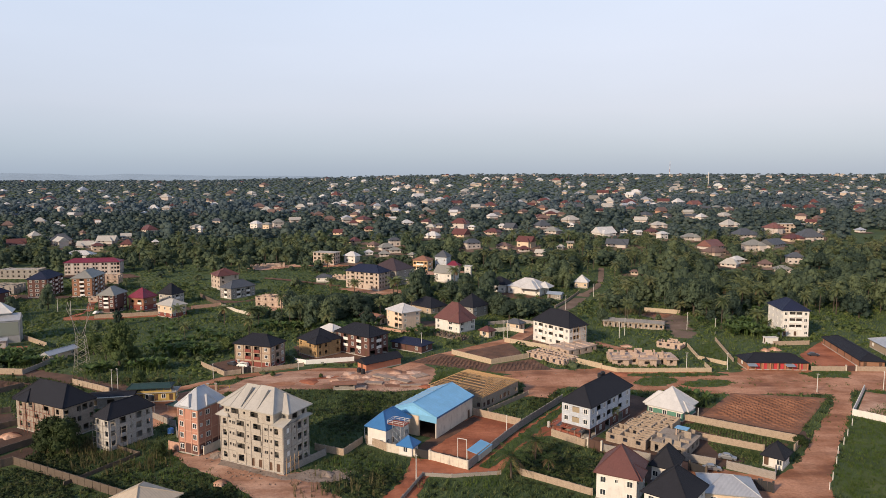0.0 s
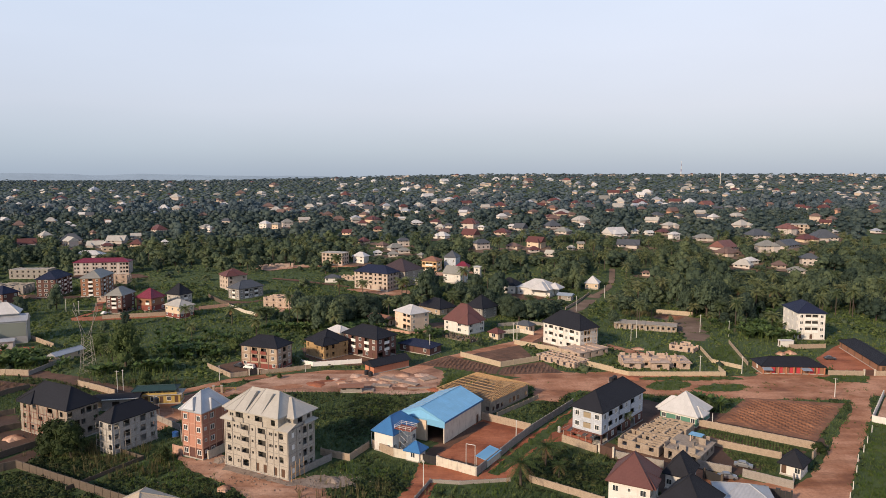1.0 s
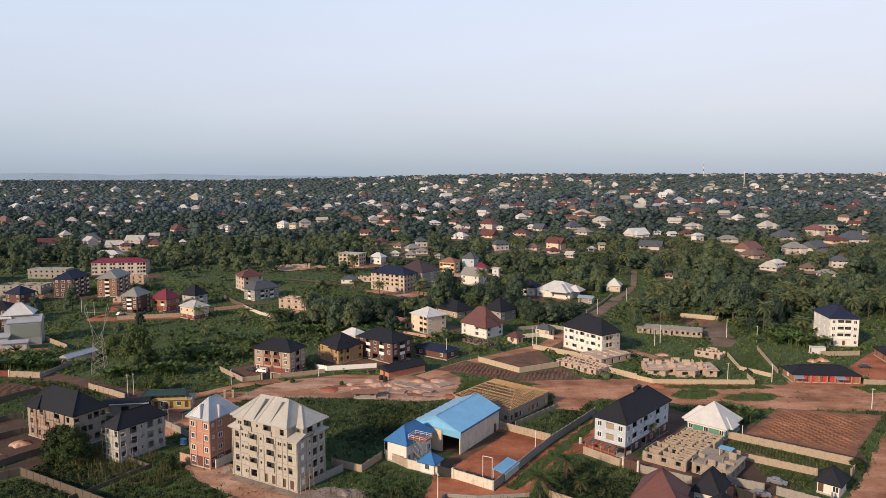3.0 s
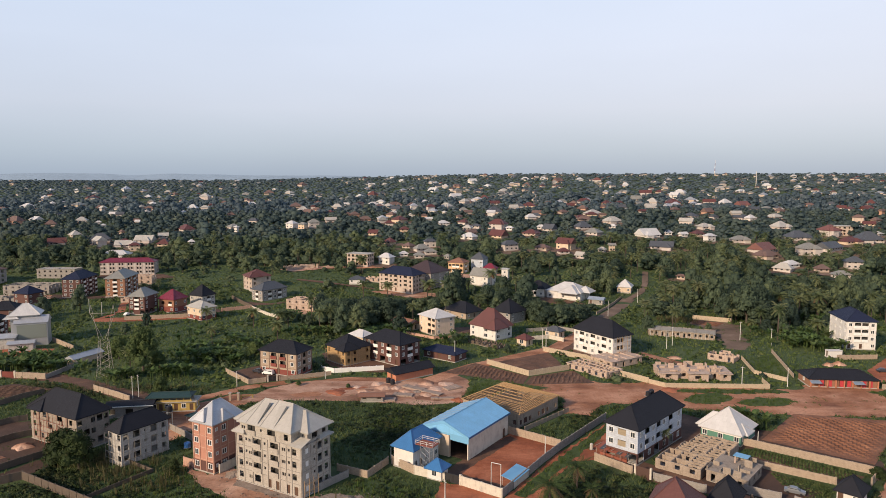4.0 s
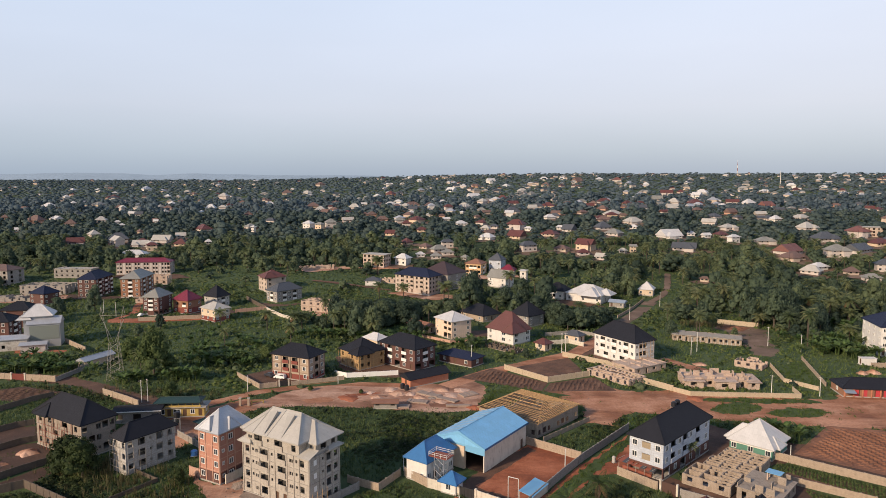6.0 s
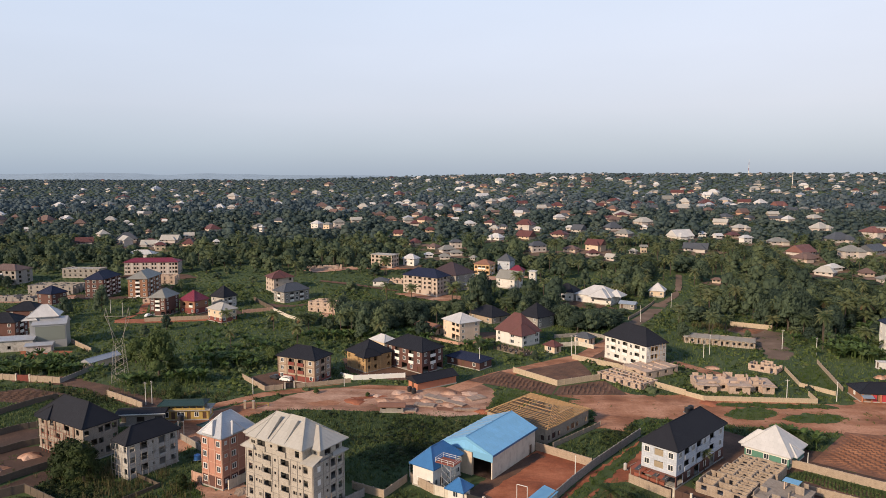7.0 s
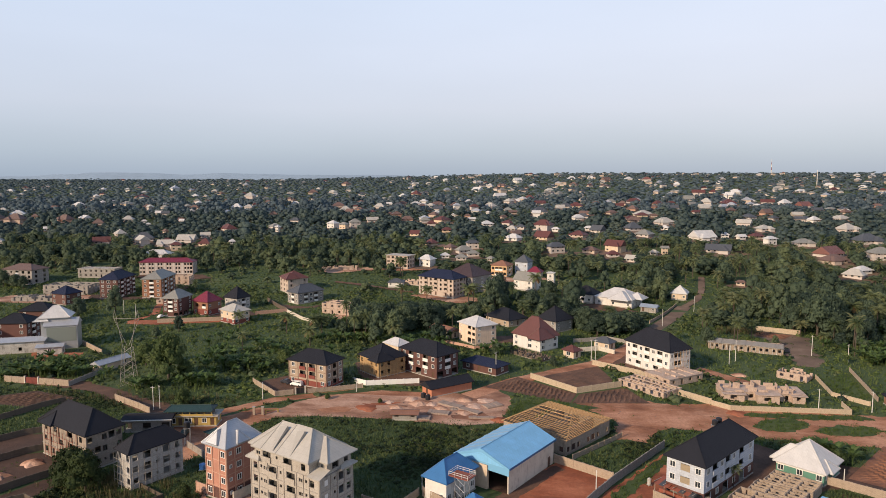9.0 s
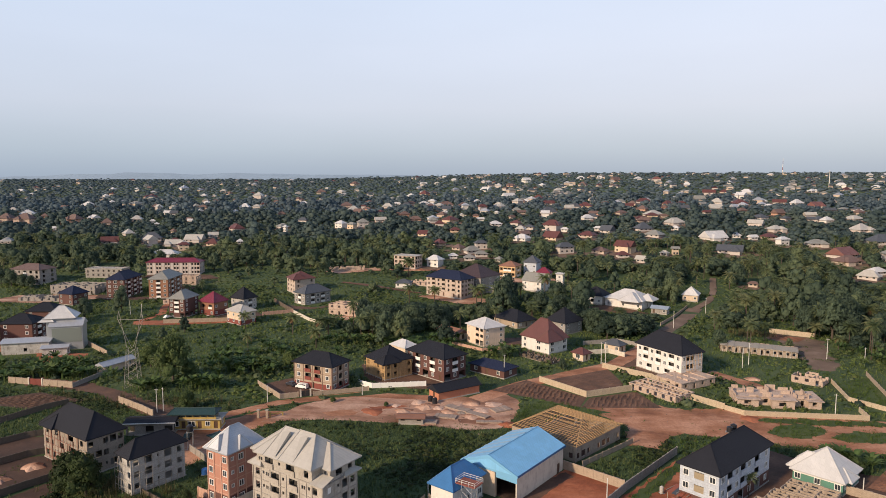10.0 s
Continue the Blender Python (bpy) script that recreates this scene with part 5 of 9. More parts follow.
# the middle streets
house("block_of_flats", "three-storey white flats with a black hipped roof by the road", 54.3, 306.5, 24.2, 12.8, -53.3, 3, ["wbwbw", "wbwbwbw"], ["w.ss.w", "wOO.w"], "white", "r_black", rise=5.8, category="apartment building")
house("apartment_house", "four-storey white apartment house with a navy hipped roof", 172.0, 328.5, 21.0, 13.5, -97, 4, ["w.w.w.w"], ["d.d.w", "wbbw"], "white", "r_navy", rise=4.2, category="apartment building")
house("house", "white two-storey house with a steep red-brown roof", 6.2, 335.2, 17.6, 13.4, -42, 2, ["w.Ws"], ["WsW"], "white", "r_brown", rise=8.0, rh=2.7, wings=((2.5, 9.9, -8.4, 1.5, 4.4, -0.1),))
house("house", "three-storey cream house with a white sheet roof", -20.6, 342.8, 15.0, 13.0, -50, 3, ["o.gg", "s.bb", "s.bb"], ["w.w"], "peach", "r_white", rise=3.4, rh=2.7, balcony="peach")
house("block_of_flats", "three-storey brown flats with pale balconies and a black roof", -35.9, 290.6, 21.8, 13.0, -38, 3, ["dwgwd", "wbwbw"], ["gwg", "wbw"], "brown", "r_black", rise=3.8, rh=2.8, category="apartment building", band=(2.6, "brown"))
house("house", "two-storey ochre house in wooden scaffolding with a black roof", -54.2, 288.4, 14.5, 14.0, -43, 2, ["o.oo"], ["oo.o"], "ochre", "r_black", rise=4.6, frame=None, wings=((2.0, 8.5, -8.4, 0, 2.6, -0.1),))
house("block_of_flats", "three-storey tan flats with arched balconies, red base and black roof", -75.6, 270.6, 18.5, 11.5, -20, 3, ["w.d.w", "wbbw"], ["wOw"], "tan", "r_black", rise=3.6, rh=2.9, category="apartment building", band=(2.0, "red"), near=True, balcony="red", ribs="tantrim")
house("shed", "orange block shed with a dark gabled roof", -25.9, 266.8, 18.4, 7.6, 40, 1, [""], ["d"], "orange", "r_black", rise=1.9, rh=2.6, hip=0)
house("house", "long low house with a dark blue sheet roof", -14.0, 295.0, 18.0, 9.5, -34, 1, ["wdw"], ["w"], "brown", "r_navy", rise=2.0, rh=2.8)
house("house", "bungalow with a white sheet roof", -54.0, 318.0, 11.0, 8.0, -40, 1, ["w"], ["w"], "cream", "r_white", rise=2.4, rh=3.6)
house("bungalow", "bungalow with a slate roof among trees", -8.5, 384.0, 19.0, 14.0, -45, 1, ["w.w"], ["wdw"], "tan", "r_black", rise=4.6, rh=3.0)
house("bungalow", "house with a slate hipped roof behind a red-brown one", 16.5, 372.0, 13.5, 14.0, -43, 2, ["w.w"], ["w.w"], "grey_block", "r_black", rise=6.4, rh=2.6)
house("bungalow", "big bungalow with a white multi-hipped roof", 57.0, 441.0, 24.0, 18.0, -30, 1, ["w.w.w"], ["wdw"], "white", "r_white", rise=5.0, rh=4.4, wings=((-2, 11, -13, 2, 4.2, -0.1), (6, 16, -4, 6, 3.4, -0.1)))
house("bungalow", "house with a dark hipped roof beside a white one", 38.5, 447.0, 14.0, 12.0, -30, 1, ["wOw"], ["w"], "white", "r_black", rise=4.4, rh=4.6)
house("house", "small house with a white pyramid roof by the road", 95.8, 457.0, 10.0, 10.0, -20, 1, ["w.w"], ["w"], "cream", "r_white", rise=4.6, rh=3.2)
house("shed", "shed with a pale grey-blue sheet roof beside the road", 72.0, 424.0, 10.0, 7.0, -25, 1, ["d.w"], ["w"], "grey_block", "r_fadedblue", rise=1.2, rh=2.6, hip=0)
house("gate_lodge", "small lodge with a red-brown roof by a gate", 21.5, 319.5, 7.0, 6.0, -43, 1, ["W"], ["d"], "cream", "r_brown", rise=2.0, rh=2.6)

# the western streets
house("school", "long three-storey cream building with a maroon sheet roof", -264.0, 503.0, 40.0, 12.0, 10, 3, ["oo.oo.oo.oo.oo.ooO"], ["o.o"], "townwall", "r_maroon", rise=2.6, near=False, rh=2.9, frame=None, ribs="towncream")
house("apartment_house", "four-storey dark brown flats with white windows and a navy roof", -261.0, 435.0, 13.0, 23.5, 5, 4, ["wWw"], ["wbwbwb"], "brown", "r_navy", rise=4.4, rh=2.85, near=False, category="apartment building", group="flats of the western streets")
house("apartment_house", "four-storey orange-brown flats with a grey sheet roof", -235.0, 439.5, 13.5, 25.0, 8, 4, ["wbw"], ["wbwbw"], "orangebrown", "r_grey", rise=4.4, rh=2.85, near=False, category="apartment building", group="flats of the western streets")
house("apartment_house", "brown flats on an open ground floor, with white balconies", -191.5, 383.0, 10.8, 15.0, -4, 4, ["g.g", "wbw"], ["ggg", "w.w"], "brown", "r_grey", rise=4.2, rh=2.45, near=False, category="apartment building", group="flats of the western streets")
house("house", "two-storey ochre house with a maroon roof", -176.5, 388.0, 12.5, 11.5, -20, 2, ["w.w", "Ob"], ["w.w"], "orangebrown", "r_maroon", rise=5.0, rh=3.6, near=False, band=(3.0, "red"))
house("house", "grey house with a slate roof", -166.8, 406.0, 12.0, 11.0, -25, 2, ["w.w"], ["wbw"], "lightgrey", "r_black", rise=6.0, near=False)
house("house", "two-storey cream house with a red base and pale sheet roof", -151.5, 368.8, 14.2, 10.5, -33, 2, ["w.w.w"], ["w.w"], "cream", "r_cream", rise=3.0, near=False, band=(2.2, "red"))
house("house", "two-storey grey house with a slate roof and long balconies", -133.5, 430.5, 12.5, 20.0, -36, 2, ["wbw"], ["wbWbw"], "grey_block", "r_slate", rise=4.2, near=False)
house("house", "three-storey cream house with a red-brown roof", -150.5, 457.5, 15.0, 15.0, -48, 3, ["ooo"], ["o.o"], "towncream", "r_brown", rise=4.2, near=False, rh=2.9, wings=((0, 8, -8.6, 1, 3.2, -0.1),))
house("block_of_flats", "four-storey tan flats in scaffolding with a navy roof", -51.5, 456.0, 29.0, 15.0, -30, 4, ["d.dd.dd", "obobobo"], ["oobo"], "towncream", "r_navy", balcony="towncream", rise=4.5, rh=2.75, near=False, frame=None, category="apartment building")
house("house", "large grey-white house with a dark red-brown roof", -36.0, 471.0, 24.0, 22.0, -33, 3, ["w.w"], ["w.w.w"], "grey_block", "r_maroonblack", rise=7.0, near=False)
house("block_of_flats", "roofless three-storey peach building", -94.0, 537.0, 20.0, 12.0, -20, 3, ["OOOOO"], ["OOO"], "towncream", "r_cream", rise=0.3, near=False, frame=None, category="apartment building")
house("house", "two-storey yellow house with a rust-red roof", -15.5, 512.0, 13.5, 12.0, -22, 2, ["ObbO"], ["wbw"], "peachyellow", "r_rust", rise=3.0, rh=3.6, near=False)
house("house", "grey house with a slate pyramid roof", 0.0, 521.0, 11.0, 11.0, -22, 2, ["w.w"], ["w.w"], "bluewhite", "r_slate", rise=5.0, rh=4.0, near=False)
house("house", "small white house with a magenta roof", 8.0, 506.0, 11.0, 9.0, -15, 1, ["w.w"], ["w"], "white", "r_maroon", rise=3.6, rh=3.6, near=False)
house("house", "cream house with a pale gabled roof", 2.5, 472.0, 16.0, 11.0, -35, 2, ["w.w"], ["w.w"], "white", "r_grey", rise=5.0, rh=2.9, hip=0, near=False)
house("shed", "low shed with a white sheet roof", -21.0, 466.0, 16.0, 8.0, -10, 1, ["w"], ["w"], "grey_block", "r_white", rise=1.4, rh=2.6, near=False)
house("house", "two-storey white house with a pale roof behind the long building", -309.0, 566.0, 24.0, 14.0, 8, 1, ["w.w.w"], ["w.w"], "white", "r_white", rise=3.4, near=False)
house("house", "house with a navy roof among building sites", -276.5, 407.0, 13.0, 12.0, -15, 2, ["w.w"], ["w.w"], "brown", "r_navy", rise=4.2, near=False)
house("house", "small house with a slate roof among shrubs", -85.0, 474.0, 11.0, 9.0, 0, 1, ["w.w"], ["w"], "white", "r_slate", rise=2.2, rh=2.6, near=False)
house("house", "unfinished three-storey house with a brown sheet roof", -351.0, 466.0, 26.0, 16.0, -6, 3, ["OobOO"], ["OO"], "grey_block", "r_townrust", rise=3.4, near=False, frame=None)
for xx, yy in ((-246, 346), (-236, 318), (-252, 306)):
    house("house", "dark-roofed brown house beside the silver sheds", xx, yy, 16.0, 13.0, 10, 3, ["w.w"], ["wbw"], "brown", "r_black", rise=3.6, near=False, rh=2.9, group="dark houses by the sheds")

house("block_of_flats", "three-storey unfinished pinkish flats among trees", 360.0, 692.0, 30.0, 12.0, -12, 3, ["OoOoOoO"], ["OO"], "towncream", "r_cream", rise=0.4, near=False, rh=3.0, frame=None, category="apartment building")
CLEAR.extend([(385, 622, 17), (408, 642, 18), (428, 668, 18), (446, 694, 18)])

# silver-clad tower shed
sv = root("factory_shed", -206.0, 309.0, 0, 25, "tall sheet-clad silver shed with a stepped silver roof", "factory")
block(sv, -6.6, 6.6, -4.6, 4.6, 0, 1, 10.5, {"A": [""], "B": [""]}, "r_silver", None, slabs=False)
hip_roof(sv, -7.0, 7.0, -5.0, 5.0, 10.7, 2.6, "r_silver", 0)
block(sv, -8.6, 2.6, -1.0, 8.0, 0, 1, 13.6, {"A": [""], "B": [""]}, "r_silver", None, slabs=False)
hip_roof(sv, -9.6, 3.6, -2.0, 9.0, 13.8, 4.8, "r_white", 1.0, name="upper_roof")
hip_roof(sv, -11.4, -5.0, -2.6, 5.0, 12.6, 2.2, "r_white", 1.0, name="side_roof")
part("green_panel", boxes((-5.6, 6.2, -4.72, -4.63, 3.5, 9.8)), "panel_green", sv, "grey-green sheet cladding")
TAKEN.append((-206, 309, 11))
house("shed", "low whitewashed wing with a flat silver sheet roof", -218.5, 300.0, 20.0, 11.0, 22, 1, ["..o.."], ["d"], "lightgrey", "r_silver", rise=1.0, rh=4.6, hip=0, near=False)
house("shed", "small shed with a silver lean-to roof", -203.2, 297.0, 11.0, 6.5, 24, 1, ["w"], ["d"], "lightgrey", "r_silver", rise=0.8, rh=3.0, hip=0, near=False)
house("shed", "small tan shed with a silver sheet roof beside a banana grove", -163.8, 280.0, 5.6, 15.0, -19, 1, [".w."], ["w.w"], "peach", "r_silver", rise=1.3, rh=2.4, hip=0, near=False)
M["concrete_roof"] = M["concrete"]
shop = house("shop", "long yellow shop with a terrace under a green sheet roof", -100.0, 225.5, 16.0, 6.5, 9, 1, ["WdWdwd"], ["w"], "yellow", "concrete_roof", rise=0.12, rh=2.9, hip=0.4)
for k in range(7):
    part("terrace_post", boxes((-7.3 + 2.2 * k, -7.1 + 2.2 * k, -2.9, -2.7, 3.4, 5.2)), "yellow", shop)
part("parapet", boxes((-7.4, 6.4, -3.0, -2.8, 3.35, 4.05)), "yellow", shop)
part("back_wall", boxes((-7.4, 6.4, -0.6, -0.45, 3.35, 5.2)), "grey_block", shop)
hip_roof(shop, -8.2, 6.4, -3.5, 3.0, 5.1, 1.0, "r_green", 0.4, "green sheet roof over the terrace", name="terrace_roof")
annex = house("shed", "low open shed with a dark sheet roof and a white gutter", -111.5, 219.6, 15.0, 6.5, 12, 1, ["g.g.g"], ["g"], "grey_block", "r_black", rise=0.7, rh=3.4, hip=0)
part("gutter", boxes((-7.6, 7.6, -3.42, -3.27, 3.72, 3.98)), "trim", annex, "white gutter along the eave")

# the eastern shops
shops = house("shop_row", "row of small shops with red doors under one black roof", 133.9, 266.4, 25.0, 11.0, -3, 1, ["..dd.dd..dd."], ["w"], "shopwall", "r_black", rise=2.6, rh=2.7, frame="trim", category="shop")
for k, u in enumerate((-7.4, -4.6, -0.6, 2.0, 7.2, 9.4)):
    part("shutter", boxes((u - 0.65, u + 0.65, -4.92, -4.84, 0.4, 2.7)), "door_red", shops, "red painted shop door")
for k in range(9):
    part("pillar", boxes((-11.6 + 2.9 * k, -11.2 + 2.9 * k, -5.4, -5.05, 0.2, 2.9)), "orange", shops, "orange painted pillar")
for u in (-10.2, 4.6):
    bm = bmesh.new()
    box(bm, u - 1.8, u + 1.8, -1.3, 1.3, -0.04, 0.04, Matrix.Translation((0, -6.2, 2.45)) @ pose(0, 0, 0, 14, 0, 0))
    part("awning", bm, "r_fadedblue", shops, "faded grey-blue sheet awning")
house("shop_row", "long row of shops under a black sheet roof", 176.5, 283.0, 10.0, 42.0, -10, 1, ["d.d"], ["d.d.d.d.d.d"], "shopwall", "r_black", rise=2.2, rh=2.8, category="shop", near=True)
house("house", "tan house with a white sheet roof", 198.5, 288.0, 13.0, 22.0, -10, 1, ["w.w"], ["w.w"], "tan", "r_silver", rise=2.6, rh=3.2)
house("house", "long low house with a rusted sheet roof behind banana plants", -37.0, 352.0, 16.0, 7.0, -42, 1, ["w.w.w"], ["d"], "cream", "r_rust", rise=1.6, rh=2.8, hip=0)
house("shed", "small house with a slate roof in a yard by the road", 37.0, 336.0, 9.0, 6.5, -38, 1, ["w.w"], ["d"], "cream", "r_slate", rise=2.0, rh=2.8)
house("house", "tall narrow pale house among trees", 18.5, 487.0, 6.0, 6.0, -15, 2, ["w"], ["w"], "white", "r_white", rise=0.6, rh=3.6, near=False)


# ---- building sites: walls without roofs ----
M["weathered"] = plain("weathered_grey_board", (0.34, 0.30, 0.25), 0.9, vary=0.35, scale=1.5)


def site(name, label, x, y, w, d, rot, nx, ny, high, wall="sand_block", slab=False, ragged=0.5, group="", storeys=1, seed=1, crown=0.0, bays=(), beams=False, planks=0):
    """Raw block walls round nx by ny rooms, with door and window gaps and uneven tops; slab: with a concrete deck on them."""
    rnd = random.Random(seed)
    b = root(name, x, y, gz(x, y), rot, label, "building site", group)
    t = 0.13
    part("floor_slab", boxes((-w / 2, w / 2, -d / 2, d / 2, -0.3, 0.18)), "concrete", b)
    for x0, x1, y0, y1, h in bays:                         # rooms that step out of the main block
        part("bay_wall", panel([x0, x0 + (x1 - x0) * 0.3, x0 + (x1 - x0) * 0.62, x1], [0, 1.0, 2.2, h], {(1, 1)}, y0, y0 + 0.25), wall, b)
        part("bay_wall", boxes((x0, x0 + 0.25, y0 + 0.25, y1, 0, h)), wall, b)
        part("bay_wall", boxes((x1 - 0.25, x1, y0 + 0.25, y1, 0, h)), wall, b)
        part("bay_deck", boxes((x0 - 0.6, x1 + 0.6, y0 - 0.7, y1, h, h + 0.2)), wall, b)
    if beams:
        for k in range(ny + 1):
            u = -d / 2 + k * d / ny
            part("ring_beam", boxes((-w / 2 - 0.25, w / 2 + 0.25, u - 0.32, u + 0.32, high - 0.05, high + 0.22)), wall, b)
        for s_ in (-1, 1):
            part("ring_beam", boxes((s_ * w / 2 - 0.25, s_ * w / 2 + 0.25, -d / 2, d / 2, high - 0.04, high + 0.2)), wall, b)
    if planks:                                             # rough boards and props left on the deck
        for k in range(planks):
            u = -w / 2 + (k + 0.5) * w / planks
            e = rnd.uniform(0.2, 0.46) * w / planks * 2
            part("roof_board", boxes((u - e, u + e, -d / 2 - rnd.uniform(0.5, 1.3), d / 2 - rnd.uniform(0, 3), high + 0.36 + 0.05 * (k % 3), high + 0.42 + 0.05 * (k % 3) + rnd.uniform(0, 0.2))), "weathered", b)
            part("prop", tubes(((u, -d / 2 - 0.45, 0.1), (u + 0.1, -d / 2 - 0.45, high + 0.3), 0.09, 0.08), n=5), "whitepost", b)
    for s in range(storeys):
        z0 = 0.18 + s * (high + 0.15)

        def wall_run(a, c, outer):
            a, c = Vector(a), Vector(c)
            ln = (c - a).length
            ang = math.atan2(c.y - a.y, c.x - a.x)
            top = high if slab or s < storeys - 1 else high - ragged * rnd.random()
            gap = rnd.choice(("door", "window", "window") if outer else ("door", "door", "none"))
            g0, g1 = ln / 2 - (0.5 if gap == "door" else 0.65), ln / 2 + (0.5 if gap == "door" else 0.65)
            if gap == "none" or ln < 2:
                bm = panel([0, ln], [0, top], set(), -t, t)
            elif top > 2.35:
                bm = panel([0, g0, g1, ln], [0, 0.95, 2.1, top], {(1, 0), (1, 1)} if gap == "door" else {(1, 1)}, -t, t)
            else:
                bm = panel([0, g0, g1, ln], [0, 0.4, top], {(1, 1)}, -t, t)
            o = part("wall", bm, wall, b)
            o.matrix_basis = pose(a.x, a.y, z0, 0, 0, math.degrees(ang))
        xs, ys = np.linspace(-w / 2, w / 2, nx + 1), np.linspace(-d / 2, d / 2, ny + 1)
        for j, yy in enumerate(ys):
            for i in range(nx):
                if 0 < j < ny and rnd.random() < 0.12:
                    continue
                wall_run((xs[i], yy, 0), (xs[i + 1], yy, 0), j in (0, ny))
        for i, xx in enumerate(xs):
            for j in range(ny):
                if 0 < i < nx and rnd.random() < 0.12:
                    continue
                wall_run((xx, ys[j], 0), (xx, ys[j + 1], 0), i in (0, nx))
        if slab or s < storeys - 1:
            part("deck", boxes((-w / 2 - 0.4, w / 2 + 0.4, -d / 2 - 0.4, d / 2 + 0.4, z0 + high, z0 + high + 0.15)), "concrete" if wall == "grey_block" else wall, b)
    if slab and crown:
        zt = 0.33 + high + (storeys - 1) * (high + 0.15)
        xs, ys = np.linspace(-w / 2, w / 2, nx + 1), np.linspace(-d / 2, d / 2, ny + 1)
        for i in range(nx):
            for yy in ys:
                if rnd.random() < 0.6:
                    e = rnd.uniform(0.4, 1.0)
                    hgt = rnd.uniform(0.35, 1.7) * crown
                    u0 = xs[i] + rnd.uniform(0, 1 - e) * (xs[1] - xs[0])
                    part("parapet", boxes((u0, u0 + e * (xs[1] - xs[0]), yy - 0.12, yy + 0.12, zt, zt + hgt)), wall, b)
        for xx in xs:
            for j in range(ny):
                if rnd.random() < 0.55:
                    part("parapet", boxes((xx - 0.12, xx + 0.12, ys[j], ys[j] + rnd.uniform(0.4, 1) * (ys[1] - ys[0]), zt, zt + rnd.uniform(0.35, 1.7) * crown)), wall, b)
    take(x, y, w, d, rot)
    return b


for lx, ly, w_, d_, ny_, sd_ in ((-0.9, -7.9, 11.6, 9.2, 5, 3), (0.5, 0.6, 11.2, 7.0, 4, 33), (1.4, 8.4, 10.8, 7.6, 4, 34)):   # wings set back from one another
    site("building_site", "roofless wing of small raw block rooms", *[v + o for v, o in zip((60.5, 194.6), (lx * 0.80 + ly * 0.60, -lx * 0.60 + ly * 0.80))], w_, d_, -37, 3, ny_, 2.7, "old_block", seed=sd_, ragged=0.35)
site("building_site", "half-built block house with a partial deck", 65.9, 183.2, 9.6, 11.6, -38, 3, 3, 2.8, "mauve", True, seed=4, crown=1.1)
site("building_site", "single-storey sand block house with a concrete deck", 57.6, 290.8, 11.6, 17.4, -54, 3, 4, 2.7, "sand_block", True, seed=5, crown=0.35)
site("building_site", "low roofless rooms of sand block", 46.3, 277.8, 19.8, 9.6, -48.5, 6, 3, 2.2, seed=6, ragged=0.5, beams=True)
site("building_site", "sand block bungalow with broken parapets, unroofed", 82.8, 273.8, 26.6, 8.4, -2, 7, 2, 2.7, "sand_block", True, seed=7, crown=1.15, bays=((-13, -6.5, -6.4, -4.3, 2.6), (-2.5, 4.5, -7.2, -4.3, 3.0), (9.2, 13.2, -5.6, -4.3, 2.6)))
site("building_site", "small roofless sand block house", 104.0, 299.0, 10.4, 8.2, -36, 3, 2, 2.9, seed=8, ragged=1.4)
site("building_site", "long unfinished grey block row with a flat deck", 99.0, 341.7, 30.0, 9.4, -18.5, 12, 2, 2.6, "old_block", True, seed=9, crown=0.2, planks=18)
site("building_site", "roofless peach block house", -102.2, 399.0, 18.0, 11.0, -15, 4, 3, 3.0, storeys=2, seed=10, ragged=0.6)
site("building_site", "two-storey grey building site", -297.0, 440.0, 30.0, 14.0, 4, 7, 3, 2.9, "grey_block", storeys=2, seed=11)
site("building_site", "grey building site beside houses", -300.0, 415.0, 30.0, 12.0, 6, 7, 3, 2.9, "grey_block", seed=12, ragged=1.2)
# grey block in place of cream, to put cloud shade into the colour
site("building_site", "long low unfinished cream building", -309.0, 488.0, 28.0, 10.0, 2, 7, 2, 3.0, "grey_block", True, storeys=2, seed=13, crown=0.3)
site("building_site", "pale broken walls in a clearing", -139.0, 527.0, 26.0, 12.0, 12, 6, 3, 2.4, seed=14, ragged=1.5)
site("building_site", "pale foundation walls on bare earth", -72.0, 482.0, 22.0, 12.0, -20, 5, 3, 2.0, seed=15, ragged=1.2)
site("building_site", "roofless weathered block rooms in a yard", 4.0, 318.0, 18.0, 6.0, -42, 6, 2, 1.7, "wall_dark", seed=16, ragged=0.8)
site("building_site", "raw block annex by the long building", -236.0, 470.0, 14.0, 8.0, 5, 3, 2, 2.9, storeys=2, seed=17)
site("building_site", "pinkish raw block walls behind the flats", -215.0, 416.0, 12.0, 9.0, 5, 3, 2, 2.8, seed=18, ragged=1.2)


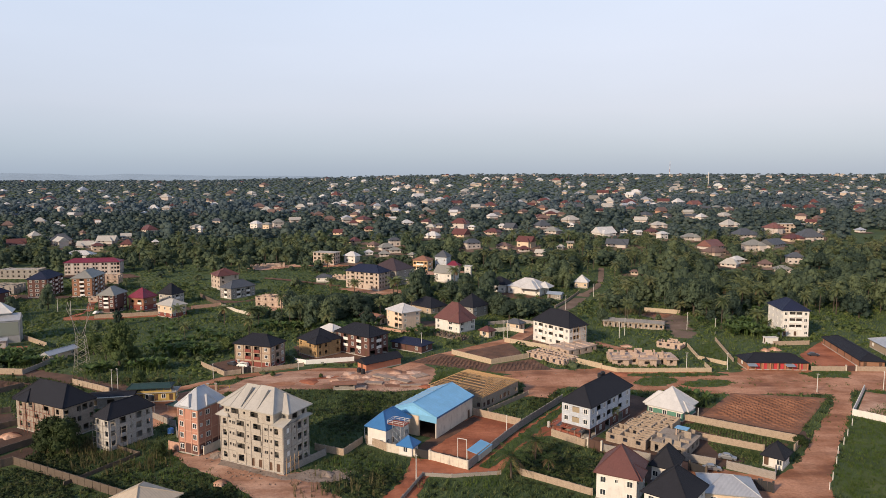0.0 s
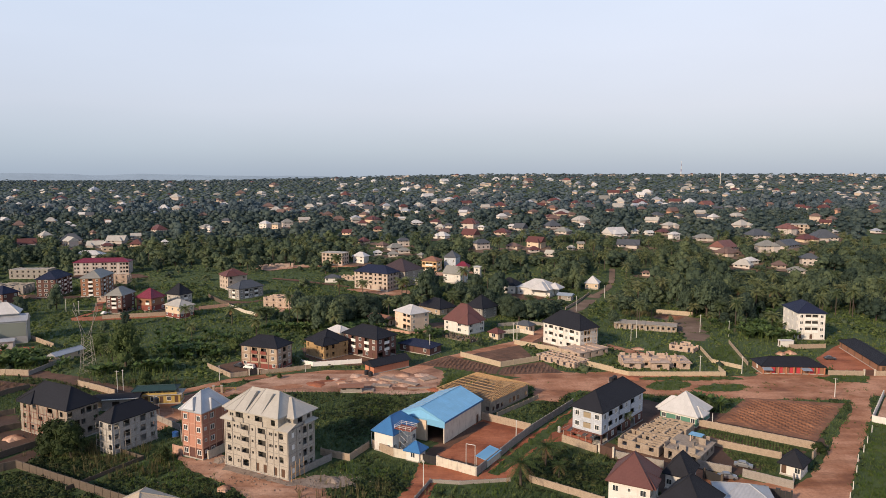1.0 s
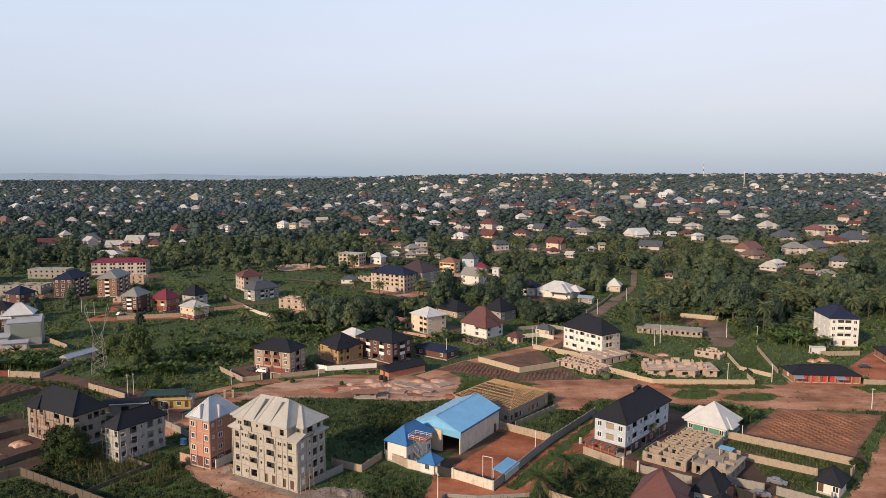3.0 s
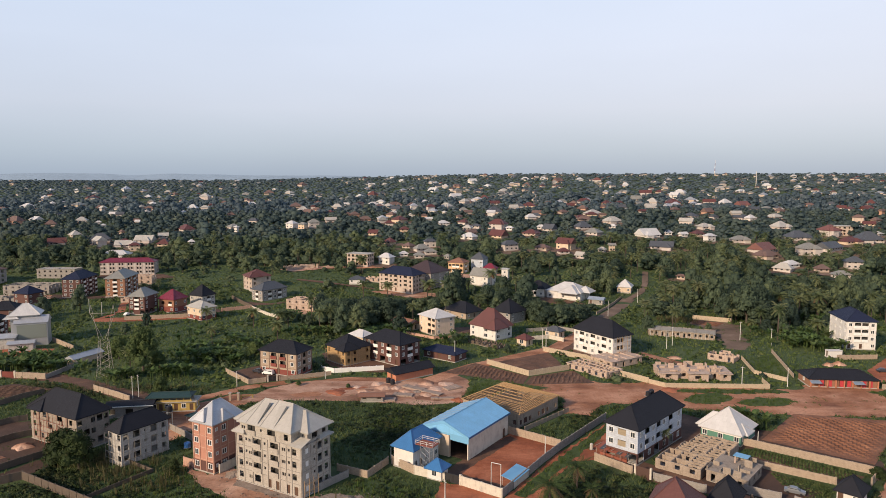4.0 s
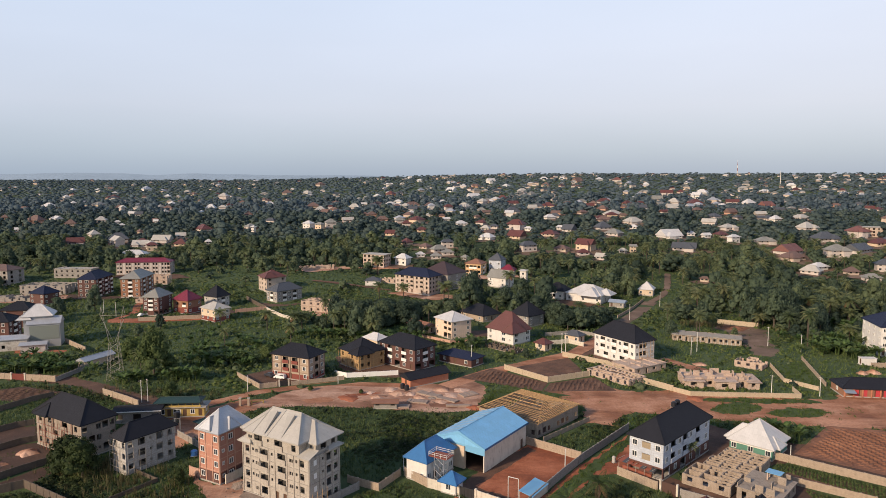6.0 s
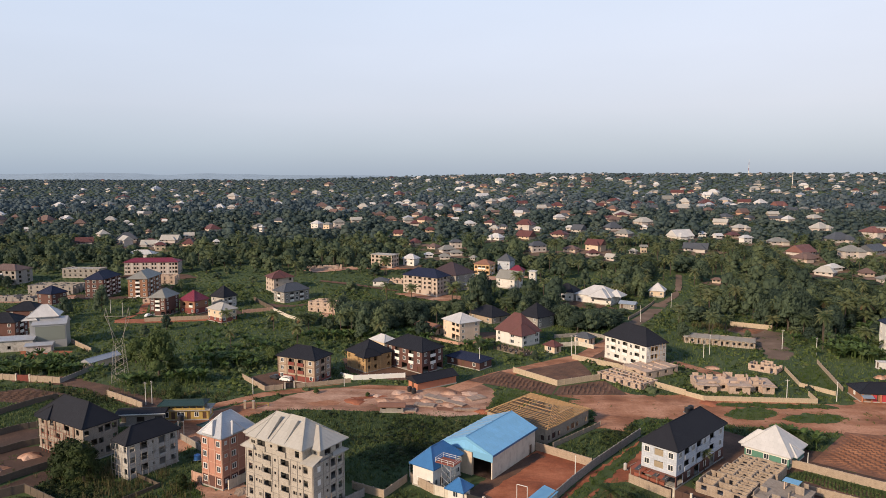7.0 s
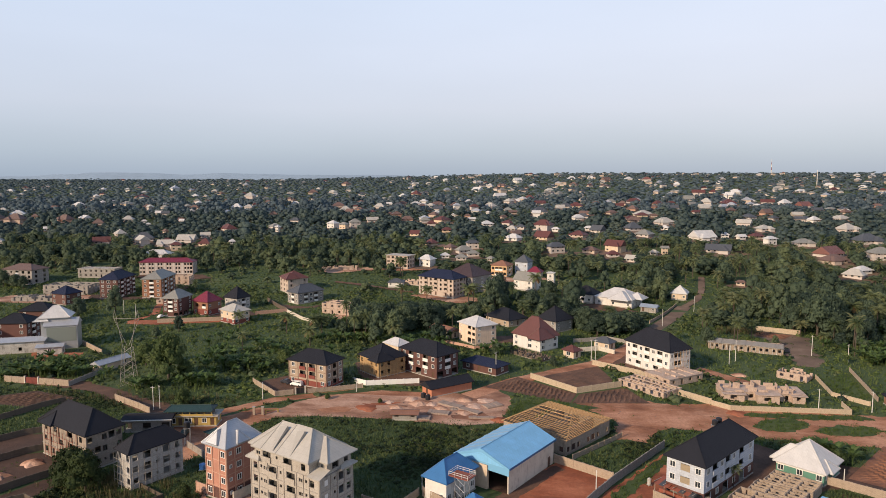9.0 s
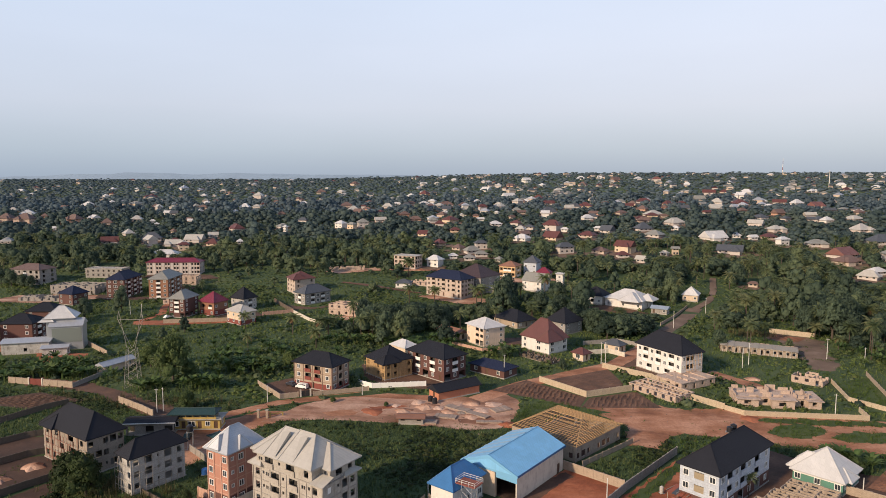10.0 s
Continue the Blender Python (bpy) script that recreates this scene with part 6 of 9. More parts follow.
# ---- yard walls ----
def yard_wall(pts, label, high=2.2, wall="wall_tan", group="", step=3.0, cap=0.07):
    """A block yard wall of panels between pillars; it steps from pillar to pillar."""
    b = root("yard_wall", pts[0][0], pts[0][1], gz(*pts[0]), 0, label, "yard wall", group)
    ox, oy, oz = pts[0][0], pts[0][1], gz(*pts[0])
    rnd = random.Random(int(abs(ox * 7 + oy * 13)))
    for n, ((x0, y0), (x1, y1)) in enumerate(zip(pts, pts[1:])):
        ln = math.hypot(x1 - x0, y1 - y0)
        k = max(1, round(ln / step))
        ang = math.degrees(math.atan2(y1 - y0, x1 - x0))
        for i in range(k):
            px, py = x0 + (x1 - x0) * i / k, y0 + (y1 - y0) * i / k
            z = gz(px, py) - oz
            key = ("panel", round(ln / k, 1), high, wall)
            o = part("panel", simple_mesh(key, wall, (0.1, ln / k - 0.1, -0.1, 0.1, -0.3, high)), None, b)
            o.matrix_basis = pose(px - ox, py - oy, z - 0.04 * rnd.random(), 0, rnd.uniform(-0.5, 0.5), ang)
            o = part("pillar", simple_mesh(("pillar", high, wall), wall, (-0.16, 0.16, -0.17, 0.17, -0.3, high + cap)), None, b)
            o.matrix_basis = pose(px - ox, py - oy, z, 0, 0, ang)
            TAKEN.append((px + (x1 - x0) / k / 2, py + (y1 - y0) / k / 2, 1.3))
    o = part("pillar", simple_mesh(("pillar", high, wall), wall, (-0.16, 0.16, -0.17, 0.17, -0.3, high + cap)), None, b)
    o.matrix_basis = pose(pts[-1][0] - ox, pts[-1][1] - oy, gz(*pts[-1]) - oz)
    return b


T1, T2 = "weathered tan block yard wall with pillars", "whitish plastered yard wall with dirt streaks"
yard_wall([(-126, 163), (-115, 172.4), (-76, 152.9), (-58, 143)], "dark weathered block yard wall", 2.2, "wall_dark")
yard_wall([(-94.5, 160), (-84, 178.4), (-102.1, 188.6)], "thin grey block wall between overgrown plots", 1.0, "wall_dark")
yard_wall([(-192, 257.5), (-183.2, 256.8)], "pale yard wall along a brown road", 2.4)
yard_wall([(-177.2, 256.3), (-164.5, 255.3)], "pale yard wall along a brown road", 2.4)
yard_wall([(-164.5, 255.3), (-163, 274.8), (-172, 279)], T1, 1.8, "grey_block")
yard_wall([(-138, 243), (-125, 235.8), (-119, 232)], T1)
yard_wall([(-77.6, 183), (-68.7, 178.9)], "pink plastered yard wall with pale pillars", 2.4, "pinkwall")
yard_wall([(-66.2, 178.7), (-62.5, 186)], T2, 2.4, "wall_white")
yard_wall([(-38.9, 169.4), (-32.5, 178.5)], "grey block wall with scaffolding beside flats", 2.0, "grey_block")
yard_wall([(-36, 182), (-27.5, 178.1), (-23.4, 187)], T1, 2.0)
yard_wall([(-22.3, 187), (-15.7, 181)], T1, 2.4)
yard_wall([(-15.7, 181), (-8.2, 177.7)], "cream plastered yard wall by a gate", 2.5, "wall_white")
yard_wall([(-3.2, 175.3), (6.5, 169.2)], "cream plastered yard wall by a gate", 2.5, "wall_white")
yard_wall([(6.5, 169.2), (18.1, 189.7), (24.6, 200.3), (41, 224)], "long grey-brown block yard wall", 2.3, "grey_block")
yard_wall([(9.8, 210.3), (23.9, 200.6)], T1, 2.4)
yard_wall([(-10.6, 150), (-5.2, 165.4), (2.3, 164.4), (14.9, 166.4)], "low grey wall beside the dirt drive", 1.0, "grey_block")
yard_wall([(14.8, 212.6), (30.2, 230.6)], "tan block wall beside the unfinished hall", 1.5)
yard_wall([(20, 166), (26, 161.8), (36, 154.7)], T1, 1.8)
yard_wall([(32.4, 192.3), (40.5, 184.4)], T1, 2.2)
yard_wall([(45.2, 180.8), (56, 174.5)], "grey-brown weathered block yard wall", 2.2, "grey_block")
yard_wall([(76, 206), (104, 186.8), (98.5, 180.8)], T1, 2.2)
yard_wall([(74, 191), (90, 181)], T1, 2.0)
yard_wall([(65.5, 175), (72.4, 171.3)], "grey-brown weathered block yard wall", 2.2, "grey_block")
yard_wall([(75, 169.8), (84.3, 163.1), (86.5, 167)], "grey-brown weathered block yard wall", 2.2, "grey_block")
yard_wall([(175, 190), (139, 203.3), (132.7, 210), (152, 235)], "white plastered compound wall", 2.2, "white")
yard_wall([(147, 260.6), (160, 260)], T1, 2.0)
yard_wall([(165, 260), (190, 259)], T1, 2.0)
yard_wall([(4, 286), (20, 270.2), (36.6, 279.8)], "clean tan block wall round a soil lot", 2.2, "sandwall")
yard_wall([(29, 308), (46, 295), (54, 274), (64, 263.5)], "clean tan block wall along a road", 2.2, "sandwall")
yard_wall([(64, 263.5), (69, 258.6), (106.4, 259.2), (107, 267)], "clean tan block wall in front of a building site", 1.7, "sandwall")
yard_wall([(129, 311), (121.5, 274)], T1, 1.6)
yard_wall([(111.5, 299), (108.5, 278), (116.5, 268.5)], "clean tan block wall round a grass plot", 1.6, "sandwall")
yard_wall([(-98.8, 267.5), (-85, 253.8), (-79.5, 256.5)], T1, 1.9)
yard_wall([(-74.7, 258.6), (-57, 267)], T1, 1.6)
yard_wall([(-62, 273), (-56.4, 269.9), (-37.5, 275)], "white fence wall in front of a house", 1.9, "trim")
yard_wall([(116.5, 381.5), (134, 373.5)], "broken tan block wall at the edge of a wood", 2.4, "sandwall")
yard_wall([(-199.5, 313), (-180.5, 298.5)], T1, 2.2)
yard_wall([(-191, 361), (-159, 371)], T1, 2.2)
yard_wall([(-148, 388), (-134, 397.8)], "reddish yard wall by houses", 2.0, "pinkwall")
yard_wall([(-133, 396.6), (-117.5, 377.7), (-103.7, 366.4)], "pale wall along a grassy slope", 1.8, "wall_white")
yard_wall([(-157, 428), (-140.7, 406), (-134, 398.5)], "dark weathered yard wall behind houses", 2.4, "wall_dark")
yard_wall([(152, 301.5), (169, 303)], T1, 2.0)
yard_wall([(-93, 207.6), (-82.5, 199.5), (-78.5, 191)], "grey plot wall", 2.0, "grey_block")
yard_wall([(-165, 214), (-158, 233), (-153.8, 239)], "dark weathered plot wall", 1.9, "wall_dark")
yard_wall([(-154, 198), (-145.9, 210), (-142, 213)], "dark weathered plot wall", 1.9, "wall_dark")
yard_wall([(-143, 186), (-135.5, 198), (-132, 201)], "dark weathered plot wall", 1.9, "wall_dark")
yard_wall([(-130, 166), (-121.9, 181.2), (-118.3, 186.6)], "dark weathered plot wall", 1.9, "wall_dark")
yard_wall([(-35.2, 338.1), (-20.9, 327.7), (-10, 333)], "pinkish balustrade wall round a peach house", 1.3, "pinkwall", step=1.6)
yard_wall([(24, 345), (40, 352), (50, 345)], "weathered grey yard wall", 1.8, "grey_block")
yard_wall([(22, 327), (34, 332), (40, 326)], T2, 2.0, "wall_white")
yard_wall([(66.5, 391.5), (76.5, 411), (90, 440)], "brown block wall along the road", 1.6, "wall_tan")


def gate(x, y, rot, w, h, label, mat="gate_black", post="wall_white"):
    b = root("gate", x, y, 0, rot, label, "gate")
    for s in (-1, 1):
        part("gate_post", boxes((s * w / 2 - 0.25, s * w / 2 + 0.25, -0.25, 0.25, -0.2, h + 0.4)), post, b)
        part("leaf", boxes((min(0.03 * s, s * (w / 2 - 0.27)), max(0.03 * s, s * (w / 2 - 0.27)), -0.05, 0.05, 0.1, h), *[(s * (0.35 + 0.4 * k) - 0.04, s * (0.35 + 0.4 * k) + 0.04, -0.09, 0.09, 0.12, h - 0.02) for k in range(int(w / 2 / 0.4) - 1)]), mat, b)
    return b


gate(-5.7, 176.5, -26, 4.6, 2.4, "black steel gate between cream pillars")
gate(42.9, 182.6, -38, 4.2, 2.6, "dark brown steel gate", "gate_brown")
gate(162.4, 260, 0, 4.0, 2.2, "dark steel gate by the shops", "gate_brown")
gate(-77.2, 257.6, 27, 3.4, 2.2, "dark steel gate of the tan flats")
gate(-180.2, 256.5, -4.5, 5.8, 2.4, "red sheet gate in a yard wall", "red")


gate(76.4, 158.0, -28, 2.6, 2.6, "black sheet gate in a yard front", post="gate_black")
gate(79.2, 156.6, -28, 2.6, 2.6, "black sheet gate in a yard front", post="gate_black")
gate(66.2, 167.0, -50, 4.8, 2.4, "black sheet gate beside a parked car", post="wall_dark")
# ---- poles, masts ----
def pole(x, y, high, label="pale concrete street pole", arm=True, lean=0.0, mat="whitepost"):
    b = root("street_pole", x, y, gz(x, y), random.uniform(0, 360), label, "pole")
    part("shaft", tubes(((0, 0, -0.3), (lean, 0, high), 0.15, 0.09), n=8), mat, b)
    if arm:
        part("crossarm", tubes(((lean - 0.7, 0, high - 0.35), (lean + 0.7, 0, high - 0.35), 0.05, 0.05), n=6), mat, b)
    return b


for px, py, ph in ((-6.8, 163, 7), (18.8, 191, 7), (134.2, 233.6, 7), (159.6, 236, 7), (-119.6, 235.4, 8), (-118.2, 236.8, 8), (84.7, 315.5, 8), (88.7, 320.8, 9), (123.8, 333.7, 9), (134, 323.7, 8), (29.1, 314, 9), (30.8, 314.4, 9), (71.8, 386, 9), (97, 426, 9), (-9.5, 289, 9), (-88, 250, 6), (-58, 262, 4), (98, 263, 7), (114, 262, 7), (-210, 372, 8), (-222, 380, 8)):
    pole(px, py, ph)
for px, py, ph in ((-23, 190, 3.5), (120.5, 192.5, 2.2), (115.5, 186, 2.2), (110, 179.5, 2.2), (105.5, 172.5, 2.2), (99, 163, 2.2), (95, 157.5, 2.0), (127, 201, 2.2), (77, 212, 3.2), (79, 210, 3.0), (82, 208.5, 3.0)):
    pole(px, py, ph, "short pale fence post", False)


def pylon(x, y, high, wide):
    """A lattice power mast: a tapering body of four legs to a narrow waist, then two spread arms joined by a cross-beam."""
    b = root("power_pylon", x, y, gz(x, y), 12, "thin rusty grey steel lattice power mast standing in shrubs", "pylon")
    waist = high * 0.58

    def half(z):
        return wide + (1.5 - wide) * z / waist
    zs = np.linspace(0, waist, 7)
    for sx in (-1, 1):
        for sy in (-1, 1):
            part("leg", polytube([(sx * half(z), sy * half(z) * 0.8, z) for z in zs], 0.075), "pylon_steel", b)
        tip = wide * 1.55
        part("arm", polytube([(sx * 1.5, -0.4, waist), (sx * (tip - 0.7), -0.3, high)], 0.068), "pylon_steel", b)
        part("arm", polytube([(sx * 0.2, 0.4, waist), (sx * (tip + 0.5), 0.3, high)], 0.068), "pylon_steel", b)
        part("horn", polytube([(sx * (tip - 0.7), 0, high), (sx * tip, 0, high + 3.2)], 0.075), "pylon_steel", b)
        part("horn", polytube([(sx * (tip + 0.5), 0, high), (sx * tip, 0, high + 3.2)], 0.075), "pylon_steel", b)
        for k in range(5):
            f0, f1 = k / 5, (k + 1) / 5
            part("brace", polytube([(sx * (1.5 + (tip - 2.2) * f0), -0.35, waist + (high - waist) * f0), (sx * (0.2 + (tip + 0.3) * f1), 0.35, waist + (high - waist) * f1)], 0.036, 4), "pylon_steel", b)
    for z0, z1 in zip(zs, zs[1:]):
        for s in (-1, 1):
            part("brace", polytube([(-half(z0), s * half(z0) * 0.8, z0), (half(z1), s * half(z1) * 0.8, z1)], 0.036, 4), "pylon_steel", b)
            part("brace", polytube([(half(z0), s * half(z0) * 0.8, z0), (-half(z1), s * half(z1) * 0.8, z1)], 0.036, 4), "pylon_steel", b)
            part("brace", polytube([(s * half(z0), -half(z0) * 0.8, z0), (s * half(z1), half(z1) * 0.8, z1)], 0.036, 4), "pylon_steel", b)
    part("crossbeam", polytube([(-wide * 1.6, 0, high), (wide * 1.6, 0, high)], 0.075), "pylon_steel", b)
    return b


M["pylon_steel"] = plain("weathered_mast_steel", (0.36, 0.33, 0.28), 0.7, 0.2)
pylon(-143.2, 259.5, 25, 2.6)
mast = root("radio_mast", 690, 2050, gz(690, 2050), 10, "far red and white radio mast on the ridge", "mast")
for k in range(6):
    part("section", tubes(((0, 0, k * 8), (0, 0, k * 8 + 8), 1.4 - 0.18 * k, 1.25 - 0.18 * k), n=6), "red" if k % 2 == 0 else "white", mast)
mast2 = root("radio_mast", 560, 1420, gz(560, 1420), 10, "far grey radio mast among houses", "mast")
part("section", tubes(((0, 0, 0), (0, 0, 30), 0.9, 0.4), n=6), "white", mast2)


# ---- vehicles ----
def car(x, y, rot, paint, label, van=False, z=0.0):
    b = root("van" if van else "car", x, y, z + 0.1, rot, label, "van" if van else "car")
    ln, wd, hh = (4.7, 1.8, 1.95) if van else (4.6, 1.8, 1.65)
    prof = [(-ln / 2, 0.35), (-ln / 2, 0.95), (-ln / 2 + 0.25, hh - 0.05), (ln / 2 - 1.3, hh), (ln / 2 - 0.6, 1.1), (ln / 2, 0.9), (ln / 2, 0.35)] if van else [(-ln / 2, 0.35), (-ln / 2, 0.95), (-ln / 2 + 0.7, 1.0), (-ln / 2 + 1.3, hh), (ln / 2 - 1.9, hh), (ln / 2 - 1.1, 1.02), (ln / 2, 0.85), (ln / 2, 0.35)]
    bm = bmesh.new()
    sides = [[bm.verts.new((px, s * wd / 2 * (0.86 if pz > 1.2 else 1), pz)) for px, pz in prof] for s in (-1, 1)]
    bm.faces.new(sides[0])
    bm.faces.new(sides[1][::-1])
    for i in range(len(prof)):
        j = (i + 1) % len(prof)
        bm.faces.new((sides[0][i], sides[1][i], sides[1][j], sides[0][j]))
    bmesh.ops.bevel(bm, geom=list(bm.edges), offset=0.06, segments=2, affect="EDGES")
    part("body", bm, paint, b)
    x0, x1 = (-ln / 2 + 0.35, ln / 2 - 1.25) if van else (-ln / 2 + 1.15, ln / 2 - 1.75)
    for s in (-1, 1):
        part("side_window", boxes((x0, x1, s * wd / 2 * 0.90 - 0.02, s * wd / 2 * 0.90 + 0.02, 1.08, hh - 0.16)), "glass", b)
        for wx in (-ln / 2 + 0.85, ln / 2 - 0.85):
            part("wheel", tubes(((wx, s * (wd / 2 - 0.2), 0.32), (wx, s * (wd / 2 + 0.02), 0.32), 0.33, 0.33), n=14), "tank_black", b)
    bm = bmesh.new()
    a = (ln / 2 - (1.25 if van else 1.85), hh - 0.1)
    c = (ln / 2 - (0.62 if van else 1.12), 1.14)
    bm.faces.new([bm.verts.new(p) for p in ((a[0] + 0.06, -wd * 0.38, a[1]), (c[0] + 0.06, -wd * 0.43, c[1]), (c[0] + 0.06, wd * 0.43, c[1]), (a[0] + 0.06, wd * 0.38, a[1]))])
    part("windscreen", bm, "glass", b)
    for s in (-1, 1):
        part("headlight", boxes((ln / 2 - 0.04, ln / 2 + 0.02, s * 0.6 - 0.16, s * 0.6 + 0.16, 0.68, 0.84)), "trim", b)
    return b


M["paint_silver"] = plain("silver_car_paint", (0.27, 0.28, 0.30), 0.3, 0.5, 0.05)
M["paint_white"] = plain("white_car_paint", (0.78, 0.78, 0.76), 0.3, 0, 0.04)
M["paint_dark"] = plain("dark_car_paint", (0.05, 0.055, 0.07), 0.3, 0.2, 0.05)
M["paint_green"] = plain("dark_green_car_paint", (0.035, 0.06, 0.05), 0.3, 0.2, 0.05)
car(70.5, 168.6, -12, "paint_silver", "silver car parked beside a yard wall")
car(77.5, 175.5, -28, "paint_silver", "pale car parked behind a yard wall")
car(-81.5, 266.0, 165, "paint_white", "white minibus in a walled yard", True)
car(-86.5, 268.5, 150, "paint_dark", "dark pickup in a walled yard")
car(-98.5, 216.5, 100, "paint_green", "dark green car on a dirt forecourt")
car(160.0, 283.0, -10, "paint_dark", "dark car in the red yard by the shops")
car(-196.5, 374.0, 80, "paint_white", "white car beside brown flats")


# ---- yard heaps and materials ----
def heap(x, y, r, h, material, label, category="sand heap"):
    b = bmesh.new()
    n = 18
    top = b.verts.new((0, 0, h))
    prev = None
    rings = []
    for k in range(1, 5):
        f = k / 4
        ring = []
        for i in range(n):
            a = 2 * math.pi * i / n
            rr = r * f * (1 + 0.55 * noise.noise((math.cos(a) * 1.6 + x, math.sin(a) * 1.6 + y, f)))
            ring.append(b.verts.new((rr * math.cos(a), rr * math.sin(a), h * (1 - f ** 1.4) - (0.1 if k == 4 else 0) + 0.22 * h * noise.noise((i * 0.7, k * 0.9, x)))))
        rings.append(ring)
    for i in range(n):
        b.faces.new((top, rings[0][i], rings[0][(i + 1) % n]))
        for k in range(3):
            b.faces.new((rings[k][i], rings[k + 1][i], rings[k + 1][(i + 1) % n], rings[k][(i + 1) % n]))
    me = bpy.data.meshes.new("earth_mound")
    b.to_mesh(me)
    b.free()
    me.materials.append(M[material])
    ob = new("earth_mound", me)
    ob.matrix_basis = pose(x, y, gz(x, y) + 0.06)
    TAKEN.append((x, y, r))
    return tagged(ob, label, category)


HEAPS = ((-33.5, 253, 3.0, 1.5, "dirt_pale"), (-40.5, 248, 2.6, 1.1, "dirt_pale"), (-19, 258, 2.6, 1.3, "dirt_pale"), (-26, 249, 1.8, 1.0, "dirt_pale"), (-50, 246, 3.2, 0.7, "dirt_red"), (-18, 246, 2.4, 0.8, "dirt_pale"), (-56, 161, 2.0, 0.9, "dirt_pale"), (-128.7, 192.4, 3.0, 1.1, "dirt_pale"), (-131.5, 184, 2.6, 0.8, "dirt_pale"), (148, 293, 2.6, 1.5, "dirt_pale"), (143.5, 292, 2.2, 1.1, "dirt_pale"), (-6, 240, 2.2, 0.9, "dirt_red"), (-62, 178, 2.4, 1.0, "rubble"), (-30, 166, 2.0, 0.8, "rubble"), (84, 300, 3, 0.7, "dirt_pale"), (70, 256, 2.6, 0.7, "dirt_red"), (-37, 256.5, 2.2, 1.2, "sand"), (-29.5, 252, 1.6, 0.9, "sand"), (-23, 254, 2.0, 1.0, "sand"), (-15, 252, 2.4, 0.8, "sand"), (-44, 252.5, 1.7, 0.8, "sand"), (-12, 258, 2.2, 0.9, "sand"), (-9, 253, 1.5, 0.7, "sand"), (-21.5, 248.5, 1.4, 0.6, "rubble"))
for hx_, hy_, hr_, hh_, hm_ in HEAPS:
    heap(hx_, hy_, hr_ * (1.25 if 230 < hy_ < 262 else 1), hh_ * (0.6 if 230 < hy_ < 262 else 1), hm_, {"sand": "pinkish white heap of sharp sand", "dirt_pale": "pale heap of building sand", "dirt_red": "heap of red earth", "dirt_brown": "brown heap of loose soil", "rubble": "heap of grey rubble"}[hm_])


def stack(x, y, rot, w, d, h, n, mat, label):
    """A stack of blocks or sheets in rows."""
    b = root("block_stack", x, y, gz(x, y) + 0.05, rot, label, "block stack", "building materials in the yard")
    for i in range(n):
        part("block_course", boxes((-w / 2 + w * i / n + 0.03, -w / 2 + w * (i + 1) / n - 0.03, -d / 2, d / 2 + 0.2 * random.random(), 0, h * random.uniform(0.7, 1))), mat, b)
    return b


for sx_, sy_, sr_, sw_, sd_ in ((-37, 243, 10, 6, 4), (-23, 252, -30, 9, 3), (-16, 247, -32, 8, 2.5), (-9, 253, 35, 6, 4), (-26, 244, -8, 7, 3), (-12, 241, 5, 8, 1.5), (-30, 238.5, 0, 4, 3)):
    stack(sx_, sy_, sr_, sw_, sd_, 0.55, 6, "block_pile", "rows of dusty concrete blocks drying on the ground")
house("shed", "low broken shed with rusty sheet roof in the yard", -36.0, 238.0, 9.0, 5.0, 5, 1, ["o.o"], ["o"], "grey_block", "r_rust", rise=0.5, rh=1.6, hip=0)
tank(-33.2, 258.6, 0, 0.9, 1.6, 0.0, "black plastic water tank beside an orange shed")
tank(-31.4, 256.6, 0, 0.9, 1.6, 0.0, "black plastic water tank beside an orange shed")
tank(-94.0, 209.5, 0, 0.9, 1.6, 5.0, "black water tank on a tall steel stand")
tank(32.6, 199.4, 0, 0.5, 1.5, 0.2, "grey plastic water tank by white flats", "lightgrey")
bl = root("roof_shelter", 68.6, 185.6, 3.15, -38, "small blue sheet roof on block piers over a raw deck", "shelter")
for sx in (-1, 1):
    for sy in (-1, 1):
        part("pier", boxes((sx * 1.3 - 0.15, sx * 1.3 + 0.15, sy * 1.0 - 0.15, sy * 1.0 + 0.15, 0, 1.9)), "sand_block", bl)
part("roof", boxes((-1.8, 1.8, -1.4, 1.4, 1.9, 2.0)), "r_blue", bl)
tank(22.5, 203, 0, 0.8, 1.5, 0.0, "black water tank beside a yard wall")


# ---- scaffolding of raw poles ----
def scaffold(x, y, rot, w, h, label, mat="wood"):
    b = root("scaffold", x, y, 0, rot, label, "scaffold")
    for k in range(int(w / 1.6) + 1):
        u = -w / 2 + 1.6 * k
        part("upright", tubes(((u, 0, 0), (u + random.uniform(-0.1, 0.1), 0, h), 0.06, 0.05), n=5), mat, b)
    for k in range(1, int(h / 1.8) + 1):
        part("ledger", tubes(((-w / 2, 0.05, k * 1.8), (w / 2, 0.05, k * 1.8 + 0.1), 0.05, 0.05), n=5), mat, b)
    return b


def beside(cx, cy, rot, lx, ly):
    p = pose(cx, cy, 0, 0, 0, rot) @ Vector((lx, ly, 0))
    return p.x, p.y


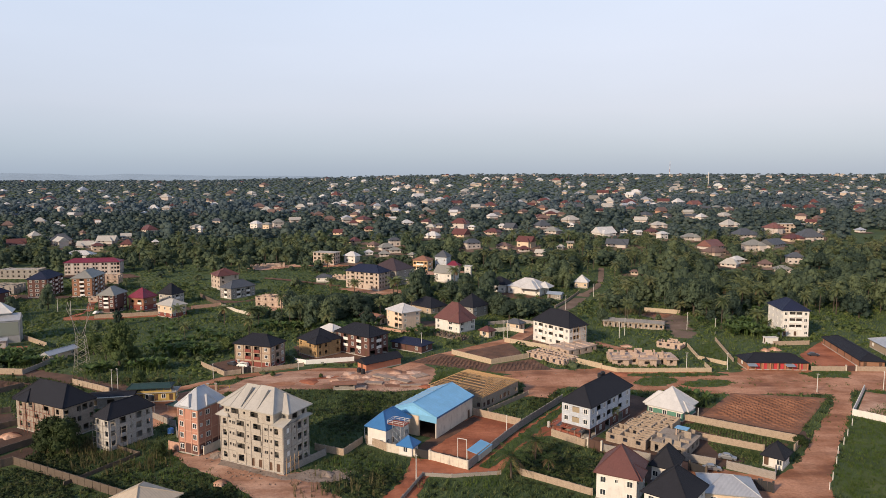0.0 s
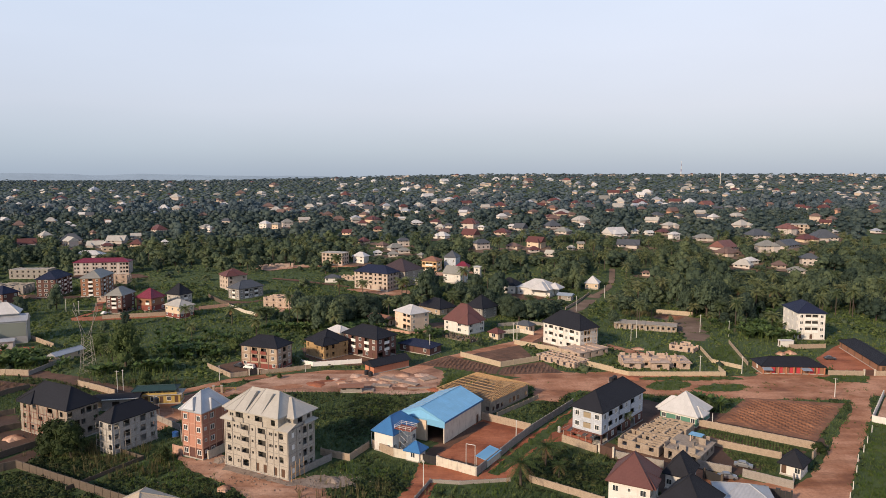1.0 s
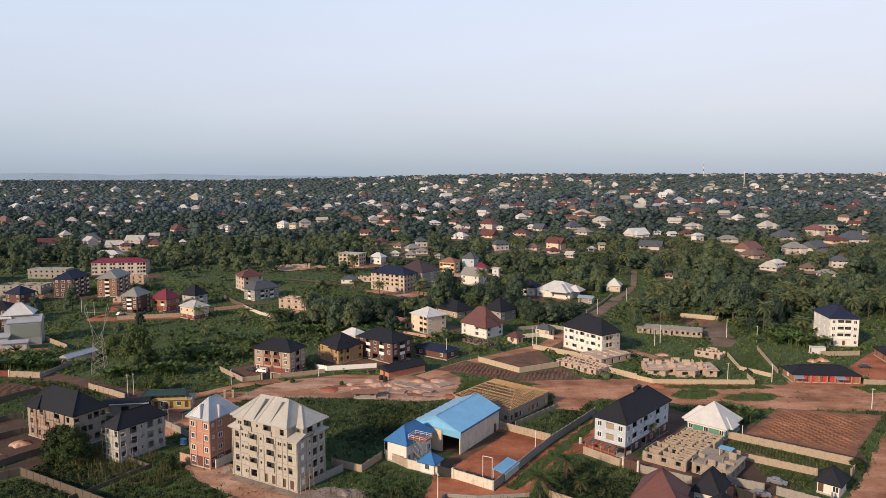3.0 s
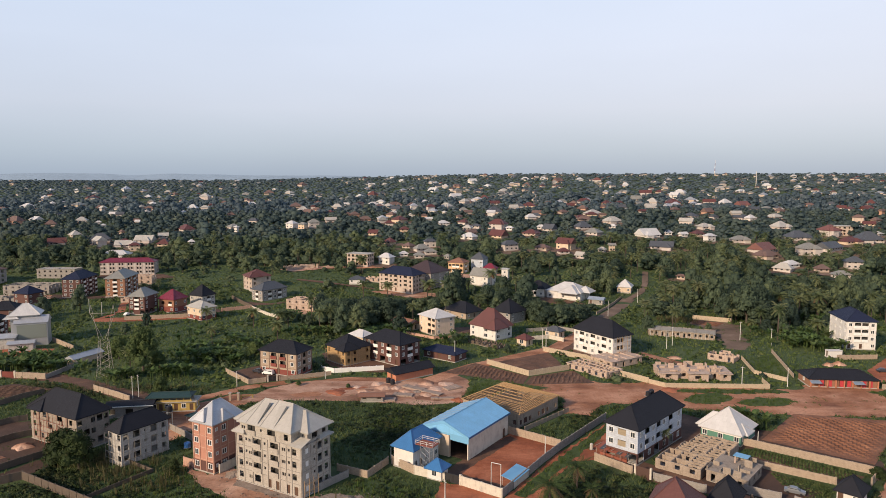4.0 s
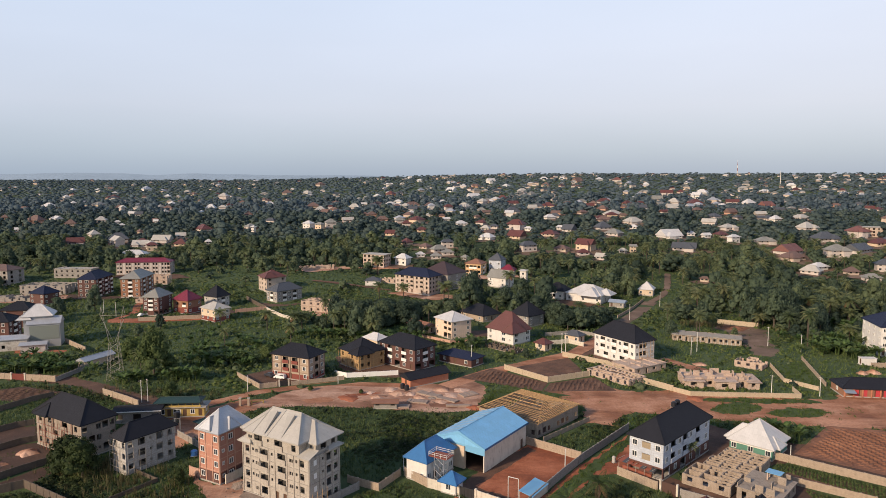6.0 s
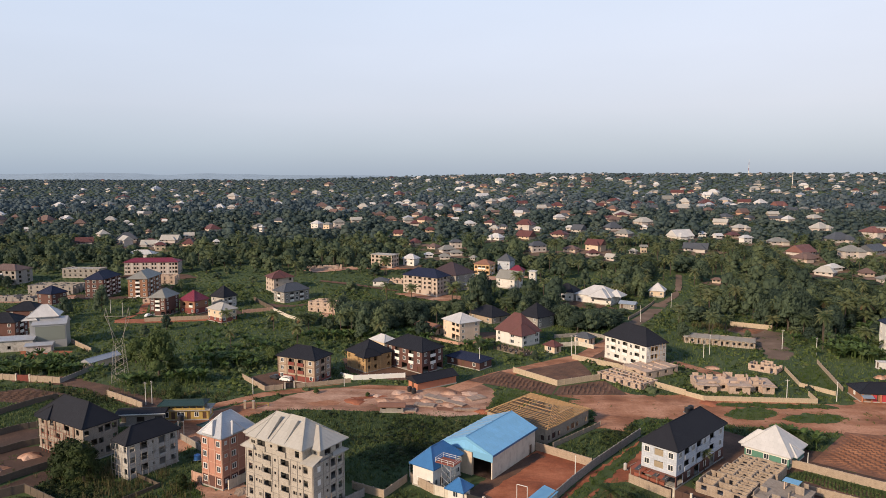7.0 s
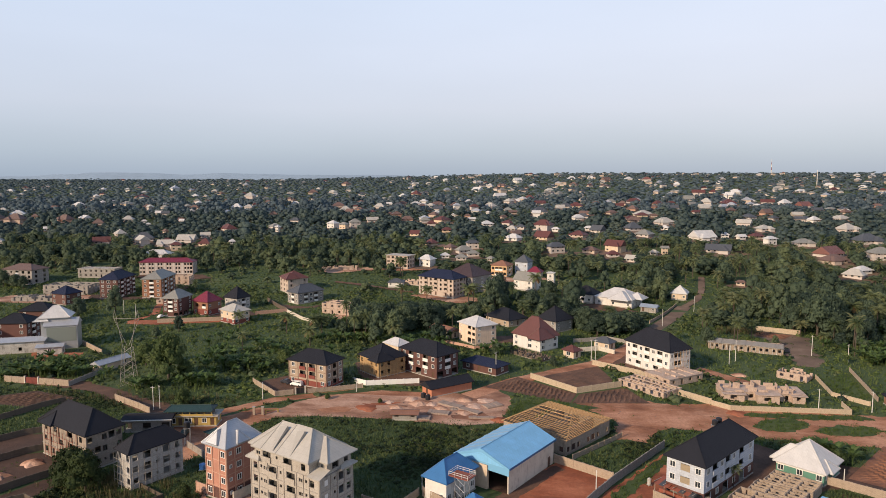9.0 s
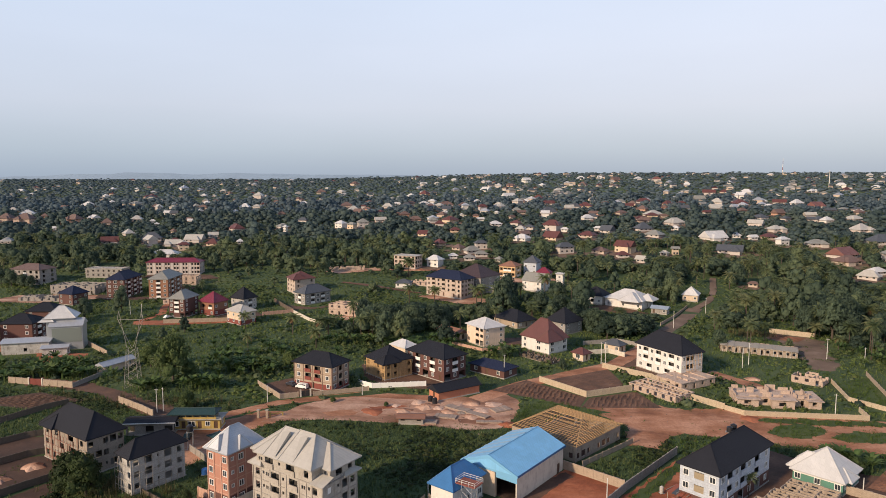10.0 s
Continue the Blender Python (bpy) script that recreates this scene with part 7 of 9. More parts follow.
for lx, ly, rr, ww in ((0, -7.3, 0, 13), (7.3, 0, 90, 12)):
    scaffold(*beside(-54.2, 288.4, -43, lx, ly), -43 + rr, ww, 6.0, "raw wooden pole scaffold round an ochre house")
for lx, ly, rr, ww in ((4.0, 0, 90, 14), (0, -8.0, 0, 6)):
    scaffold(*beside(-92.6, 188.6, -30.5, lx, ly), -30.5 + rr, ww, 8.6, "weathered grey pole scaffold against grey flats", "weathered")
scaffold(*beside(-118.5, 198.4, -26.3, -0.6, -6.0), -26.3, 14.4, 8.8, "reddish wooden pole scaffold before raw flats", "rust_paint")
scaffold(*beside(-47.9, 176.4, -27.7, 12.2, -4), 62, 5, 5, "pole scaffold at the foot of the flats")
scaffold(*beside(54.3, 306.5, -53.3, 12.3, 0), 36.7, 8, 10, "pole scaffold at the end of white flats")


# rusty lean-to against the white flats
lt = root("lean_to", 38.4, 194.4, 0, -43, "low lean-to of rusty sheets against white flats", "shed")
for k in range(8):
    o = part("roof_sheet", boxes((-5.2 + 1.3 * k, -3.95 + 1.3 * k, -2.2, 2.0, -0.02, 0.03)), ("rust_paint", "rust_paint", "rust_paint", "r_slate")[(k * 3) % 4 if k < 7 else 3], lt)
    o.matrix_basis = pose(0, 0, 2.5 + 0.05 * (k % 3), 9 + (k % 2), 0, 0)
for k in range(5):
    part("batten", boxes((-5.2 + 2.5 * k, -5.08 + 2.5 * k, -2.2, 1.9, 2.62, 2.70)), "weathered", lt)
    part("post", tubes(((-5 + 2.5 * k, -2.0, 0), (-5 + 2.5 * k, -2.0, 2.2), 0.07, 0.07), n=6), "weathered", lt)
part("counter", boxes((-4.4, 4.0, -1.2, -0.7, 0, 0.9)), "rust_paint", lt)

# posts of a way in, with a yellow bar
for gx_, gy_ in ((-84.9, 235.1), (-82.1, 235.4)):
    g_ = root("gate_pillar", gx_, gy_, 0, 10, "tan block gate pillar by the dirt road", "pillar")
    part("shaft", boxes((-0.35, 0.35, -0.35, 0.35, -0.1, 2.6)), "wall_tan", g_)
    part("cap", boxes((-0.45, 0.45, -0.45, 0.45, 2.6, 2.8)), "concrete", g_)
yb = root("barrier", -79.8, 237.4, 0, 34, "yellow painted barrier beside the dirt road", "barrier")
part("rail", boxes((-2.2, 2.2, -0.08, 0.08, 0.9, 1.2)), "yellow", yb)
part("post", boxes((-2.2, -1.8, -0.2, 0.2, -0.1, 1.8)), "yellow", yb)
part("post", boxes((1.8, 2.2, -0.2, 0.2, -0.1, 1.2)), "yellow", yb)

house("container", "small white metal container standing in grass", 152.4, 305.4, 6.0, 3.0, 2, 1, [""], ["d"], "white", "r_white", rise=0.15, rh=2.5, over=0.1, hip=0.4, category="container")

can = root("canopy", -87.6, 214.0, 0, -28, "small green sheet canopy on four posts", "canopy")
for sx in (-1, 1):
    for sy in (-1, 1):
        part("post", tubes(((sx * 2.4, sy * 1.7, 0), (sx * 2.4, sy * 1.7, 2.4), 0.06, 0.06), n=6), "steel", can)
hip_roof(can, -2.9, 2.9, -2.2, 2.2, 2.5, 0.5, "r_green", 1.0)
tank(-81.7, 194.1, 0, 0.9, 1.3, 0.3, "blue plastic water tank behind orange flats", "tank_blue")


# ---- the far town ----
KINDS = {
    "white": ("white", "r_white", "white-roofed house"), "silver": ("white", "r_silver", "silver-roofed house"), "cream": ("townwall", "r_cream", "cream house with a pale roof"),
    "rust": ("towncream", "r_townrust", "house with a rusted roof"), "red": ("townwall", "r_red", "house with a faded red roof"), "orange": ("towncream", "r_brown", "peach-walled house"),
    "yellow": ("cream", "r_grey", "yellow-walled house"), "grey": ("townwall", "r_grey", "house with a grey sheet roof"), "pink": ("pinkwall", "r_townrust", "pinkish house"),
    "bare": ("sand_block", "r_townrust", "unfinished block house"), "maroon": ("townwall", "r_brown", "house with a dark red-brown roof"), "black": ("townwall", "r_slate", "house with a slate roof"), "brown": ("cream", "r_brown", "house with a brown roof"),
}
town_rnd = random.Random(5)
YARDS = []          # x, y, width of the nearer town houses


def town_house(x, y, w, kind, sway=True):
    """A far house among trees: walls, a hipped or gabled roof, a wing and its windows."""
    wall, roof, label = KINDS[kind]
    rot = town_rnd.choice((-35, -20, 5, 20, 30)) + town_rnd.uniform(-8, 8)
    w *= 0.82
    d = w * town_rnd.uniform(0.6, 0.9)
    st = 2 if town_rnd.random() < 0.12 or kind in ("bare", "yellow") else 1
    h = 2.9 * st
    z = gz(x, y) - 0.3
    b = root("town_house", x, y, z, rot, f"{label} among trees, {'two storeys' if st == 2 else 'one storey'}", "house", "houses of the far town")
    hx, hy = w / 2 - 1.0, d / 2 - 1.0
    part("wall", boxes((-hx, hx, -hy, hy, -4, h)), wall, b)
    gable = town_rnd.random() < 0.2
    hip_roof(b, -w / 2, w / 2, -d / 2, d / 2, h + 0.2, min(w, d) * town_rnd.uniform(0.28, 0.44), roof, 0.0 if gable else 1.0, caps=False)
    if w > 14 and town_rnd.random() < 0.7:
        s = town_rnd.choice((-1, 1))
        hip_roof(b, s * w * 0.1 - w * 0.22 + s * w * 0.12, s * w * 0.1 + w * 0.22 + s * w * 0.12, -d * 0.72, d * 0.1, h + 0.15, w * 0.17, roof, 1.0, name="wing_roof", caps=False)
        part("wing", boxes((s * w * 0.22 - w * 0.18, s * w * 0.22 + w * 0.18, -d * 0.68, 0, -4, h)), wall, b)
    if y < 760:
        n = max(2, int(w / 4.5))
        for k in range(n):
            for s in range(st):
                u = -hx + (k + 0.5) * 2 * hx / n
                me = simple_mesh(("window", 1.5, 1.3), "glass", (-0.75, 0.75, -0.04, 0.1, 0, 1.3))
                o = part("window", me, None, b)
                o.matrix_basis = pose(u, -hy - 0.02, 1.8 + 3.2 * s)
    TAKEN.append((x, y, w * 0.55 + 0.5))
    if y < 1250:
        YARDS.append((x, y, w))
    sight = Vector((x, y - 20)).normalized()
    CLEAR.append((x - sight.x * w * 0.8, y - sight.y * w * 0.8, w * 0.52))
    CLEAR.append((x - sight.x * w * 1.4, y - sight.y * w * 1.4, w * 0.42))


town_house(59, 804, 16.1, "white")
town_house(17, 858, 22.9, "black")
town_house(31, 717, 10.7, "white")
town_house(66, 933, 24.0, "brown")
town_house(-191, 1200, 20.2, "brown")
town_house(-1101, 1355, 23, "white")
town_house(-936, 1429, 18, "white")
town_house(-847, 1382, 14, "white")
town_house(-881, 1484, 15, "rust")
town_house(-761, 1419, 22, "silver")
town_house(-614, 1225, 14, "white")
town_house(-688, 998, 25, "white")
town_house(-703, 1051, 11, "red")
town_house(-687, 1056, 13, "white")
town_house(-692, 1180, 24, "orange")
town_house(-604, 992, 24, "yellow")
town_house(-506, 991, 15, "grey")
town_house(-519, 1052, 17, "white")
town_house(-525, 1095, 11, "pink")
town_house(-595, 1291, 17, "rust")
town_house(-503, 1120, 11, "rust")
town_house(-490, 1186, 23, "cream")
town_house(-412, 1073, 15, "rust")
town_house(-456, 907, 12, "cream")
town_house(-422, 977, 19, "white")
town_house(-393, 952, 15, "cream")
town_house(-404, 906, 10, "white")
town_house(-642, 780, 21, "bare")
town_house(-613, 776, 25, "bare")
town_house(-507, 624, 16, "cream")
town_house(-675, 855, 23, "white")
town_house(-566, 800, 25, "pink")
town_house(-548, 814, 20, "white")
town_house(-502, 771, 16, "rust")
town_house(-486, 806, 18, "cream")
town_house(-433, 761, 8, "white")
town_house(-527, 717, 9, "white")
town_house(-405, 633, 20, "maroon")
town_house(-420, 686, 15, "cream")
town_house(-375, 655, 24, "black")
town_house(-344, 644, 13, "brown")
town_house(-328, 652, 22, "cream")
town_house(-318, 611, 11, "cream")
town_house(-323, 680, 13, "cream")
town_house(-298, 630, 15, "brown")
town_house(-323, 733, 25, "maroon")
town_house(-276, 751, 19, "grey")
town_house(-263, 724, 8, "white")
town_house(-277, 642, 8, "white")
town_house(-324, 869, 14, "rust")
town_house(-382, 708, 11, "rust")
town_house(-455, 789, 9, "white")
town_house(-488, 880, 12, "white")
town_house(-410, 795, 8, "white")
town_house(-210, 751, 15, "white")
town_house(-195, 742, 14, "yellow")
town_house(-187, 758, 16, "grey")
town_house(-177, 800, 17, "cream")
town_house(-168, 859, 8, "pink")
town_house(-136, 802, 18, "pink")
town_house(-204, 961, 19, "cream")
town_house(-199, 1005, 12, "white")
town_house(-179, 1006, 18, "rust")
town_house(-159, 1002, 17, "white")
town_house(-153, 1040, 16, "white")
town_house(-124, 979, 25, "rust")
town_house(-97, 958, 17, "pink")
town_house(-83, 1015, 15, "white")
town_house(-47, 935, 22, "cream")
town_house(-45, 856, 8, "white")
town_house(-84, 838, 11, "white")
town_house(-60, 795, 11, "white")
town_house(-110, 841, 15, "rust")
town_house(-94, 793, 21, "brown")
town_house(-41, 757, 17, "white")
town_house(-13, 719, 13, "cream")
town_house(-4, 733, 13, "black")
town_house(19, 727, 24, "maroon")
town_house(18, 668, 20, "brown")
town_house(26, 601, 19, "black")
town_house(51, 682, 20, "orange")
town_house(-45, 618, 15, "black")
town_house(-51, 598, 17, "grey")
town_house(-64, 612, 13, "rust")
town_house(-10, 662, 18, "white")
town_house(-50, 566, 12, "grey")
town_house(-64, 574, 10, "white")
town_house(-26, 560, 8, "grey")
town_house(13, 823, 13, "white")
town_house(52, 927, 19, "black")
town_house(6, 1065, 19, "maroon")
town_house(20, 975, 18, "maroon")
town_house(40, 1192, 20, "cream")
town_house(-12, 1015, 15, "white")
town_house(-41, 1112, 24, "white")
town_house(-88, 1269, 23, "white")
town_house(-46, 1386, 21, "pink")
town_house(-19, 1526, 23, "white")
town_house(14, 1389, 17, "white")
town_house(94, 1395, 21, "rust")
town_house(105, 1632, 25, "white")
town_house(-244, 1508, 19, "white")
town_house(-208, 1162, 16, "white")
town_house(-411, 1545, 25, "rust")
town_house(-370, 1296, 25, "cream")
town_house(-413, 1306, 25, "rust")
town_house(-354, 1040, 17, "white")
town_house(-346, 1084, 9, "rust")
town_house(-272, 990, 25, "rust")
town_house(-243, 922, 20, "cream")
town_house(-251, 1043, 16, "rust")
town_house(-253, 1162, 13, "grey")
town_house(-196, 1669, 18, "white")
town_house(-239, 1818, 14, "white")
town_house(-215, 1516, 14, "cream")
town_house(-141, 1349, 12, "white")
town_house(151, 1007, 25, "maroon")
town_house(136, 837, 25, "cream")
town_house(118, 785, 18, "rust")
town_house(147, 772, 25, "cream")
town_house(140, 731, 11, "white")
town_house(108, 727, 20, "black")
town_house(113, 689, 20, "grey")
town_house(72, 711, 16, "black")
town_house(64, 725, 11, "white")
town_house(163, 676, 25, "white")
town_house(186, 689, 11, "white")
town_house(198, 679, 11, "white")
town_house(160, 611, 25, "black")
town_house(247, 818, 20, "black")
town_house(228, 770, 19, "cream")
town_house(235, 732, 18, "cream")
town_house(241, 600, 25, "red")
town_house(308, 798, 15, "white")
town_house(247, 997, 21, "cream")
town_house(272, 983, 24, "maroon")
town_house(310, 1017, 19, "white")
town_house(329, 1002, 22, "maroon")
town_house(346, 988, 20, "white")
town_house(304, 1087, 18, "white")
town_house(310, 1202, 17, "orange")
town_house(342, 1192, 25, "white")
town_house(272, 1144, 25, "maroon")
town_house(140, 1134, 10, "white")
town_house(261, 1550, 25, "red")
town_house(233, 1624, 20, "white")
town_house(174, 1548, 25, "pink")
town_house(155, 1668, 20, "white")
town_house(550, 1345, 22, "white")
town_house(606, 1338, 18, "white")
town_house(391, 1473, 14, "white")
town_house(297, 1419, 17, "white")
town_house(253, 1398, 8, "white")
town_house(55, 602, 16, "rust")
town_house(71, 585, 13, "maroon")
town_house(83, 566, 11, "cream")
town_house(223, 909, 19, "cream")
town_house(105, 594, 9, "cream")
town_house(114, 598, 8, "yellow")
town_house(235, 1046, 19, "grey")
town_house(456, 1226, 19, "white")
town_house(225, 521, 17, "cream")
town_house(233, 573, 24, "rust")
town_house(252, 520, 12, "rust")
town_house(142, 491, 9, "rust")
town_house(274, 589, 21, "grey")
town_house(76, 608, 20, "brown")
town_house(-360, 628, 20, "cream")
town_house(-334, 623, 18, "cream")
town_house(-312, 602, 13, "brown")
town_house(-74, 542, 15, "white")
town_house(-42, 583, 14, "grey")


town_house(301, 610, 30, "black")
town_house(336, 643, 22, "brown")
town_house(358, 654, 29, "black")
town_house(343, 692, 25, "red")
town_house(300, 666, 28, "black")
town_house(241, 650, 20, "grey")
town_house(237, 537, 16, "white")
town_house(256, 501, 15, "grey")
town_house(282, 533, 17, "black")
town_house(614, 1062, 20, "cream")
town_house(355, 948, 22, "red")
town_house(340, 811, 24, "cream")
town_house(313, 733, 22, "cream")
town_house(421, 786, 16, "rust")
town_house(439, 785, 13, "rust")


def far_quarter(n):
    """The smaller houses of the far slope, too many to tell apart: walls and hipped roofs in one mesh."""
    walls, roofs = ("townwall", "townwall", "towncream", "towncream"), ("r_white", "r_silver", "r_cream", "r_townrust", "r_grey", "r_grey", "r_grey", "r_brown", "r_slate", "r_slate")
    names = list(dict.fromkeys(walls + roofs))
    bm = bmesh.new()
    for k in range(n):
        y = 620 + 1400 * (k / n) ** 0.75 + town_rnd.uniform(-40, 40)
        x = town_rnd.uniform(-0.86, 0.80) * y
        if (y < 800 and town_rnd.random() < 0.5) or (y > 1250 and town_rnd.random() < 0.35) or (x < -0.20 * y and town_rnd.random() < 0.65):
            continue
        if y < 1000:
            town_house(x, y, town_rnd.uniform(10, 17), town_rnd.choice(("white", "cream", "grey", "rust", "maroon", "black", "silver", "pink", "brown")))
            continue
        w = town_rnd.uniform(8, 15)
        d = w * town_rnd.uniform(0.6, 0.9)
        h = town_rnd.choice((3.0, 3.4, 3.8, 5.6))
        rise = d * town_rnd.uniform(0.24, 0.38)
        m = pose(x, y, gz(x, y) - 0.5, 0, 0, town_rnd.uniform(-45, 45))
        box(bm, -w / 2 + 0.6, w / 2 - 0.6, -d / 2 + 0.6, d / 2 - 0.6, -4, h, m, names.index(town_rnd.choice(walls)))
        c = [bm.verts.new(m @ Vector(q)) for q in ((-w / 2, -d / 2, h), (w / 2, -d / 2, h), (w / 2, d / 2, h), (-w / 2, d / 2, h), (-w / 2 + d / 2, 0, h + rise), (w / 2 - d / 2, 0, h + rise))]
        mi = names.index(town_rnd.choice(roofs))
        for f in ((0, 1, 5, 4), (1, 2, 5), (2, 3, 4, 5), (3, 0, 4), (3, 2, 1, 0)):
            bm.faces.new([c[i] for i in f]).material_index = mi
        s = Vector((x, y - 20)).normalized()
        TAKEN.append((x, y, w * 0.6))
        CLEAR.append((x - s.x * w * 0.9, y - s.y * w * 0.9, w * 0.55))
    me = bpy.data.meshes.new("far_quarter")
    bm.to_mesh(me)
    bm.free()
    for nm in names:
        me.materials.append(M[nm])
    tagged(new("far_quarter", me), "hundreds of small pale-roofed houses on the far slope", "houses", kind="stuff")


far_quarter(980)

# swept earth round the nearer houses of the town
yards_v, yards_f = [], []
for hx_, hy_, hw_ in YARDS:
    n0 = len(yards_v)
    for k in range(9):
        a = 2 * math.pi * k / 9
        rr = hw_ * town_rnd.uniform(0.55, 1.15)
        yx, yy = hx_ + rr * 1.3 * math.cos(a), hy_ - 0.35 * hw_ + rr * math.sin(a)
        yards_v.append((yx, yy, gz(yx, yy) + 1.2 * noise.noise((yx / 170, yy / 170, 0)) * min(1, max(0, yy - 520) / 200) + 0.45))
    yards_f.append(tuple(range(n0, n0 + 9)))
me = bpy.data.meshes.new("swept_yards")
me.from_pydata(yards_v, [], yards_f)
me.materials.append(M["dirt_town"])
tagged(new("swept_yards", me), "patches of pale swept earth round far houses", "yards", kind="stuff")

# distant hills beyond the ridge, with blue-grey haze put into their colour
for name, dist, base, high, seed_ in (("hill_ridge", 4300, -20, 78, 3), ("hill_ridge", 4550, -20, 96, 9)):
    bm = bmesh.new()
    prev = None
    for i in range(121):
        x = -4200 + 70 * i
        lift = 14 + high + 26 * noise.noise((x / 900, seed_, 0)) + 10 * noise.noise((x / 260, seed_, 2)) - 30 * float(smooth(-2500, 800, x))
        row = [bm.verts.new((x, dist, base)), bm.verts.new((x, dist + 150, lift)), bm.verts.new((x, dist + 320, base))]
        if prev:
            bm.faces.new((prev[0], row[0], row[1], prev[1]))
            bm.faces.new((prev[1], row[1], row[2], prev[2]))
        prev = row
    me = bpy.data.meshes.new(name)
    bm.to_mesh(me)
    bm.free()
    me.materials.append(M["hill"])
    tagged(new(name, me), "blue-grey wooded hills far off", "hills", kind="structure")


# ---- plants ----
veg = np.random.default_rng(11)
TK = np.array(TAKEN)
TREELESS = np.array(TAKEN + CLEAR)


def is_free(p, grow=0.0, tk=TREELESS):
    ok = np.ones(len(p), bool)
    for i in range(0, len(p), 4000):
        q = p[i:i + 4000]
        dd = np.hypot(q[:, None, 0] - tk[None, :, 0], q[:, None, 1] - tk[None, :, 1]) - tk[None, :, 2]
        ok[i:i + 4000] = dd.min(1) > grow
    return ok


def inside(p, ring):
    x, y = p[:, 0], p[:, 1]
    hit = np.zeros(len(p), bool)
    for (x0, y0), (x1, y1) in zip(ring, np.roll(ring, -1, 0)):
        cond = (y0 > y) != (y1 > y)
        hit ^= cond & (x < (x1 - x0) * (y - y0) / (y1 - y0 + 1e-9) + x0)
    return hit


def off_bare(p):
    ok = np.ones(len(p), bool)
    for ring in BARE:
        ok &= ~inside(p, ring)
    return ok


def leaf_quads(centre, normal, size, rng):
    """Leaf clumps: bent diamonds that face roughly outwards."""
    n = len(centre)
    nrm = normal + rng.normal(0, 0.3, (n, 3))
    nrm /= np.linalg.norm(nrm, axis=1, keepdims=True) + 1e-9
    a = np.cross(nrm, rng.normal(0, 1, (n, 3)))
    a /= np.linalg.norm(a, axis=1, keepdims=True) + 1e-9
    b = np.cross(nrm, a)
    s = size * rng.uniform(0.6, 1.4, (n, 1))
    bend = nrm * s * 0.25
    v = np.stack([centre - a * s - bend, centre - b * s * 0.75 + bend * 0.5, centre + a * s - bend, centre + b * s * 0.75 + bend * 0.5], 1)
    return v.reshape(-1, 3), np.arange(4 * n).reshape(-1, 4)


def prism(p0, p1, r0, r1, n=5):
    p0, p1 = np.array(p0, float), np.array(p1, float)
    ax = (p1 - p0) / np.linalg.norm(p1 - p0)
    u = np.cross(ax, (0.3, 1, 0.2))
    u /= np.linalg.norm(u)
    w = np.cross(ax, u)
    ang = 2 * np.pi * np.arange(n) / n
    ring = np.cos(ang)[:, None] * u + np.sin(ang)[:, None] * w
    v = np.r_[p0 + r0 * ring, p1 + r1 * ring]
    i = np.arange(n)
    return v, np.stack([i, (i + 1) % n, n + (i + 1) % n, n + i], 1)


def join(pieces):
    vs, fs, ms, k = [], [], [], 0
    for v, f, m in pieces:
        vs.append(v)
        fs.append(f + k)
        ms.append(np.full(len(f), m))
        k += len(v)
    return np.concatenate(vs), np.concatenate(fs), np.concatenate(ms)


def leaf_mass(c, r, rng, flat=0.85):
    """A ragged mass of leaves, open below."""
    ang = 2 * np.pi * (np.arange(6) + rng.uniform(-0.25, 0.25, 6)) / 6
    ring = np.stack([np.cos(ang), np.sin(ang)], 1)
    low = np.c_[ring * rng.uniform(0.62, 1.0, (6, 1)), rng.uniform(-0.65, -0.30, 6)]
    mid = np.c_[ring * rng.uniform(0.68, 1.0, (6, 1)), rng.uniform(0.15, 0.55, 6)]
    v = np.r_[low, mid, [[rng.uniform(-0.2, 0.2), rng.uniform(-0.2, 0.2), rng.uniform(0.75, 1.0)]]] * (r, r, r * flat) + c
    f = [(i, (i + 1) % 6, 6 + (i + 1) % 6, 6 + i) for i in range(6)] + [(6, 7, 8, 12), (8, 9, 10, 12), (10, 11, 6, 12)]
    return v, np.array(f)


def broadleaf(seed, lumps, quads, size, limbs=3, sides=5):
    """A tree in crown radius units: trunk and limbs, a crown of several leaf masses, each with loose leaf clumps on it."""
    rng = np.random.default_rng(seed)
    out = [(*prism((0, 0, -0.1), (0.03, 0.02, 0.9), 0.08, 0.05, sides), 0)]
    cs = []
    for k in range(lumps):
        a = 2.4 * k + rng.uniform(0, 0.8)
        up = (k + 0.5) / lumps
        rr = (0.64 - 0.52 * up ** 2) * rng.uniform(0.65, 1.15)
        c = np.array([rr * np.cos(a), rr * np.sin(a), 0.42 + 1.25 * up + rng.uniform(-0.12, 0.12)])
        cs.append((c, rng.uniform(0.34, 0.54) * (1.25 if lumps < 5 else 1.0)))
        if k < limbs:
            out.append((*prism((0.02, 0.01, 0.45), c, 0.05, 0.02, 4), 0))
    per = quads // lumps
    for c, r in cs:
        out.append((*leaf_mass(c, r * (0.95 if quads < 100 else 0.80), rng), 1))
        if per:
            d = rng.normal(0, 1, (per, 3))
            d[:, 2] = np.abs(d[:, 2]) * 0.9 - 0.25
            d /= np.linalg.norm(d, axis=1, keepdims=True)
            pos = c + d * r * rng.uniform(0.85, 1.10, (per, 1)) * (1, 1, 0.85)
            out.append((*leaf_quads(pos, d, size, rng), 1))
    return join(out)


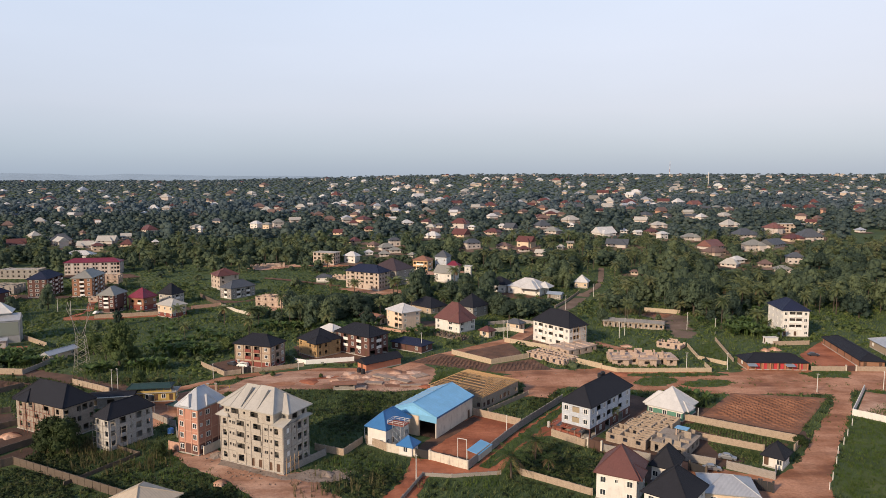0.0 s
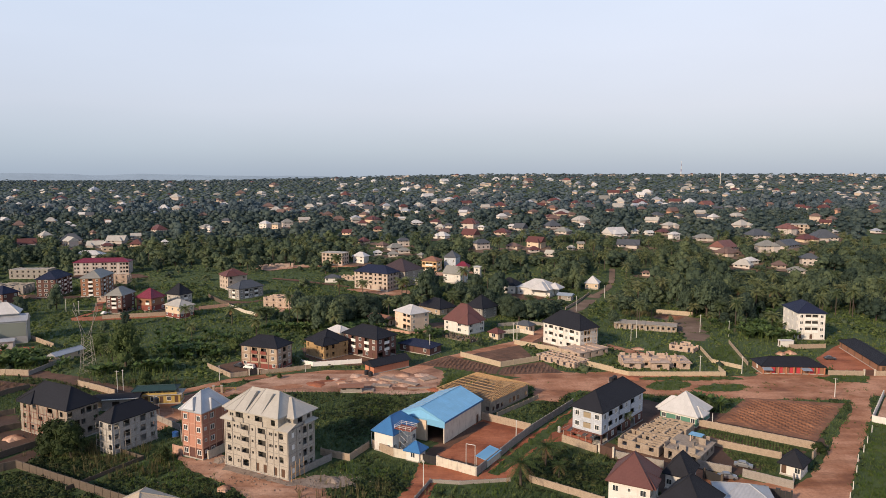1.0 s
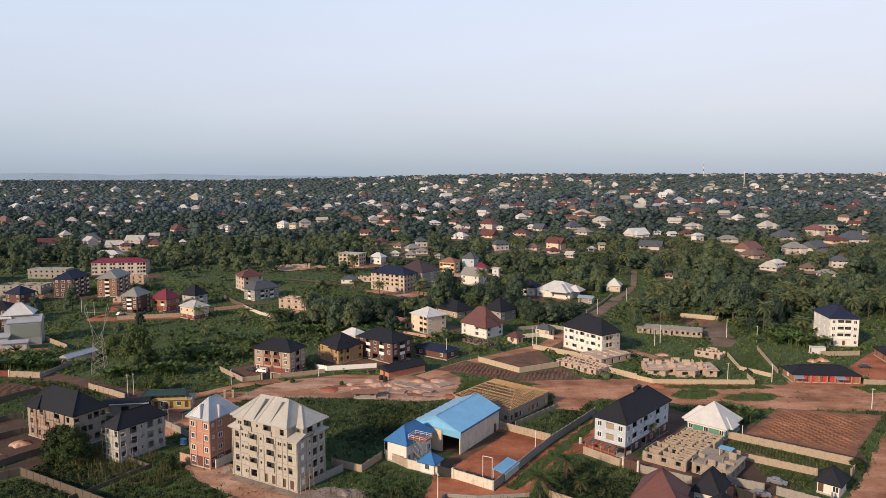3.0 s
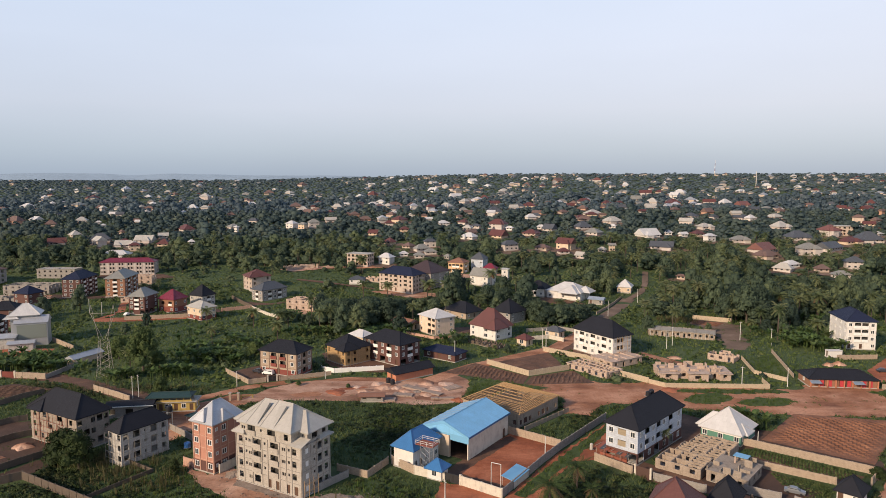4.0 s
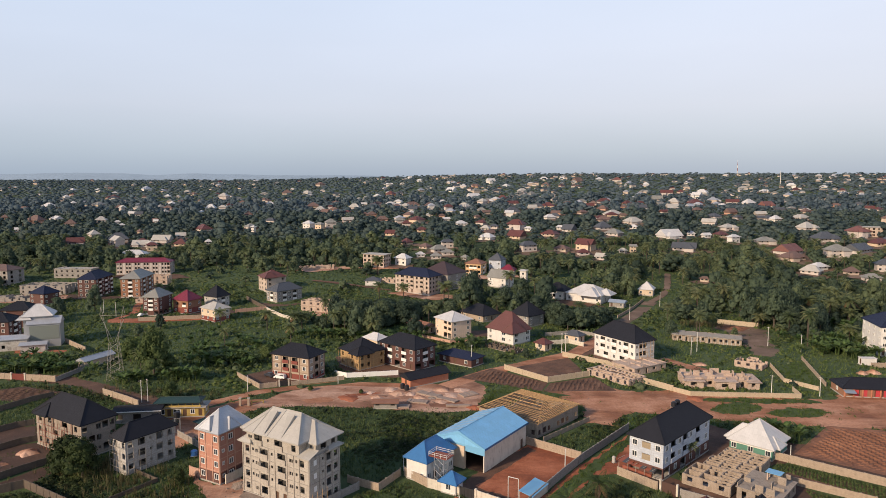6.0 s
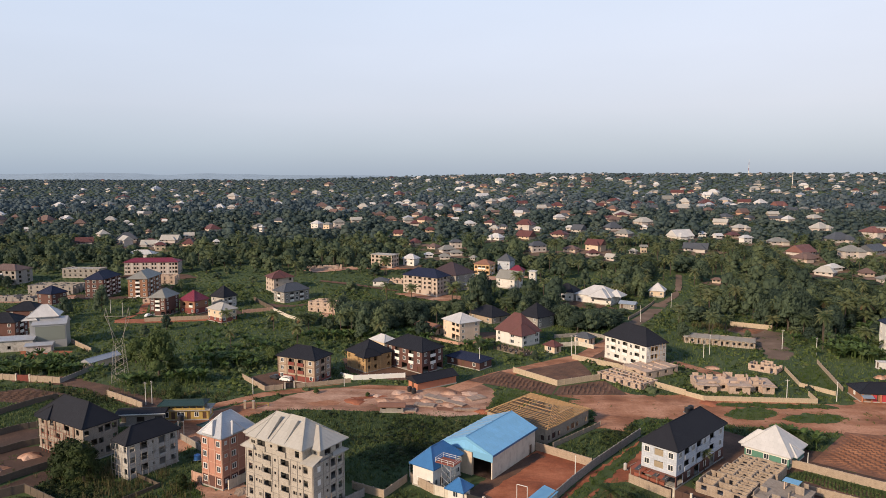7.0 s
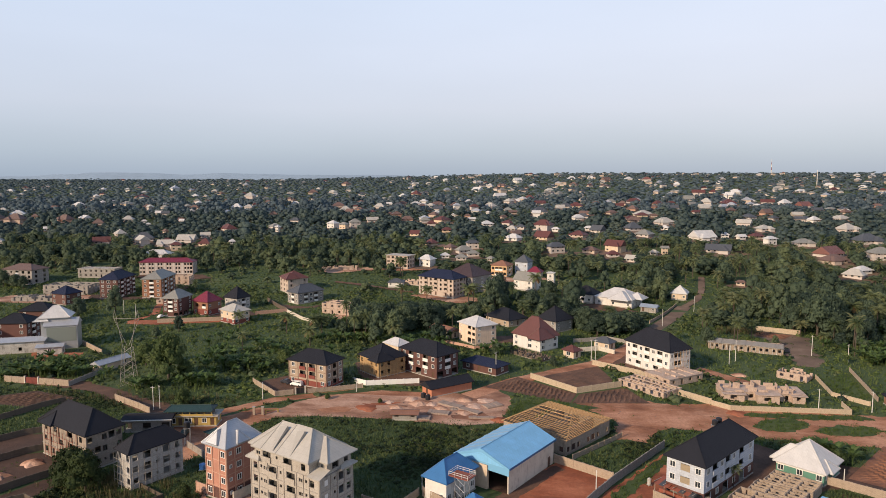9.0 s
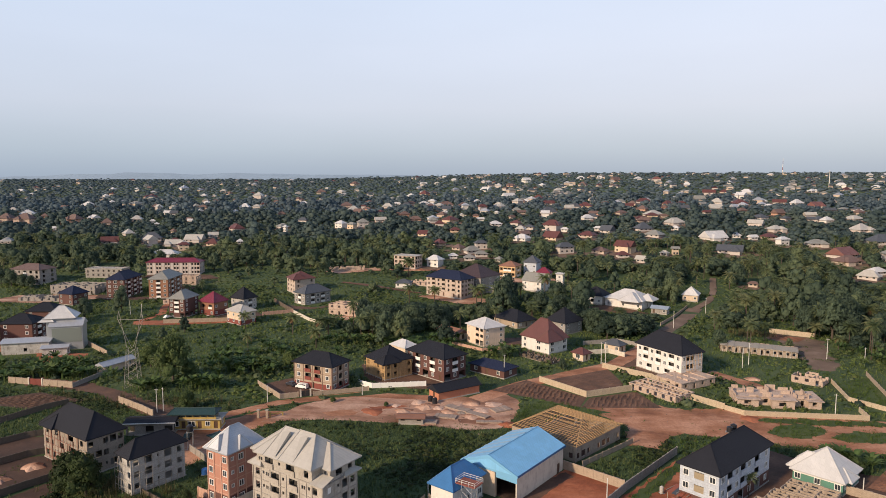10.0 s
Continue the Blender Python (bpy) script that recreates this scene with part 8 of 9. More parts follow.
def palm_shape(seed, fronds, high, leaflets=4, dead=3, blade=0.95):
    """An oil palm: thick trunk, arching fronds with rows of drooping leaflets on both sides of a rib."""
    rng = np.random.default_rng(seed)
    out = [(*prism((0, 0, -0.3), (0.1, 0.1, high), 0.24, 0.17, 6), 0)]
    for k in range(fronds):
        a = 2.4 * k + rng.uniform(-0.2, 0.2)
        up = 1.5 - 1.9 * (k + 0.5) / fronds + rng.uniform(-0.15, 0.15)
        ln = rng.uniform(3.4, 4.6)
        p = np.array([0.1, 0.1, high])
        d = np.array([np.cos(a), np.sin(a), up])
        d /= np.linalg.norm(d)
        side = np.array([-np.sin(a), np.cos(a), 0])
        line = [p.copy()]
        dirs = [d.copy()]
        n = leaflets
        for s in range(n):
            d = d + np.array([0, 0, -1.15 / n])
            d /= np.linalg.norm(d)
            p = p + d * ln / n
            line.append(p.copy())
            dirs.append(d.copy())
        vs, fs = [], []
        for s in range(n):
            f = (s + 0.5) / n
            wdt = blade * math.sin(math.pi * min(0.96, 0.25 + 0.72 * f))
            for sg in (-1, 1):
                o0 = line[s]
                o1 = line[s] + (line[s + 1] - line[s]) * (0.3 if n > 15 else 0.8)
                tip = (line[s] + line[s + 1]) / 2 + sg * side * wdt + dirs[s] * wdt * 0.8 + np.array([0, 0, -0.5 * wdt])
                k0 = len(vs)
                vs += [o0, o1, tip + dirs[s] * (0.05 if n > 15 else 0.14), tip - dirs[s] * (0.05 if n > 15 else 0.14)]
                fs.append((k0, k0 + 1, k0 + 2, k0 + 3))
        out.append((np.array(vs), np.array(fs), 2 if n > 5 and k >= fronds - dead else 1))
    return join(out)


def banana_shape(seed):
    rng = np.random.default_rng(seed)
    out = []
    for st in range(3):
        ox, oy = rng.normal(0, 0.7, 2)
        h = rng.uniform(1.4, 2.4)
        out.append((*prism((ox, oy, -0.1), (ox, oy, h), 0.14, 0.09, 5), 1))
        for k in range(7):
            a = rng.uniform(0, 6.28)
            d = np.array([np.cos(a), np.sin(a), rng.uniform(1.0, 2.6)])
            d /= np.linalg.norm(d)
            side = np.array([-np.sin(a), np.cos(a), 0]) * 0.33
            p = np.array([ox, oy, h])
            rows = []
            for s in range(4):
                w = (0.4, 1, 1, 0.3)[s]
                rows.append((p - side * w, p + side * w))
                d = d + np.array([0, 0, -0.36])
                d /= np.linalg.norm(d)
                p = p + d * 0.75
            v = np.array(rows).reshape(-1, 3)
            out.append((v, np.array([(2 * s, 2 * s + 1, 2 * s + 3, 2 * s + 2) for s in range(3)]), 1))
    return join(out)


def shrub_shape(seed, n, flat=0.8):
    rng = np.random.default_rng(seed)
    d = rng.normal(0, 1, (n, 3))
    d[:, 2] = np.abs(d[:, 2])
    d /= np.linalg.norm(d, axis=1, keepdims=True)
    v, f = leaf_quads(d * rng.uniform(0.55, 1.05, (n, 1)) * (1, 1, flat), d, 0.30 if n < 14 else 0.15, rng)
    return join([(v, f, 1), (*leaf_mass(np.array([rng.uniform(-0.2, 0.2), rng.uniform(-0.2, 0.2), 0.1]), 0.72, rng, 0.6 * flat), 1)])


def grass_shape(seed, n):
    """A tuft of upright blades."""
    rng = np.random.default_rng(seed)
    vs, fs = [], []
    for k in range(n):
        x, y = rng.normal(0, 0.55, 2)
        a = rng.uniform(0, 3.14)
        s = np.array([np.cos(a), np.sin(a), 0]) * rng.uniform(0.07, 0.14)
        tip = np.array([x + rng.normal(0, 0.3), y + rng.normal(0, 0.3), rng.uniform(0.6, 1.2)])
        o = np.array([x, y, -0.1])
        vs += [o - s, o + s, tip + s * 0.3, tip - s * 0.3]
        fs.append((4 * k, 4 * k + 1, 4 * k + 2, 4 * k + 3))
    return np.array(vs), np.array(fs), np.ones(n, int)


def mesh_from(name, v, f, m, mats, kin):
    me = bpy.data.meshes.new(name)
    me.vertices.add(len(v))
    me.vertices.foreach_set("co", v.astype(np.float32).ravel())
    me.loops.add(4 * len(f))
    me.loops.foreach_set("vertex_index", f.astype(np.int32).ravel())
    me.polygons.add(len(f))
    me.polygons.foreach_set("loop_start", np.arange(0, 4 * len(f), 4, dtype=np.int32))
    me.polygons.foreach_set("material_index", m.astype(np.int32))
    me.polygons.foreach_set("use_smooth", np.ones(len(f), bool))
    for mm in mats:
        me.materials.append(M[mm])
    me.update(calc_edges=True)
    me.attributes.new("plant", "FLOAT", "POINT").data.foreach_set("value", kin.astype(np.float32))
    return me


def scatter(name, shapes, at, size, high, leaf, label, category, z=None):
    """Many plants of a few shapes joined into one object. at: x, y; size: crown scale; high: height scale."""
    vs, fs, ms, ks, k = [], [], [], [], 0
    own = veg.uniform(0, 1, len(at))
    which = veg.integers(0, len(shapes), len(at))
    gzs = ground_z(at[:, 0], at[:, 1]) - 0.1 if z is None else z
    turn = veg.uniform(0, 6.283, len(at))
    for s, (v, f, m) in enumerate(shapes):
        sel = np.where(which == s)[0]
        if not len(sel):
            continue
        c, sn = np.cos(turn[sel])[:, None], np.sin(turn[sel])[:, None]
        x = (v[None, :, 0] * c - v[None, :, 1] * sn) * size[sel][:, None] + at[sel, 0][:, None]
        y = (v[None, :, 0] * sn + v[None, :, 1] * c) * size[sel][:, None] + at[sel, 1][:, None]
        zz = v[None, :, 2] * high[sel][:, None] + gzs[sel][:, None]
        vs.append(np.stack([x, y, zz], -1).reshape(-1, 3))
        fs.append((f[None] + (np.arange(len(sel)) * len(v))[:, None, None]).reshape(-1, 4) + k)
        ms.append(np.tile(m, len(sel)))
        ks.append(np.repeat(own[sel], len(v)))
        k += len(sel) * len(v)
    me = mesh_from(name, np.concatenate(vs), np.concatenate(fs), np.concatenate(ms), ("bark", leaf), np.concatenate(ks))
    return tagged(new(name, me), label, category, kind="stuff")


def spread(y0, y1, step, left=-0.84, right=0.80, pad=15):
    """Points on a shaken grid over the land in view between two distances."""
    ys = np.arange(y0, y1, step)
    pts = []
    for yy in ys:
        xs = np.arange(left * yy - pad, right * yy + pad, step)
        pts.append(np.stack([xs, np.full(len(xs), yy)], 1))
    p = np.concatenate(pts)
    return p + veg.uniform(-0.5, 0.5, p.shape) * step


def field_noise(p, scale, seed):
    return np.array([noise.noise((x / scale, y / scale, seed)) for x, y in p])


def disc(p, x, y, rx, ry=None):
    return np.clip(1.25 - np.hypot((p[:, 0] - x) / rx, (p[:, 1] - y) / (ry or rx)), 0, 1)


def wood_density(p):
    """How thickly trees stand: the woods of the slope, the grove in the middle, the palms to the east; open plots between the streets."""
    x, y = p[:, 0], p[:, 1]
    d = smooth(470, 540, y) * 0.95
    d = np.maximum(d, 0.8 * smooth(350, 390, y) * smooth(118, 140, x))
    d = np.maximum(d, 0.85 * smooth(372, 400, y) * smooth(5, 22, x - 69 - 0.52 * (y - 384)))
    d = np.maximum(d, 1.2 * disc(p, -62, 372, 38, 42))
    d = np.maximum(d, 0.9 * disc(p, -25, 405, 40, 34))
    d = np.maximum(d, 0.95 * disc(p, 45, 385, 40, 36))
    d = np.maximum(d, 0.5 * disc(p, 88, 362, 12, 14))
    d = np.maximum(d, 0.95 * disc(p, 18, 428, 20, 30))
    d = np.maximum(d, 0.9 * disc(p, 80, 462, 18, 22))
    d = np.maximum(d, 0.5 * disc(p, -18, 440, 26, 14))
    d = np.maximum(d, 0.55 * disc(p, 150, 345, 22, 18))
    d *= 1 - 0.85 * np.clip(1.3 * disc(p, -250, 455, 110, 85), 0, 1)
    d *= 1 - 0.55 * np.clip(1.3 * disc(p, -105, 480, 85, 62), 0, 1)
    d *= 1 - 0.6 * np.clip(1.3 * disc(p, 0, 500, 45, 40), 0, 1)
    return np.clip(d + 0.03, 0, 1)


def height_cap(x, y):
    """The groves are kept lower where they would hide the white bungalow, the navy-roofed flats and the hill road from
    the camera.
    """
    x, y = np.asarray(x, float), np.asarray(y, float)
    cap = np.full(x.shape, 30.0)
    for x0, x1, far in ((-84, -22, 448), (32, 66, 430)):
        cap = np.where((x > x0) & (x < x1) & (y < far), np.minimum(cap, np.maximum(4.0, (far - y) * 0.165)), cap)
    lane = 384 + (x - 69) / 0.52
    cap = np.where((x > 60) & (x < 112) & (y < lane) & (y > 335), np.minimum(cap, np.maximum(3.5, (lane - y) * 0.17)), cap)
    for hx, hy, w in YARDS:                                 # trees on the camera's line to the town houses are cut low
        d = math.hypot(hx, hy - 20)
        sx, sy = hx / d, (hy - 20) / d
        along = (hx - x) * sx + (hy - y) * sy
        aside = np.abs((hx - x) * sy - (hy - y) * sx)
        cap = np.where((along > 0) & (along < 95) & (aside < 0.55 * w + 1.5), np.minimum(cap, 1.6 + 0.125 * along), cap)
    return cap


near_shapes = [broadleaf(s, 12 + s, 480, 0.075, 2, 4) for s in range(5)]
next_shapes = [broadleaf(10 + s, 8, 80, 0.13, 0, 3) for s in range(5)]
mid_shapes = [broadleaf(20 + s, 4, 8, 0.26, 0, 3) for s in range(5)]
far_shapes = [broadleaf(40 + s, 2, 0, 0.3, 0, 3) for s in range(5)]
palm_shapes = [palm_shape(s, 17, 5.0 + s, 4) for s in range(4)]

p = spread(325, 640, 7.6)
dens = wood_density(p) * (0.3 + 0.8 * (field_noise(p, 26, 2) > -0.08))
p = p[(veg.uniform(0, 1, len(p)) < dens) & is_free(p, 1.5) & off_bare(p)]
is_palm = veg.uniform(0, 1, len(p)) < np.where(p[:, 0] > 60, 0.55, np.where(p[:, 1] < 420, 0.12, 0.28))
t = p[~is_palm]
r = np.where(veg.uniform(0, 1, len(t)) < 0.42, veg.uniform(4.2, 6.8, len(t)), veg.uniform(2.0, 4.0, len(t))) * np.where(wood_density(t) > 0.6, 1.1, 0.8)
hh = r * veg.uniform(0.85, 1.75, len(t)) * np.where(t[:, 1] > 470, 0.75, 1)
hh = np.minimum(hh, height_cap(t[:, 0], t[:, 1]) / 2.1)
close = t[:, 1] < 415
scatter("woodland", near_shapes, t[close], r[close], hh[close], "leaf", "dense dark green broadleaf trees behind the houses", "trees")
scatter("woodland", next_shapes, t[~close], r[~close], hh[~close], "leaf", "dense dark green broadleaf trees among far houses", "trees")
t = p[is_palm]
fine_palms = [palm_shape(30 + s, 20, 6.0 + s, 8, 0, 0.8) for s in range(4)]
for sel, shapes in ((t[:, 1] < 425, fine_palms), (t[:, 1] >= 425, palm_shapes)):
    q = t[sel]
    scatter("palm_grove", shapes, q, veg.uniform(0.9, 1.3, len(q)), np.minimum(veg.uniform(1.0, 1.7, len(q)), height_cap(q[:, 0], q[:, 1]) / 7.5), "palm", "oil palms standing among other trees", "palm trees")

belt_shapes = [broadleaf(120 + s, 4, 16, 0.19, 0, 3) for s in range(5)]
# from here outwards the leaf colours carry the distance haze
for y0, y1, step, shapes, leaf, label in ((640, 860, 8.8, belt_shapes, "leaf_belt_hazed", "dark green trees among the nearer houses of the town"), (860, 1080, 10.2, mid_shapes, "leaf_far_hazed", "dark green trees between far houses")):
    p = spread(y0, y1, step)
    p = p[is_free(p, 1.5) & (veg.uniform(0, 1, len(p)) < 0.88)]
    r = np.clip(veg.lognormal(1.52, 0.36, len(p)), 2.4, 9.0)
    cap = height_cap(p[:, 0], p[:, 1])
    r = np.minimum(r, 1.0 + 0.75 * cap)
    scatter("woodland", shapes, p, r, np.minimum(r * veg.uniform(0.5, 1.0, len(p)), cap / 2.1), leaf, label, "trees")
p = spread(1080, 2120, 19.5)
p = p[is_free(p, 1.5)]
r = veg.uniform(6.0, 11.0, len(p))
scatter("woodland", far_shapes, p, r, r * veg.uniform(0.25, 0.5, len(p)), "leaf_far_hazed", "dark green woods on the far slope", "trees")

# undergrowth of the near plots
bush_shapes = [shrub_shape(s, 18) for s in range(6)]
tuft_shapes = [grass_shape(s, 8) for s in range(5)]
p = spread(128, 250, 1.2)
p = p[is_free(p, 0.4, TK) & off_bare(p)]
nz = field_noise(p, 14, 4) + 0.5 * field_noise(p, 5, 6)
thick = 1.2 * disc(p, -22, 212, 16, 26) + disc(p, -15, 160, 14, 12) + disc(p, 32, 172, 16, 16) + disc(p, -100, 160, 30, 14) + disc(p, -60, 150, 22, 16) + disc(p, 36, 226, 10, 14) + disc(p, -108, 174, 18, 9) + 0.9 * disc(p, -140, 242, 40, 10)
on_lawn = inside(p, np.array([(132, 206), (150, 222), (190, 205), (150, 150), (98, 152), (98, 159), (120, 192)]))
bushy = (veg.uniform(0, 1, len(p)) < np.clip(0.10 + 0.50 * nz + 0.6 * thick, 0, 1)) & ~on_lawn
t = p[bushy]
s = veg.uniform(0.6, 1.25, len(t)) * (1 + 0.5 * np.clip(thick[bushy], 0, 1))
scatter("undergrowth", bush_shapes, t, s, s * veg.uniform(0.7, 1.5, len(t)), "bush", "green bushes and weeds on the overgrown plots", "shrubs")
t = p[~bushy]
s = veg.uniform(0.8, 1.4, len(t))
hh = np.where(on_lawn[~bushy], 0.25, veg.uniform(0.35, 1.0, len(t)))
pale = (field_noise(t, 16, 12) + 0.6 * disc(t, -78, 172, 14, 10) + 0.6 * disc(t, -70, 168, 12, 8) > 0.22) | on_lawn[~bushy]
scatter("long_grass", tuft_shapes, t[pale], s[pale], hh[pale], "lawnblade", "bright green grass tufts on the plots", "grass")
scatter("long_grass", tuft_shapes, t[~pale], s[~pale], hh[~pale], "shrub", "long green grass tufts on the plots", "grass")
p = spread(250, 470, 2.45)
p = p[is_free(p, 0.4, TK) & off_bare(p)]
for ring in LAWNS:
    p = p[~inside(p, ring)]
nz = field_noise(p, 22, 4) + 0.5 * field_noise(p, 7, 6)
keep = veg.uniform(0, 1, len(p)) < np.clip(0.52 + 1.2 * nz, 0.15, 1)
open_land = field_noise(p, 38, 9) + 0.3 * field_noise(p, 9, 3) + 0.7 * disc(p, -165, 335, 60, 34) + 0.4 * disc(p, 110, 310, 40, 40) + 0.4 * disc(p, 150, 330, 30, 30) - 0.5 * disc(p, -120, 275, 40, 22) - 0.5 * disc(p, -140, 256, 50, 16)
for sel, leaf, label in ((keep & (open_land > 0.02), "tallgrass", "pale yellowish green scrub between the streets"), (keep & (open_land <= 0.02), "shrub", "green scrub and tall grass between the streets")):
    t = p[sel]
    s = veg.uniform(0.7, 1.8, len(t)) * (1 + 0.6 * np.clip(nz[sel], -0.5, 1)) * (0.9 if leaf == "tallgrass" else 1.2)
    tall = (veg.uniform(0, 1, len(t)) < 0.10) & (field_noise(t, 17, 15) > -0.1)
    scatter("undergrowth", [shrub_shape(30 + k, 8) for k in range(6)], t[~tall], s[~tall], (s * veg.uniform(0.5, 1.5, len(t)))[~tall], leaf, label, "shrubs")
    scatter("thicket", [shrub_shape(70 + k, 14, 1.0) for k in range(5)], t[tall], s[tall] * 1.45, s[tall] * veg.uniform(1.2, 2.2, int(tall.sum())), "leaf", "dark bushes and young trees standing above the scrub", "bushes")
q = spread(470, 640, 3.4)
q = q[is_free(q, 0.4, TK) & off_bare(q) & (wood_density(q) < 0.75)]
s = veg.uniform(1.0, 2.3, len(q))
scatter("undergrowth", [shrub_shape(50 + k, 3) for k in range(5)], q, s, s * veg.uniform(0.4, 1.0, len(q)), "shrub", "green scrub in the clearings between houses", "shrubs")
t = p[~keep]
scatter("long_grass", tuft_shapes, t, veg.uniform(0.9, 1.6, len(t)), veg.uniform(0.5, 1.3, len(t)), "tallgrass", "pale green tall grass between the streets", "grass")
for ring in LAWNS:
    lo, hi = ring.min(0), ring.max(0)
    q = veg.uniform(lo, hi, (int((hi - lo).prod() * 0.8), 2))
    q = q[inside(q, ring) & is_free(q, 0.2, TK)]
    scatter("grass_tufts", tuft_shapes, q, veg.uniform(0.5, 1.0, len(q)), veg.uniform(0.2, 0.75, len(q)), "lawnblade", "short green grass and weeds", "grass", z=np.full(len(q), 0.05))
ban = np.concatenate([np.array([cx, cy]) + veg.normal(0, 1, (n, 2)) * (rx, ry) for cx, cy, rx, ry, n in ((-180, 270, 10, 6, 95), (-120, 300, 16, 14, 26), (-46, 335, 8, 5, 22), (150, 326, 7, 6, 40), (-78, 330, 14, 8, 16), (156, 342, 8, 7, 26), (180, 374, 6, 5, 14), (-113, 285, 6, 3, 16), (-106, 288, 3, 2, 8), (-112, 262, 2, 2, 5), (-120, 261, 4, 2, 9), (-136, 257, 4, 2, 10), (-12, 322, 5, 3, 8), (-96, 372, 8, 4, 10), (84, 222, 4, 5, 8))])
ban = ban[is_free(ban, 0.6, TK) & off_bare(ban)]
scatter("banana_grove", [banana_shape(k) for k in range(4)], ban, veg.uniform(1.0, 1.6, len(ban)), veg.uniform(1.0, 1.7, len(ban)), "banana", "clumps of broad-leaved banana plants", "banana plants")
rows_ = np.array([(78.5 + 0.62 * a * 1.05 - 0.36 * b * 1.3 + 1.5, 203.5 - 0.5 * a * 1.05 - 0.75 * b * 1.3 + 1) for a in range(30) for b in range(8)])
rows_ = np.concatenate([rows_, np.array([(77 + 0.86 * a, 186.5 - 0.55 * a - 1.05 * b) for a in range(13) for b in range(9)])])
rows_ = rows_[is_free(rows_, 0.3, TK)] + veg.normal(0, 0.15, (1, 2))
scatter("vegetable_rows", bush_shapes, rows_, veg.uniform(0.45, 0.7, len(rows_)), veg.uniform(0.9, 1.5, len(rows_)), "shrub", "rows of green maize and cassava in garden beds", "crops")

dryp = np.concatenate([np.array([cx, cy]) + veg.normal(0, 1, (n, 2)) * (rx, ry) for cx, cy, rx, ry, n in ((-98, 184, 6, 4, 170), (-92, 176, 5, 5, 90), (-80, 172, 4, 4, 60), (107, 376, 6, 2.5, 150), (-25, 160, 6, 4, 50), (-130, 245, 20, 3, 80))])
dryp = dryp[is_free(dryp, 0.3, TK)]
scatter("dry_reeds", tuft_shapes, dryp, veg.uniform(0.4, 0.8, len(dryp)), veg.uniform(1.0, 2.6, len(dryp)), "dry", "tall pale dry reeds among the green", "grass")


weed = np.concatenate([np.array([cx, cy]) + veg.normal(0, 1, (n, 2)) * (rx, ry) for cx, cy, rx, ry, n in ((100, 246, 26, 4, 420), (20, 252, 8, 4, 80), (150, 245, 12, 6, 160), (-20, 238, 16, 2.5, 120), (-60, 262, 14, 1.5, 110), (108, 186, 3, 8, 60), (122, 200, 3, 10, 70), (-55, 170, 8, 3, 60), (50, 262, 10, 1.5, 90), (128, 335, 5, 10, 260), (122, 356, 6, 8, 120), (132, 362, 3, 4, 60), (-130, 246, 22, 4, 160), (-128, 190, 8, 5, 120), (80, 290, 8, 8, 90))])
weed = weed[is_free(weed, 0.2, TK) & (field_noise(weed, 5, 21) > 0.2)]
scatter("weeds", tuft_shapes, weed, veg.uniform(0.35, 0.8, len(weed)), veg.uniform(0.15, 0.45, len(weed)), "lawnblade", "low weeds scattered over the bare earth", "weeds", z=np.full(len(weed), 0.06))


def stone_shape(seed):
    """A rough block of rubble."""
    rng = np.random.default_rng(seed)
    v = np.array([(x, y, z) for z in (-0.3, 1) for x, y in ((-1, -1), (1, -1), (1, 1), (-1, 1))], float) * rng.uniform(0.5, 1, (8, 1)) + rng.normal(0, 0.15, (8, 3))
    return v, np.array([(3, 2, 1, 0), (4, 5, 6, 7), (0, 1, 5, 4), (1, 2, 6, 5), (2, 3, 7, 6), (3, 0, 4, 7)]), np.ones(6, int)


rub = np.concatenate([np.array([cx, cy]) + veg.normal(0, 1, (n, 2)) * (rx, ry) for cx, cy, rx, ry, n in ((-48, 166, 7, 2.5, 110), (-30, 165, 5, 3.5, 140), (-30, 247, 14, 7, 60), (-62, 178, 2, 3, 40), (58, 258, 14, 3, 14), (20, 240, 20, 8, 10), (-48, 445, 10, 5, 40), (-75, 170, 6, 4, 10))])
sz = veg.uniform(0.06, 0.24, len(rub))
scatter("rubble_stones", [stone_shape(k) for k in range(6)], rub, sz, sz, "stone", "loose grey and pinkish rubble stones on bare ground", "rubble", z=np.full(len(rub), 0.08))


# single trees that stand out
def single_tree(shape, x, y, r, h, leaf, label, name="tree"):
    b = root(name, x, y, gz(x, y), float(veg.uniform(0, 360)), label, "palm tree" if name == "palm_tree" else "tree")
    v, f, m = shape
    v = v * (r, r, h)
    own = float(veg.uniform(0.15, 0.75))
    for mi, nm, mat_ in ((0, "trunk", "bark"), (1, "crown", leaf), (2, "dead_skirt", "deadfrond")):
        sel = f[m == mi]
        if not len(sel):
            continue
        used, inv = np.unique(sel, return_inverse=True)
        me = mesh_from(nm, v[used], inv.reshape(-1, 4), np.zeros(len(sel), int), (mat_,), np.full(len(used), own))
        part(nm, me, None, b)


